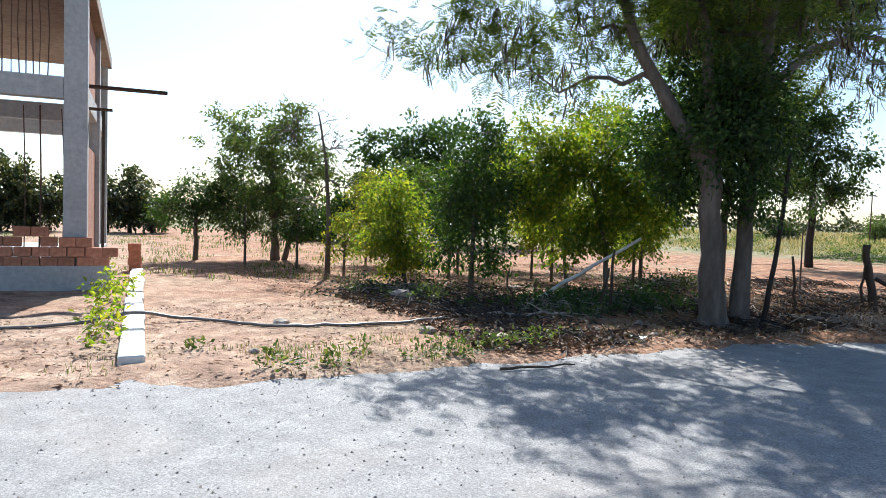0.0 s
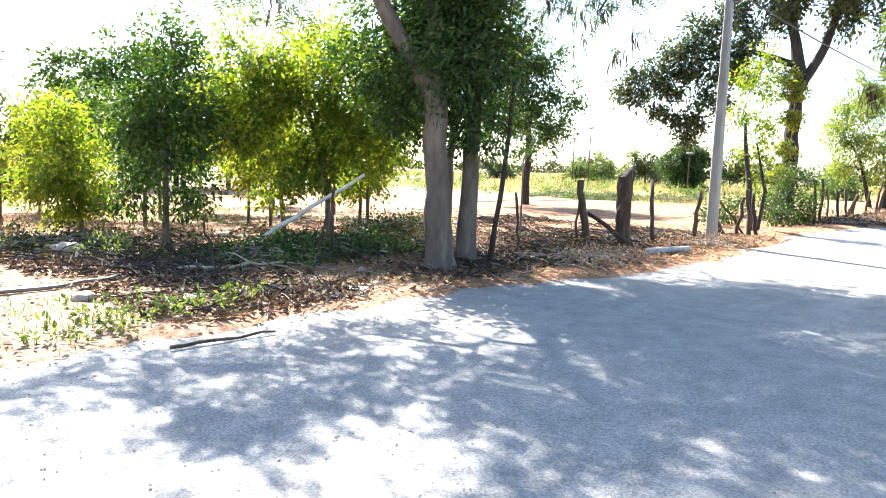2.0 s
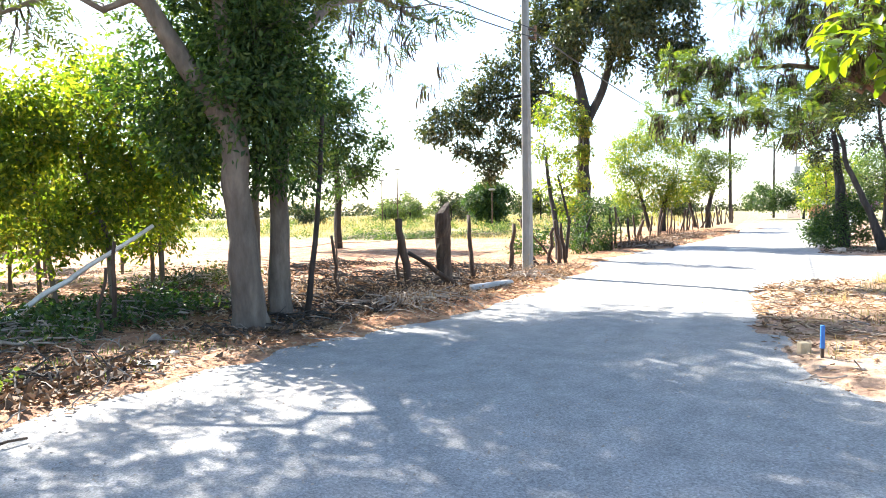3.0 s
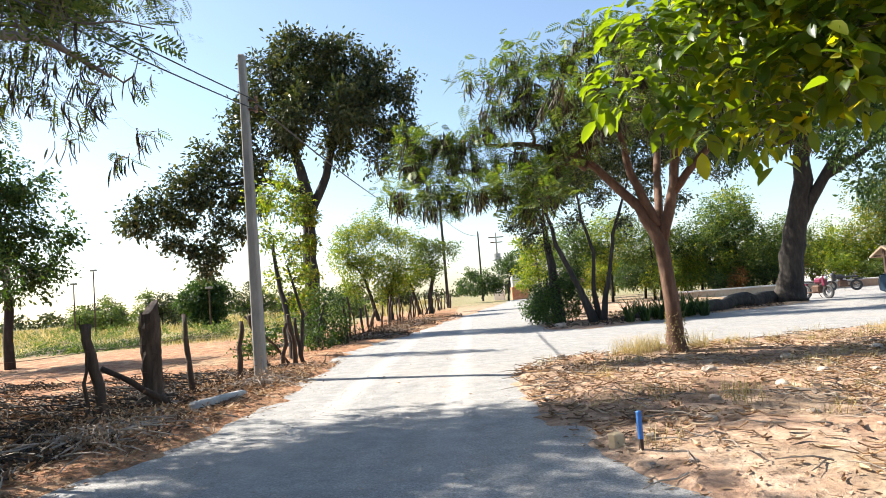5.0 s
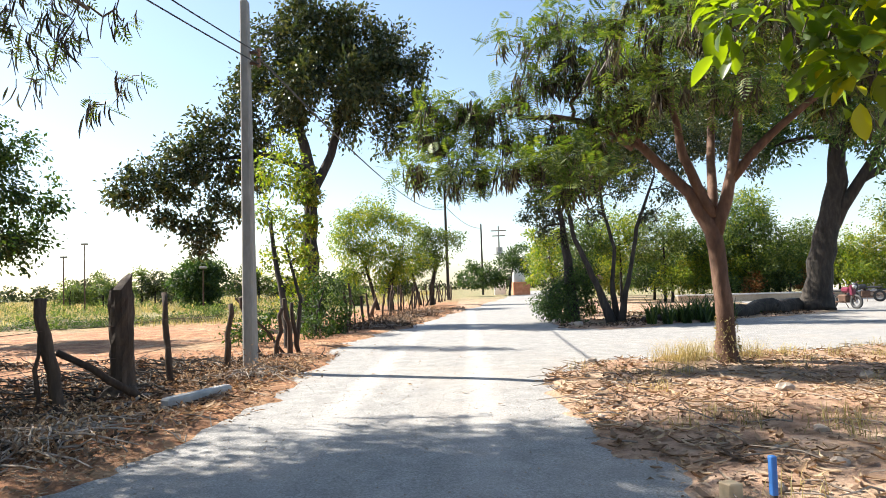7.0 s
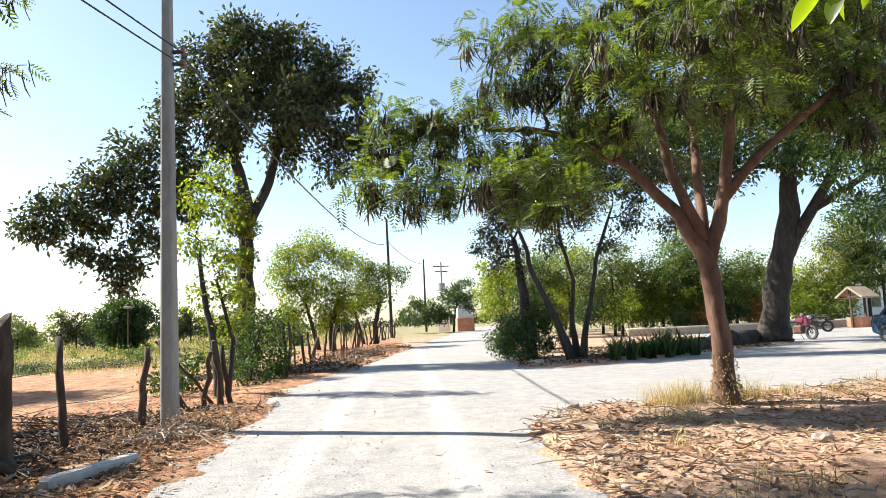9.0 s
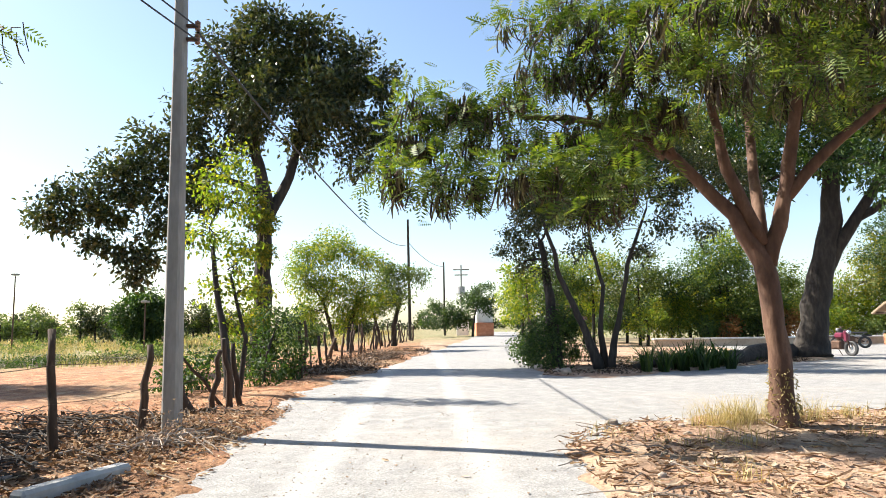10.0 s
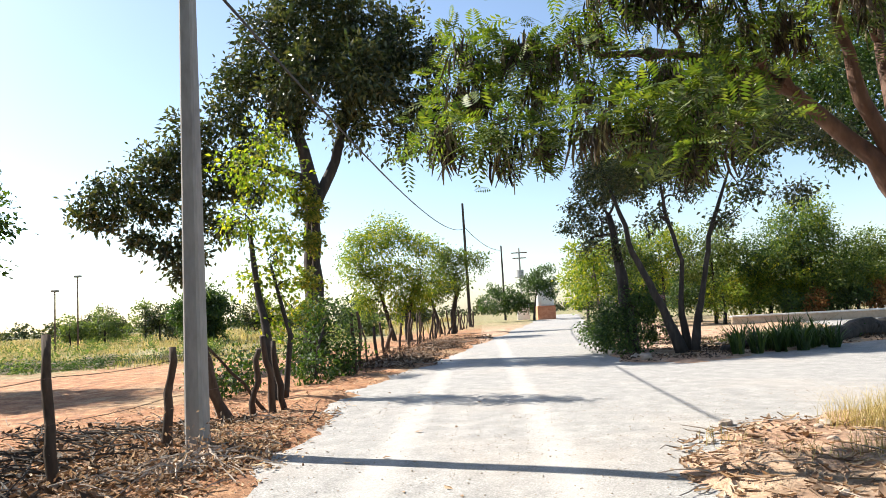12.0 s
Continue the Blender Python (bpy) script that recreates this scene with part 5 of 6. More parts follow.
t = Tubes()
t.add(bent((8.75, 10.9, gz(8.75, 10.9) + 0.02), (10.32, 9.5, 1.42), 8, 0, 0.012), np.linspace(0.045, 0.03, 8), 7, 0.08)
v, f = t.arrays()
single("white_branch", v, f, WHITE_WOOD, base_at(8.75, 10.9), "pale peeled branch propped up in the brush heap", "branch", smooth=True)
branch("fallen_branch", (6.4, 9.2), (8.0, 8.9), 0.035, 0.02, DEAD_WOOD, "grey fallen branch in the leaf litter", twig=4)
branch("fallen_branch", (10.2, 9.2), (10.9, 8.6), 0.03, 0.02, DEAD_WOOD, "short pale stick on the ground")
branch("fallen_branch", (9.9, 13.2), (8.8, 12.4), 0.05, 0.03, DEAD_WOOD, "forked grey branch lying on red soil", twig=4)
branch("fallen_branch", (14.6, 6.6), (18.2, 6.9), 0.025, 0.015, DEAD_WOOD, "long dry stick lying along the fence", twig=3)
branch("fallen_branch", (4.6, 5.75), (5.6, 5.65), 0.018, 0.01, OLD_WOOD, "thin dark stick at the gravel edge", wander=0.006)
branch("fallen_branch", (19.4, 5.6), (20.6, 5.2), 0.02, 0.012, OLD_WOOD, "reddish stick at the road edge", twig=3)
branch("fallen_branch", (12.3, -2.2), (12.9, -1.9), 0.02, 0.01, DEAD_WOOD, "yellowing twig among the stones", twig=5)
branch("fallen_log", (35.2, -11.2), (31.4, -6.6), 0.38, 0.24, BARK_DARK, "dark fallen log lying beside the side road", lift=0.2, wander=0.08, twig=5)
branch("fallen_log", (29.6, -3.6), (31.6, -5.4), 0.10, 0.06, BARK_DARK, "dark fallen limb under the tree", lift=0.08, wander=0.05, twig=5)
white_beam = boxes((-0.085, -0.62, -0.05, 0.085, 0.62, 0.10), bevel=0.03)
e = thing("concrete_fragment", base_at(15.2, 5.8), "broken pale concrete beam lying in litter at the road edge", "rubble", rz=72)
part("beam", white_beam, CONCRETE, e)


def brush_heap(x, y, r, h, label, leaf, n=90):
    """A heap of cut branches with withered leaves."""
    e = thing("brush_pile", base_at(x, y), label, "brush pile", "brush piles")
    t = Tubes()
    ends = []
    for _ in range(n):
        a = rng.uniform(0, 2 * np.pi)
        d = r * rng.random() ** 0.5
        px, py = x + d * math.cos(a), y + d * math.sin(a) * 0.7
        top = h * (1 - d / r) * rng.random()
        L = rng.uniform(0.3, 0.9)
        b = rng.uniform(0, 2 * np.pi)
        q = (px + L * math.cos(b), py + L * math.sin(b))
        a3, b3 = (px, py, gz(px, py) + top + 0.03), (*q, gz(*q) + top * 0.5 + 0.02)
        t.add(bent(a3, b3, 4, 0.04, 0.02), np.linspace(0.014, 0.006, 4), 4, cap=False)
        ends.append(b3)
    v, f = t.arrays()
    array_part("brushwood", v, f, DEAD_WOOD, e, kind="stuff")
    pts = np.repeat(np.array(ends), 26, 0) + rng.normal(0, 0.14, (len(ends) * 26, 3))
    pts[:, 2] = np.maximum(pts[:, 2], ground_height(pts[:, 0], pts[:, 1]) + 0.01)
    v, f = leaf_arrays(pts, 0.055 if leaf is DRY else 0.09, 0.026 if leaf is DRY else 0.045)
    v[:, 2] = np.maximum(v[:, 2], ground_height(v[:, 0], v[:, 1]) + 0.004)
    array_part("foliage", v, f, leaf, e, kind="stuff")


for args in ((10.2, 10.0, 1.3, 0.45, "dark heap of cut leafy branches", LEAF_DARK, 140), (8.6, 9.8, 1.0, 0.35, "heap of cut branches and leaves", LEAF_DARK, 90),
             (6.6, 13.0, 1.2, 0.3, "low heap of withered branches", LEAF_OLIVE, 80), (12.6, 6.5, 0.9, 0.25, "heap of dead leaves and twigs at the road edge", DRY, 90),
             (12.8, 9.2, 1.2, 0.3, "heap of dry twigs under the tree", DRY, 90), (38.6, 18.6, 2.2, 0.6, "dark brush heap in the field", LEAF_DARK, 160),
             (14.6, 12.6, 1.3, 0.35, "heap of dark cut branches by the fence", LEAF_OLIVE, 90), (17.6, 5.9, 0.6, 0.14, "curled dead leaves heaped at the pole foot", DRY, 60),
             (31.2, 5.5, 1.1, 0.22, "heap of dead leaves along the fence", DARK_LITTER, 90), (32.6, -5.6, 1.4, 0.5, "tangled dark brushwood under the trees", LEAF_OLIVE, 110), (34.6, -8.0, 1.5, 0.5, "tangled dark brushwood under the trees", LEAF_DARK, 110), (34.6, 5.2, 1.2, 0.22, "heap of dead leaves along the fence", DRY, 90), (38.4, 4.9, 1.3, 0.22, "heap of dead leaves along the fence", DARK_LITTER, 90), (43.0, 4.5, 1.4, 0.2, "heap of dead leaves along the fence", DRY, 90), (37.6, 21.4, 2.4, 0.6, "dark brush heap in the field", LEAF_DARK, 160), (40.5, 16.0, 1.8, 0.4, "dark brush heap in the field", LEAF_OLIVE, 90)):
    brush_heap(*args)

# the grey hose across the lot, over the kerb
t = Tubes()
line = [(-9, 10.3), (-4, 10.5), (-0.6, 10.15), (0.8, 10.25), (1.9, 10.3), (3.1, 9.15), (4.1, 8.95), (5.2, 9.05), (5.9, 9.3)]
pts = []
for a, b in zip(line, line[1:]):
    for k in np.linspace(0, 1, 8, endpoint=False):
        x, y = a[0] + (b[0] - a[0]) * k, a[1] + (b[1] - a[1]) * k
        pts.append((x, y, gz(x, y) + 0.03 + (0.14 * math.exp(-((x - 1.1) / 0.5) ** 2))))
t.add(pts, 0.026, 7)
v, f = t.arrays()
single("garden_hose", v, f, HOSE, pts[0], "long grey plastic hose snaking over the soil", "hose", smooth=True)


# ---- stones and small litter ----
def stone(x, y, r, label="pale angular stone half sunk in dry soil", mat=STONE, flat=0.6):
    bm = bmesh.new()
    bmesh.ops.create_icosphere(bm, subdivisions=2, radius=r)
    for v in bm.verts:
        d = v.co.normalized()
        k = 1 + 0.45 * noise.noise(d * 1.4 + Vector((x * 3, y * 3, r * 9)))
        v.co = Vector((v.co.x * k, v.co.y * k * 0.8, v.co.z * k * flat))
    me = bpy.data.meshes.new("stone")
    bm.to_mesh(me)
    bm.free()
    me.materials.append(mat)
    ob = new("stone", me)
    ob.matrix_world = pose(x, y, gz(x, y) + r * flat * 0.35, 0, 0, rng.uniform(0, 360))
    return tagged(ob, label, "stone", "stones")


for x, y, r in ((15.1, -1.75, 0.16), (13.3, -2.05, 0.15), (12.7, -1.0, 0.1), (17.2, -1.2, 0.14), (16.2, -3.4, 0.17), (14.4, -3.1, 0.12), (12.0, -0.3, 0.08), (18.6, -1.0, 0.12),
                (18.9, 0.0, 0.13), (17.9, 0.5, 0.1), (15.6, 0.3, 0.08), (12.4, -3.4, 0.12), (14.0, -4.6, 0.14), (11.6, -1.6, 0.09), (16.8, -5.2, 0.16),
                (6.2, 11.9, 0.26), (5.7, 7.4, 0.12), (4.9, 8.2, 0.14), (3.1, 9.6, 0.13), (8.9, 8.0, 0.09), (7.6, 7.6, 0.08), (2.2, 7.5, 0.07), (28.6, -1.3, 0.2), (29.4, -1.2, 0.16), (31.0, -0.9, 0.18)):
    stone(x, y, r * (0.7 if y < 2 and x < 20 else 1.0))
for _ in range(46):
    x, y = rng.uniform(10, 19), rng.uniform(-6.5, 1.2)
    if road_distance(x, y) > 0.3:
        stone(x, y, rng.uniform(0.025, 0.07), "small pale stone on the dry verge")
for _ in range(16):
    x, y = rng.uniform(1, 18), rng.uniform(6.6, 9.5)
    stone(x, y, rng.uniform(0.03, 0.06), "small stone in the roadside litter")
e = thing("survey_stake", base_at(10.45, 0.4), "short wooden survey stake painted blue on top", "stake", rz=12)
bm = boxes((-0.02, -0.016, -0.1, 0.02, 0.016, 0.2), bevel=0.004)
part("shaft", bm, OLD_WOOD, e)
part("painted_top", boxes((-0.023, -0.019, 0.09, 0.023, 0.019, 0.33), bevel=0.006), plain("blue_paint", (0.03, 0.14, 0.42), 0.6), e, "worn blue paint")
e = thing("wood_block", base_at(10.75, 0.55), "small pale wooden block standing by the stake", "block", rz=20)
part("block", boxes((-0.055, -0.055, -0.03, 0.055, 0.055, 0.125), bevel=0.008), rough_mat("pale_timber", (0.42, 0.3, 0.17), (0.56, 0.42, 0.26), (0.68, 0.55, 0.38), 12, 2, 0.8, 0.004), e)
e = thing("scrap_paper", base_at(7.6, 6.7), "crumpled white scrap of paper on the leaf litter", "litter", rz=30)
bm = bmesh.new()
bmesh.ops.create_grid(bm, x_segments=5, y_segments=5, size=0.13)
for v in bm.verts:
    v.co.z = 0.03 + 0.035 * noise.noise(v.co * 11)
part("sheet", bm, PAINT_WHITE, e)

# leaf litter: countless dry leaves and twigs
zones = ((13000, 6, 23, 4.6, 9.5), (15000, 4, 18, 8.5, 20), (12000, 8.5, 21, -7.5, 2.2), (3500, -1, 7, 6.0, 12), (3000, 20, 34, 4.6, 8), (3500, 28, 40, -9, -0.5), (1500, 33, 60, 2.8, 6.5), (4200, 8, 13, 6.0, 9.5), (4200, 14.5, 21.0, 5.2, 9.0))
pts = np.concatenate([scatter(n, a, b, c_, d, 0.05) for n, a, b, c_, d in zones])
keep = lattice(pts[:, 0] * 0.9, pts[:, 1] * 0.9, 21) + 0.5 * lattice(pts[:, 0] * 3, pts[:, 1] * 3, 22) > rng.uniform(-1.1, 0.7, len(pts))
pts = pts[keep]
pts[:, 2] += 0.012
v, f = leaf_arrays(pts, 0.075, 0.034, droop=0.0, fold=0.6, spread=0.6)
mid = np.repeat(pts, 4, 0)
v[:, 2] = mid[:, 2] + np.abs(v[:, 2] - mid[:, 2]) * 0.3
single("leaf_litter", v, f, DRY, (0, 0, 0), "dry brown leaves and twigs strewn over the soil", "leaf litter", kind="stuff")
pts = np.concatenate([scatter(4400, 9, 20.5, -6.5, 2, 0.12), scatter(2200, 13, 20.5, 5.2, 8.5, 0.1), scatter(900, 9, 15, 6, 9, 0.2)])
pts = pts[lattice(pts[:, 0] * 0.7, pts[:, 1] * 0.7, 31) > rng.uniform(-0.7, 0.5, len(pts))]
n = len(pts)
yaw = rng.uniform(0, 2 * np.pi, n)
L = rng.uniform(0.07, 0.29, (n, 1))
W = rng.uniform(0.01, 0.034, (n, 1))
ax, sd = np.column_stack([np.cos(yaw), np.sin(yaw), np.zeros(n)]), np.column_stack([-np.sin(yaw), np.cos(yaw), np.zeros(n)])
rings = []
for k, w in ((-0.5, 0.15), (-0.17, 1.0), (0.17, 1.0), (0.5, 0.15)):
    c = pts + ax * L * k + sd * L * (0.35 * (k * k)) + np.array([0, 0, 1.0]) * (0.008 + L * rng.uniform(0.0, 0.28, (n, 1)) * abs(k) * 2)
    rings.append(np.stack([c - sd * W * w + np.array([0, 0, 0.012]), c, c + sd * W * w + np.array([0, 0, 0.012])], 1))
v = np.stack(rings, 1).reshape(-1, 3)
i = np.arange(n)[:, None, None] * 12 + (np.arange(3) * 3)[None, :, None]
j = np.arange(2)
f = np.stack([i + j, i + j + 1, i + j + 4, i + j + 3], -1).reshape(-1, 4)
single("dry_pod_litter", v, f, DRY, (0, 0, 0), "curled strips of dry pods and bark on the verge", "leaf litter", kind="stuff", smooth=True)
# Dark leaves, laid thick so they also stand in for shade under the trees.
pts = np.concatenate([scatter(36000, 5, 15.6, 6.3, 13.5, 0.2), scatter(6000, 15.6, 21, 6.3, 13.5, 0.5), scatter(1600, 12, 20.5, 5.4, 8, 0.15), scatter(11000, 28, 38.5, -11, -0.6, 0.1), scatter(5000, 29, 52, 2.4, 6.6, 0.1)])
pts = pts[lattice(pts[:, 0] * 0.6, pts[:, 1] * 0.75, 41) + 0.5 * lattice(pts[:, 0] * 2.2, pts[:, 1] * 2.2, 42) > rng.uniform(-0.75, 0.45, len(pts))]
v, f = leaf_arrays(pts + np.array([0, 0, 0.014]), 0.1, 0.05, droop=0.0, fold=0.6, spread=0.6)
mid = np.repeat(pts, 4, 0)
v[:, 2] = mid[:, 2] + 0.012 + np.abs(v[:, 2] - mid[:, 2]) * 0.6
single("dark_leaf_litter", v, f, DARK_LITTER, (0, 0, 0), "drifts of dark leaves that also stand in for shade under the trees", "leaf litter", kind="stuff")
t = Tubes()
spots = scatter(1500, 5.5, 20.5, 6.6, 13, 0.3)
spots = spots[lattice(spots[:, 0] * 0.6, spots[:, 1] * 0.75, 41) > rng.uniform(-0.5, 0.3, len(spots))]
for x, y, z in spots.tolist():
    a = rng.uniform(0, np.pi)
    L = rng.uniform(0.25, 1.0)
    q = (x + L * math.cos(a), y + L * math.sin(a))
    t.add(bent((x, y, z + 0.02), (*q, gz(*q) + rng.uniform(0.02, 0.22)), 5, 0.03, 0.02), np.linspace(0.014, 0.005, 5), 4, cap=False)
v, f = t.arrays()
single("dark_brushwood", v, f, BARK_DARK, (0, 0, 0), "dark cut twigs lying over the lot", "twigs", kind="stuff")
t = Tubes()
for x, y, z in scatter(900, 5, 22, 5, 17, 0.1).tolist() + scatter(420, 9, 21, -7, 2, 0.1).tolist():
    a = rng.uniform(0, np.pi)
    L = rng.uniform(0.1, 0.55)
    q = (x + L * math.cos(a), y + L * math.sin(a))
    t.add(bent((x, y, z + 0.015), (*q, gz(*q) + rng.uniform(0.01, 0.1)), 4, 0.02, 0.012), np.linspace(0.009, 0.004, 4), 4, cap=False)
v, f = t.arrays()
single("dry_twigs", v, f, DEAD_WOOD, (0, 0, 0), "dry grey twigs strewn over the verge", "twigs", kind="stuff")
pts = scatter(26, 14, 24, 1.5, 5, -9)
v, f = leaf_arrays(pts + np.array([0, 0, 0.008]), 0.1, 0.05, droop=0, fold=0.4)
v[:, 2] = road_height(v[:, 0], v[:, 1]) + 0.006 + np.abs(v[:, 2] - np.repeat(pts[:, 2], 4)) * 0.25
single("road_leaves", v, f, DRY, (0, 0, 0), "a few dry leaves blown onto the gravel", "leaf litter", kind="stuff")


def tufts(name, spots, per, radius, h, w, mat, label, lean=0.4):
    p = np.repeat(np.asarray(spots)[:, :2], per, 0) + rng.normal(0, radius, (len(spots) * per, 2))
    v, f = blades(lay(p), h, w, lean)
    single(name, v, f, mat, (0, 0, 0), label, "grass", kind="stuff")


tufts("verge_grass", scatter(200, 36, 70, 12, 44, 0.3), 26, 0.6, 0.3, 0.012, GRASS, "rough green and yellow grass in the field", 0.5)
tufts("dry_field_grass", scatter(1000, 36, 85, 12, 50, 0.3), 26, 0.5, 0.28, 0.014, STRAW, "tall dry straw-coloured field grass", 0.5)
tufts("far_field_grass", scatter(700, 60, 150, 8, 90, 0.3), 20, 1.2, 0.6, 0.05, STRAW, "dry grass far across the field", 0.5)
tufts("roadside_weeds", np.concatenate([lay([(4.8, 7.0), (5.2, 6.8), (4.4, 6.9), (5.6, 7.0), (3.9, 6.6), (6.1, 6.8), (2.6, 6.6), (3.1, 6.7)]), scatter(26, 0, 9, 6.3, 8.0, 0.1)]), 40, 0.22, 0.07, 0.005, GRASS, "low green weeds along the gravel edge")
tufts("trunk_grass", lay([(18.5, -1.6), (18.6, -1.8), (18.3, -1.4), (18.7, -1.9), (18.8, -2.4), (18.7, -2.8), (18.5, -1.2)]), 150, 0.14, 0.36, 0.0028, STRAW, "tuft of yellow dry grass at the trunk foot", 0.9)
tufts("verge_straw", np.concatenate([scatter(60, 18.5, 22, -9, -3, 0.2), scatter(45, 10, 19, -7, 1, 0.2)]), 30, 0.14, 0.2, 0.004, STRAW, "short dry grass on the verge", 0.8)
tufts("lot_grass", scatter(200, -4, 14, 15, 40, 0.3), 30, 0.35, 0.15, 0.01, GRASS, "patchy green grass between the saplings", 0.6)

# dry creeper round the foot of the flat-crowned tree
a, h = rng.uniform(0, 2 * np.pi, 420), 0.75 * rng.random(420) ** 1.4
creeper = np.column_stack([18.3 + (0.2 - 0.07 * h) * np.cos(a), -2.22 + (0.2 - 0.07 * h) * np.sin(a), gz(18.3, -2.22) + 0.03 + h])
v, f = leaf_arrays(creeper, 0.06, 0.02, np.column_stack([np.cos(a), np.sin(a), np.zeros(420)]), droop=0.5)
v[:, 2] = np.maximum(v[:, 2], ground_height(v[:, 0], v[:, 1]) + 0.004)
single("dry_creeper", v, f, STRAW, base_at(18.3, -2.22), "dry yellow creeper clinging round the trunk foot", "creeper")

# sword-leaved plants under the multi-stemmed tree
for x, y in ((29.2, -4.3), (29.8, -4.9), (29.5, -5.6), (30.2, -5.5), (28.9, -3.7), (30.4, -6.3), (29.9, -6.6), (31.0, -6.9), (30.8, -4.4), (29.4, -5.0), (30.0, -6.0), (30.6, -5.8), (31.3, -6.2), (30.2, -4.9)):
    n = 34
    a = rng.uniform(0, 2 * np.pi, n)
    e = thing("agave", base_at(x, y), "clump of upright dark green sword-like leaves", "agave", "agave clumps")
    p = np.array(base_at(x, y)) + np.column_stack([np.cos(a) * 0.12, np.sin(a) * 0.12, np.zeros(n)])
    v, f = blades(p, 0.8 * rng.uniform(0.7, 1.15), 0.035, 0.6)
    array_part("foliage", v, f, LEAF_DARK, e)

# weeds growing up beside the kerb
weed = thing("kerb_weed", base_at(0.55, 9.0), "leafy green weeds growing along the kerb", "weeds")
c, out = clumps([(0.6, 8.4, 0.25, 0.3), (0.75, 10.6, 0.35, 0.35), (0.85, 12.0, 0.4, 0.4), (0.65, 9.2, 0.2, 0.25), (1.0, 13.0, 0.35, 0.35)], 160, 0.8)
pts = np.repeat(c, 6, 0) + rng.normal(0, 0.05, (len(c) * 6, 3))
v, f = leaf_arrays(pts, 0.09, 0.05, np.repeat(out, 6, 0))
v[:, 2] = np.maximum(v[:, 2], ground_height(v[:, 0], v[:, 1]) + 0.003)
array_part("foliage", v, f, LEAF_LIME, weed)


# low broad-leaved weeds at the gravel edge
for x, y, r in ((4.7, 6.9, 0.5), (5.4, 6.8, 0.4), (4.0, 6.6, 0.3), (2.3, 6.7, 0.35), (3.0, 6.6, 0.3), (6.6, 11.4, 0.5), (7.0, 10.3, 0.4), (1.6, 7.9, 0.15), (6.2, 7.2, 0.3), (8.2, 8.9, 0.4), (3.4, 7.2, 0.15)):
    e = thing("weed", base_at(x, y), "low green leafy weed at the gravel edge", "weeds", "roadside weeds")
    c, out = clumps([(x, y, 0.1, r)], 130, 0.4)
    pts = np.repeat(c, 9, 0) + rng.normal(0, 0.04, (len(c) * 9, 3))
    v, f = leaf_arrays(pts, 0.07, 0.035, np.repeat(out, 9, 0), droop=-0.2)
    v[:, 2] = np.maximum(v[:, 2], ground_height(v[:, 0], v[:, 1]) + 0.003)
    array_part("foliage", v, f, GRASS if r < 0.36 else LEAF_PALE, e)

# loose pebbles on the gravel
pb = scatter(14000, -2, 22, -4, 6.4, -9)
pb = pb[road_distance(pb[:, 0], pb[:, 1]) < 0.2]
n = len(pb)
s = 0.004 + 0.012 * rng.random((n, 1)) ** 2
ang = rng.uniform(0, 2 * np.pi, n)
ux = np.column_stack([np.cos(ang), np.sin(ang), np.zeros(n)]) * s
uy = np.column_stack([-np.sin(ang), np.cos(ang), np.zeros(n)]) * s * 0.8
uz = np.array([0, 0, 1.0]) * s
v = np.stack([pb + ux, pb + uy, pb - ux, pb - uy, pb + uz * 0.8 + ux * 0.2], 1).reshape(-1, 3)
i = np.arange(n)[:, None] * 5
single("pebbles", v, [np.concatenate([i + np.array(k) for k in ((0, 1, 4), (1, 2, 4), (2, 3, 4), (3, 0, 4))])], STONE, (0, 0, 0), "small loose pebbles on the gravel", "pebbles", kind="stuff")

# low scrub over the far field, too much to count
sp = scatter(150, 33, 95, 11, 60, 0.5)
sp = sp[sp[:, 0] + 0.7 * sp[:, 1] > 46]
c, out = clumps([(x, y, z + 0.25, rng.uniform(0.3, 0.9)) for x, y, z in sp.tolist()], 22, 0.55)
pts = np.repeat(c, 12, 0) + rng.normal(0, 0.14, (len(c) * 12, 3))
v, f = leaf_arrays(pts, 0.16, 0.08, np.repeat(out, 12, 0), droop=-0.3)
v[:, 2] = np.maximum(v[:, 2], ground_height(v[:, 0], v[:, 1]) + 0.003)
single("field_scrub", v, f, LEAF_PALE, (0, 0, 0), "low grey-green scrub over the far field", "scrub", kind="stuff")

# ---- the unfinished house on the lot, turned with the kerb ----
HX, HY, HR = 0.83, 7.3, -4.8
def house_place(x, y, z=0.0):
    return pose(HX, HY, 0, 0, 0, HR) @ Vector((x, y, z))


house = thing("unfinished_house", house_place(-0.9, 7.3), "unfinished two-storey house of raw concrete with bare rebar", "house", rz=HR)
part("plinth", boxes((-7.5, -0.2, -0.3, 0.45, 0.0, 0.52), (-7.5, 0.0, -0.3, 0, 0.25, 0.52), (-0.25, 0.25, -0.3, 0, 9, 0.50), bevel=0.012), CONCRETE, house)
part("floor_slab", boxes((-7.5, 0.26, 0.2, -0.26, 9, 0.48)), CONCRETE, house)
for x in (-0.42, -4.0, -7.5):
    for y in (0.0, 4.4, 8.6):
        part("column", boxes((x, y + 0.005, 0.5, x + 0.42, y + 0.36, 6.3), bevel=0.01), CONCRETE, house)
for y in (0.02, 4.42, 8.62):
    part("beam", boxes((-7.4, y, 3.78, -0.425, y + 0.3, 4.2), bevel=0.01), CONCRETE, house)
part("side_beam", boxes((-0.36, 0.37, 3.78, -0.06, 8.6, 4.2), bevel=0.01), CONCRETE, house)
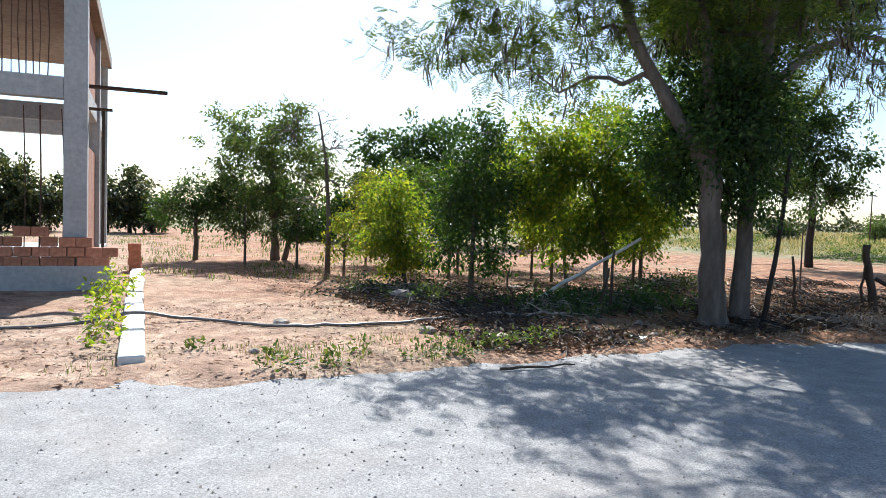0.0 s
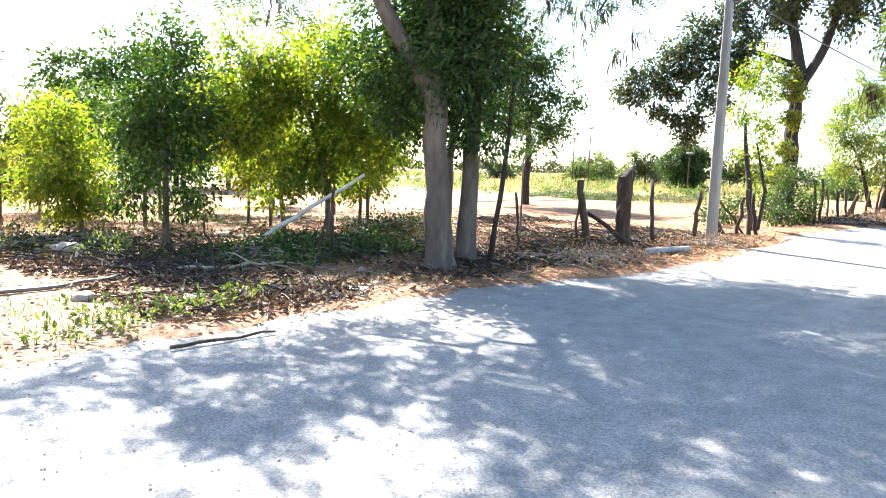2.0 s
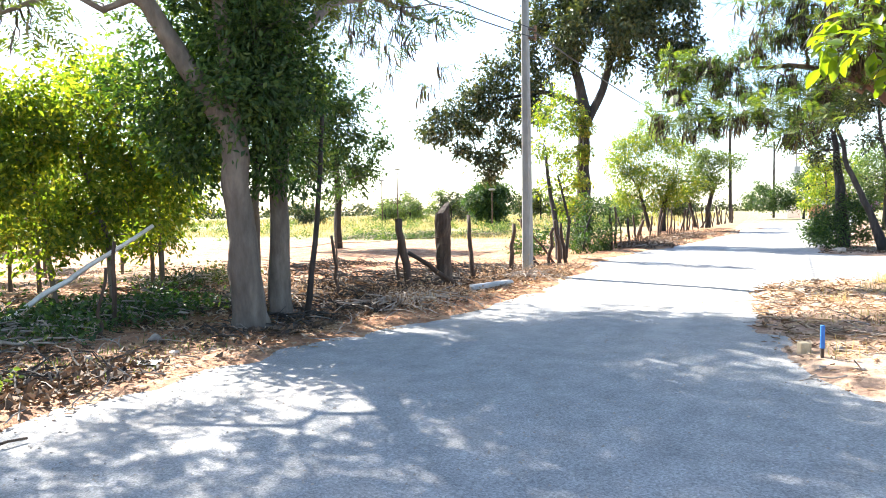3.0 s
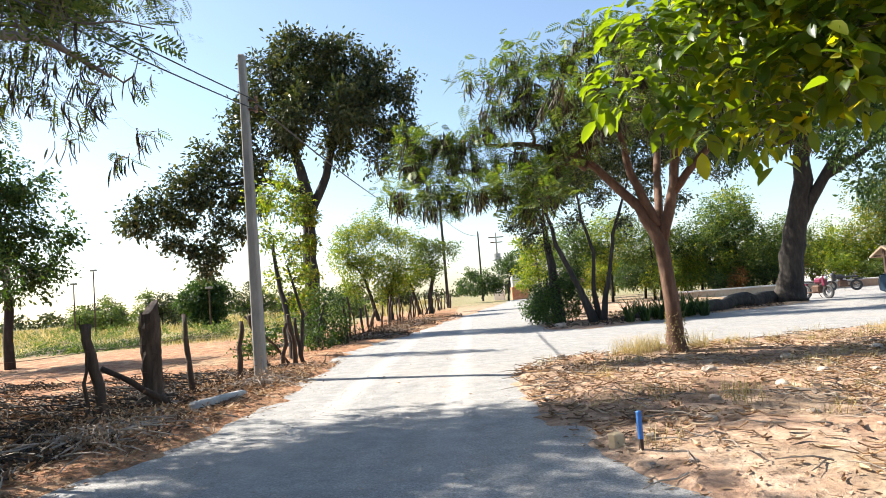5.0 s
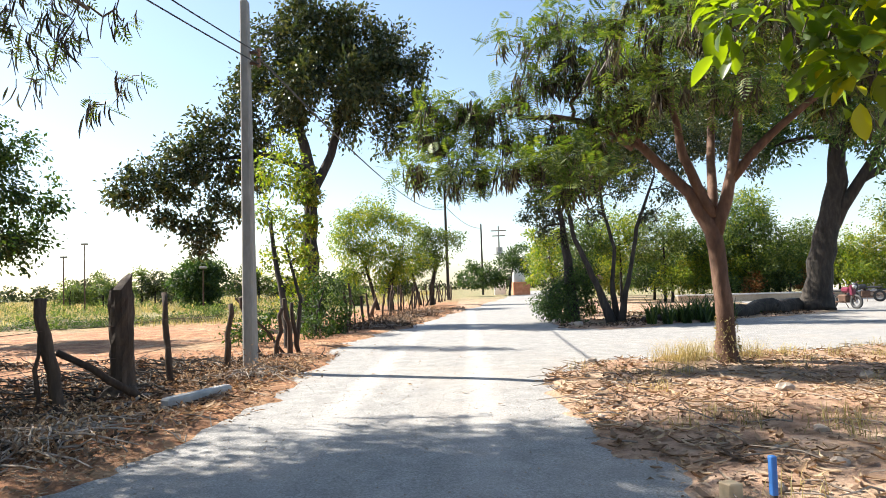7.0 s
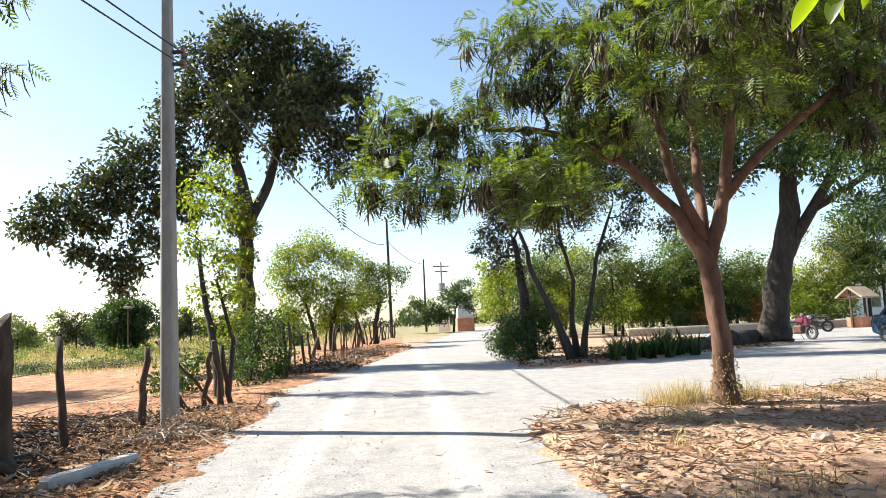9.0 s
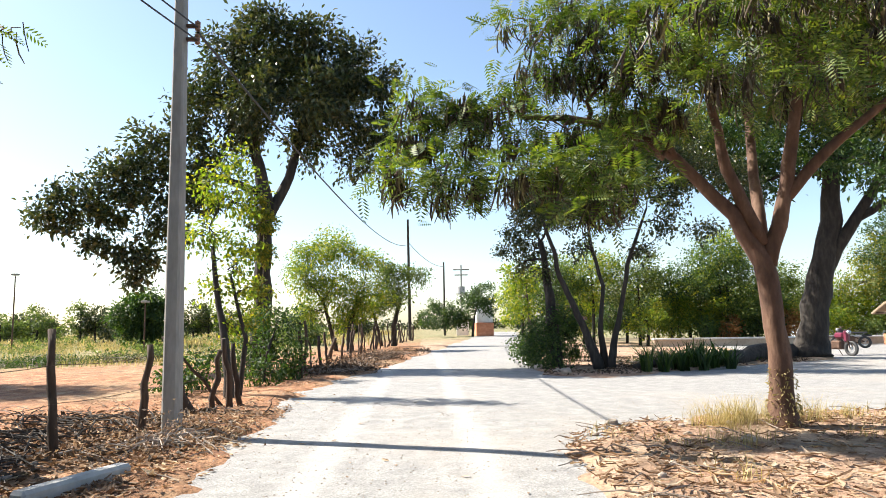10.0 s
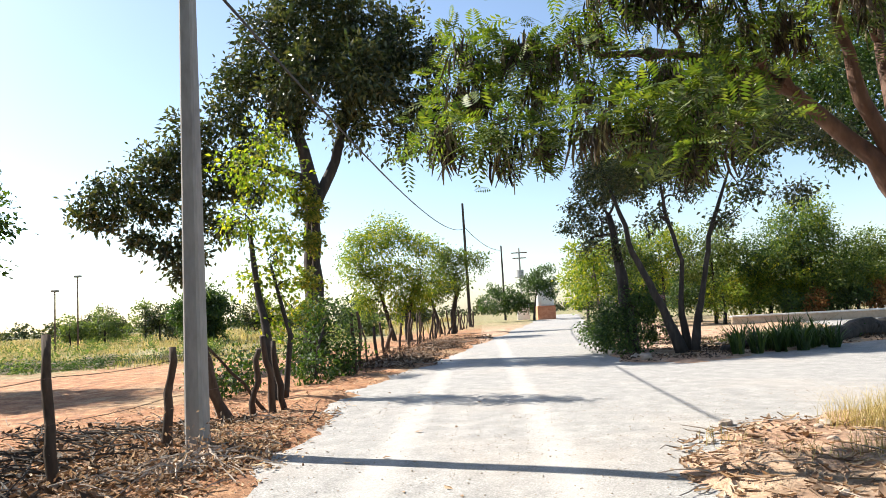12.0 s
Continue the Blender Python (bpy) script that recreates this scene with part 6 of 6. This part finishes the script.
part("upper_slab", boxes((-7.6, -0.25, 5.95, -0.43, 9.0, 6.3), (-0.42, 0.4, 5.95, 0.1, 9.0, 6.3), bevel=0.015), rough_mat("shuttering", (0.16, 0.11, 0.08), (0.26, 0.19, 0.14), (0.36, 0.28, 0.21), 9, 1, 0.9, 0.01), house)
part("side_infill", boxes((-0.34, 0.37, 4.21, -0.1, 4.39, 5.94), bevel=0.005), BRICK, house)
part("side_infill", boxes((-0.34, 0.9, 0.52, -0.1, 4.39, 3.0), bevel=0.005), BRICK, house)
part("scaffold_plank", boxes((-0.2, 1.2, 4.22, 1.5, 1.45, 4.27)), OLD_WOOD, house)
part("scaffold_plank", boxes((-0.3, 0.6, 3.68, 0.42, 0.8, 3.72)), OLD_WOOD, house)
rebar = []
for x0, x1, n, z0, z1 in ((-2.5, -0.7, 15, 4.2, 5.95), (-7.0, -2.6, 30, 4.2, 5.95)):
    for x in np.linspace(x0, x1, n):
        rebar.append((x + rng.normal(0, 0.02), 0.18 + rng.normal(0, 0.05), z0, z1))
for x in (-2.2, -2.12, -2.0, -1.92, -1.3, -1.0, -0.6, -3.0, -3.2, -4.4):
    rebar.append((x, 0.5 + rng.uniform(0, 1.5), 0.5, 3.78))
for x, y, z0, z1 in rebar:
    t = Tubes()
    thick = rng.choice([0.009, 0.012, 0.018])
    t.add([(x, y, z0), (x + rng.normal(0, 0.02), y, (z0 + z1) / 2), (x + rng.normal(0, 0.015), y, z1)], thick, 6, cap=False)
    v, f = t.arrays()
    ob = new("rebar", fast_mesh("rebar", v, f, STEEL))
    ob.parent = house
t = Tubes()
t.add([(0.25, 0.75, 0.0), (0.25, 0.75, 3.7)], 0.03, 8)
v, f = t.arrays()
ob = new("scaffold_pole", fast_mesh("scaffold_pole", v, f, OLD_WOOD))
ob.parent = house

# the whitewashed kerb, block by block
kerb = thing("kerb", house_place(0, 0), "low whitewashed kerb of separate blocks along the plot", "kerb", kind="structure", rz=HR)
bm = boxes((-0.14, 0, -0.1, 0.14, 0.86, 0.13), bevel=0.018)
block = bpy.data.meshes.new("kerb_block")
bm.to_mesh(block)
bm.free()
block.materials.append(WHITEWASH)
for i in range(13):
    ob = new("kerb_block", block)
    ob.parent = kerb
    ob.matrix_local = pose(rng.normal(0, 0.008), i * 0.875, rng.normal(0, 0.008), rng.normal(0, 0.6), rng.normal(0, 0.8), rng.normal(0, 0.5))

# loose clay bricks standing in a ragged wall on the plinth
wall = thing("brick_wall", house_place(-0.9, 7.3, 0.52), "ragged low wall of red hollow clay bricks", "brick wall", rz=HR)
bm = boxes((0, 0, 0, 0.29, 0.14, 0.185), bevel=0.01)
brick = bpy.data.meshes.new("brick")
bm.to_mesh(brick)
bm.free()
brick.materials.append(BRICK)
for row in range(5):
    for i in range(24):
        x = 0.13 - i * 0.305 + 0.15 * (row % 2)
        top = 2.2 + 0.5 * math.sin(i * 1.7) + (0.9 if i > 2 else 0)
        if row > top or (row == 2 and i in (0, 4, 9)):
            continue
        ob = new("brick", brick)
        ob.parent = wall
        ob.matrix_local = pose(x + rng.normal(0, 0.006), -0.17 + rng.normal(0, 0.008), row * 0.195 - 0.018, 0, 0, rng.normal(0, 1.2))
pile = thing("brick_stack", house_place(0.0, 11.5), "small stack of red clay bricks at the kerb end", "bricks", rz=HR)
for row in range(4):
    for i in range(2):
        ob = new("brick", brick)
        ob.parent = pile
        ob.matrix_local = pose(-0.2 + rng.normal(0, 0.02), i * 0.17, gz(1.8, 18.8) - 0.02 + row * 0.187, 0, 0, rng.normal(0, 4))


# ---- far end of the road ----
GX, GY = 94.5, -4.6
e = thing("gate_house", base_at(GX, GY), "white block with a red brick base at the road end", "gatehouse")
part("brick_base", boxes((-1.5, -1.0, -0.3, 1.5, 1.1, 1.6), bevel=0.04), BRICK, e, "red brick")
part("white_wall", boxes((-1.2, -0.9, 1.6, 1.2, 1.0, 3.9), bevel=0.04), PAINT_WHITE, e)
part("cap", boxes((-1.4, -1.1, 3.9, 1.4, 1.2, 4.15), bevel=0.04), PAINT_WHITE, e)
e = thing("gate_wall", base_at(97, -3.0), "pale plastered wall beside the gatehouse", "wall")
part("wall", boxes((-0.15, 0.2, -0.3, 0.15, 1.7, 2.0), bevel=0.03), PAINT_WHITE, e)

# ---- beyond the side road ----
low = thing("low_wall", base_at(49.0, -11.5), "low pale garden wall beyond the side road", "wall", rz=-88)
part("wall", boxes((-1, -0.15, -0.3, 34, 0.15, 0.36), bevel=0.03), rough_mat("ochre_render", (0.38, 0.27, 0.18), (0.5, 0.38, 0.27), (0.6, 0.48, 0.36), 5, 0.6, 0.9, 0.004), low)
part("coping", boxes((-1.05, -0.2, 0.36, 34.05, 0.2, 0.45), bevel=0.02), WHITEWASH, low)
home = thing("pale_house", base_at(60.0, -33.5), "long pale house with a teal wall and flat roof", "house", rz=-64)
part("wall", boxes((-6, 0, -0.3, 9, 6, 3.0)), PAINT_WHITE, home)
part("roof", boxes((-6.4, -0.5, 3.0, 9.4, 6.4, 3.3), bevel=0.03), CONCRETE, home)
for x in (-4.0, -0.5, 3.0, 6.5):
    win = part("window", boxes((x, -0.05, 1.0, x + 1.3, -0.004, 2.2)), plain("window_frame_teal", (0.10, 0.25, 0.24), 0.5), home)
    part("pane", boxes((x + 0.08, -0.07, 1.08, x + 1.22, -0.054, 2.12)), plain("dark_glass", (0.03, 0.04, 0.045), 0.1), win)
THATCH = rough_mat("thatch", (0.22, 0.15, 0.09), (0.36, 0.27, 0.18), (0.5, 0.4, 0.28), 20, 2, 0.95, 0.04)
hut = thing("well_shelter", base_at(47.6, -23.9), "small roofed well with a pale thatched gable on timber posts", "shelter", rz=-62)
bm = bmesh.new()
for side in (-1, 1):
    box(bm, -0.95, -0.03, -0.06, 0.95, 1.0, 0.06, bevel=0.02, m=pose(0, 0, 2.35, -38 if side > 0 else 38) @ Matrix.Scale(side, 4, (0, 1, 0)))
bmesh.ops.recalc_face_normals(bm, faces=bm.faces)
part("roof", bm, THATCH, hut)
for x in (-0.75, 0.75):
    part("post", boxes((x - 0.06, -0.06, -0.1, x + 0.06, 0.06, 2.3), bevel=0.012), OLD_WOOD, hut)
    part("tie_beam", boxes((x - 0.05, -0.7, 1.74, x + 0.05, 0.7, 1.84), bevel=0.01), OLD_WOOD, hut)
bm = bmesh.new()
inner, outer = [], []
for k in range(20):
    a = 2 * math.pi * k / 20
    inner.append([bm.verts.new((0.5 * math.cos(a), 0.5 * math.sin(a), z)) for z in (-0.1, 0.6)])
    outer.append([bm.verts.new((0.66 * math.cos(a), 0.66 * math.sin(a), z)) for z in (-0.1, 0.6)])
for k in range(20):
    n = (k + 1) % 20
    bm.faces.new((outer[k][0], outer[n][0], outer[n][1], outer[k][1]))
    bm.faces.new((inner[n][0], inner[k][0], inner[k][1], inner[n][1]))
    bm.faces.new((outer[k][1], outer[n][1], inner[n][1], inner[k][1]))
part("well_ring", bm, BRICK, hut, "round red brick well wall")
for x, y, h in ((57.3, 30.8, 5.2), (56.6, 32.0, 4.2), (51.5, 19.6, 3.0)):
    e = thing("field_lamp", base_at(x, y), "slim post with a small lamp head in the field", "lamp post", "field lamps")
    bm = bmesh.new()
    bmesh.ops.create_cone(bm, cap_ends=True, segments=8, radius1=0.06, radius2=0.04, depth=h + 0.2, matrix=Matrix.Translation((0, 0, h / 2 - 0.1)))
    part("post", bm, STEEL, e)
    part("lamp_head", boxes((-0.16, -0.22, h, 0.16, 0.22, h + 0.14), bevel=0.03), POLE_CONCRETE, e)


# ---- parked vehicles ----
def wheel(parent, x, y, r, w, hub, name="wheel"):
    bm = bmesh.new()
    prof = [(r * 0.62, -w / 2), (r * 0.94, -w / 2), (r, -w * 0.3), (r, w * 0.3), (r * 0.94, w / 2), (r * 0.62, w / 2)]
    n = 28
    rows = [[bm.verts.new((x + pr * math.cos(2 * math.pi * i / n), y + pz, r + pr * math.sin(2 * math.pi * i / n))) for i in range(n)] for pr, pz in prof]
    for a, b in zip(rows, rows[1:] + rows[:1]):
        for i in range(n):
            bm.faces.new((a[i], a[(i + 1) % n], b[(i + 1) % n], b[i]))
    tyre = part(name, bm, RUBBER, parent, smooth=True)
    bm = bmesh.new()
    if hub == "disc":
        bmesh.ops.create_cone(bm, cap_ends=True, segments=20, radius1=r * 0.61, radius2=r * 0.61, depth=w * 0.7, matrix=pose(x, y, r, 90))
    else:
        for i in range(14):
            box(bm, 0.02, -0.004, -0.004, r * 0.63, 0.004, 0.004, m=pose(x, y, r, 0, i * 360 / 14))
        bmesh.ops.create_cone(bm, cap_ends=True, segments=12, radius1=0.045, radius2=0.045, depth=w * 1.4, matrix=pose(x, y, r, 90))
    part("rim", bm, plain("rim_metal", (0.45, 0.45, 0.46), 0.35, 0.8), tyre)


CAR_PAINT = plain("blue_grey_paint", (0.045, 0.085, 0.14), 0.2, 0.4)
GLASS = plain("tinted_glass", (0.02, 0.025, 0.03), 0.05)
car = thing("car", (31.0, -15.6, gz(31.0, -15.6)), "dark blue-grey hatchback car parked on the gravel", "car", rz=190)
bm = bmesh.new()
prof = [(-1.95, 0.35), (-1.98, 0.75), (-1.85, 0.98), (-1.0, 1.02), (0.9, 1.0), (1.75, 0.86), (1.98, 0.66), (1.98, 0.35), (1.5, 0.22), (-1.5, 0.22)]
rows = [[bm.verts.new((x * s, y, 0.22 + (z - 0.22) * (0.98 if abs(y) > 0.8 else 1.0))) for x, z in prof] for y, s in ((-0.84, 0.97), (-0.74, 1.0), (0.74, 1.0), (0.84, 0.97))]
for a, b in zip(rows, rows[1:]):
    for i in range(len(prof)):
        bm.faces.new((a[i], a[(i + 1) % len(prof)], b[(i + 1) % len(prof)], b[i]))
bm.faces.new(rows[0])
bm.faces.new(rows[-1][::-1])
bmesh.ops.recalc_face_normals(bm, faces=bm.faces)
bmesh.ops.bevel(bm, geom=list(bm.edges), offset=0.09, segments=3, profile=0.6, affect="EDGES")
body = part("body", bm, CAR_PAINT, car, smooth=True)
bm = bmesh.new()
cab = [(-1.55, 1.0, 0.74), (-1.2, 1.46, 0.58), (0.1, 1.48, 0.58), (0.95, 1.0, 0.72)]
l_ = [bm.verts.new((x, -w, z)) for x, z, w in cab]
r_ = [bm.verts.new((x, w, z)) for x, z, w in cab]
for i in range(3):
    bm.faces.new((l_[i], l_[i + 1], r_[i + 1], r_[i]))
bm.faces.new(l_[::-1])
bm.faces.new(r_)
bmesh.ops.recalc_face_normals(bm, faces=bm.faces)
bmesh.ops.bevel(bm, geom=list(bm.edges), offset=0.06, segments=3, affect="EDGES")
part("cabin_glass", bm, GLASS, car, smooth=True)
part("roof", boxes((-1.22, -0.57, 1.465, 0.12, 0.57, 1.50), bevel=0.015), CAR_PAINT, car)
for s in (-1, 1):
    for x0, z0, x1, z1, w0, w1 in ((0.95, 1.0, 0.1, 1.48, 0.73, 0.585), (-0.35, 1.0, -0.38, 1.47, 0.735, 0.59), (-1.55, 1.0, -1.2, 1.46, 0.745, 0.585)):
        t = Tubes()
        t.add([(x0, s * w0, z0), (x1, s * w1, z1)], 0.035, 6)
        v, f = t.arrays()
        ob = new("pillar", fast_mesh("pillar", v, f, CAR_PAINT))
        ob.parent = car
    part("headlight", boxes((1.80, s * 0.6 - 0.16, 0.62, 1.965, s * 0.6 + 0.16, 0.78), bevel=0.03), plain("lamp_glass", (0.6, 0.62, 0.65), 0.1), car)
    part("mirror", boxes((0.55, s * 0.9 - 0.09, 0.98, 0.68, s * 0.9 + 0.09, 1.12), bevel=0.03), CAR_PAINT, car)
    wheel(car, 1.28, s * 0.76, 0.31, 0.19, "disc")
    wheel(car, -1.28, s * 0.76, 0.31, 0.19, "disc")
part("grille", boxes((1.95, -0.45, 0.42, 1.995, 0.45, 0.58), bevel=0.015), RUBBER, car)
part("bumper", boxes((1.88, -0.8, 0.28, 2.02, 0.8, 0.40), bevel=0.03), CAR_PAINT, car)


def motorbike(x, y, rz, colour, label):
    e = thing("motorbike", (x, y, gz(x, y)), label, "motorbike", "motorbikes", rz=rz)
    wheel(e, 0.62, 0, 0.3, 0.08, "spokes")
    wheel(e, -0.62, 0, 0.3, 0.09, "spokes")
    paint = plain("bike_paint", colour, 0.3)
    part("tank", boxes((-0.05, -0.14, 0.68, 0.38, 0.14, 0.92), bevel=0.07), paint, e)
    part("seat", boxes((-0.75, -0.13, 0.72, 0.0, 0.13, 0.82), bevel=0.04), RUBBER, e)
    part("engine", boxes((-0.2, -0.14, 0.25, 0.25, 0.14, 0.6), bevel=0.05), STEEL, e)
    part("fairing", boxes((0.35, -0.11, 0.55, 0.55, 0.11, 1.0), bevel=0.05), paint, e)
    part("rear_mudguard", boxes((-0.95, -0.07, 0.6, -0.5, 0.07, 0.68), bevel=0.03), paint, e)
    for nm, pts, r in (("fork", [(0.62, 0.07, 0.3), (0.42, 0.07, 0.95)], 0.02), ("fork", [(0.62, -0.07, 0.3), (0.42, -0.07, 0.95)], 0.02), ("handlebar", [(0.32, -0.36, 1.08), (0.42, -0.1, 1.02), (0.42, 0.1, 1.02), (0.32, 0.36, 1.08)], 0.015),
                       ("frame", [(0.42, 0, 0.95), (0.1, 0, 0.62), (-0.3, 0, 0.5), (-0.62, 0.06, 0.3)], 0.025), ("exhaust", [(0.1, -0.15, 0.3), (-0.4, -0.16, 0.28), (-0.9, -0.16, 0.38)], 0.035),
                       ("kickstand", [(-0.05, 0.1, 0.3), (-0.02, 0.28, 0.01)], 0.014)):
        t = Tubes()
        t.add(pts, r, 7)
        v, f = t.arrays()
        ob = new(nm, fast_mesh(nm, v, f, STEEL, True))
        ob.parent = e
    bm = bmesh.new()
    bmesh.ops.create_uvsphere(bm, u_segments=12, v_segments=8, radius=0.09, matrix=Matrix.Translation((0.55, 0, 0.93)))
    part("headlamp", bm, plain("lamp_chrome", (0.5, 0.5, 0.5), 0.2, 0.7), e, smooth=True)


motorbike(36.6, -13.9, 200, (0.16, 0.02, 0.05), "dark red motorbike parked beside the shade tree")
motorbike(43.5, -18.7, 68, (0.03, 0.03, 0.035), "black motorbike parked beyond the side road")
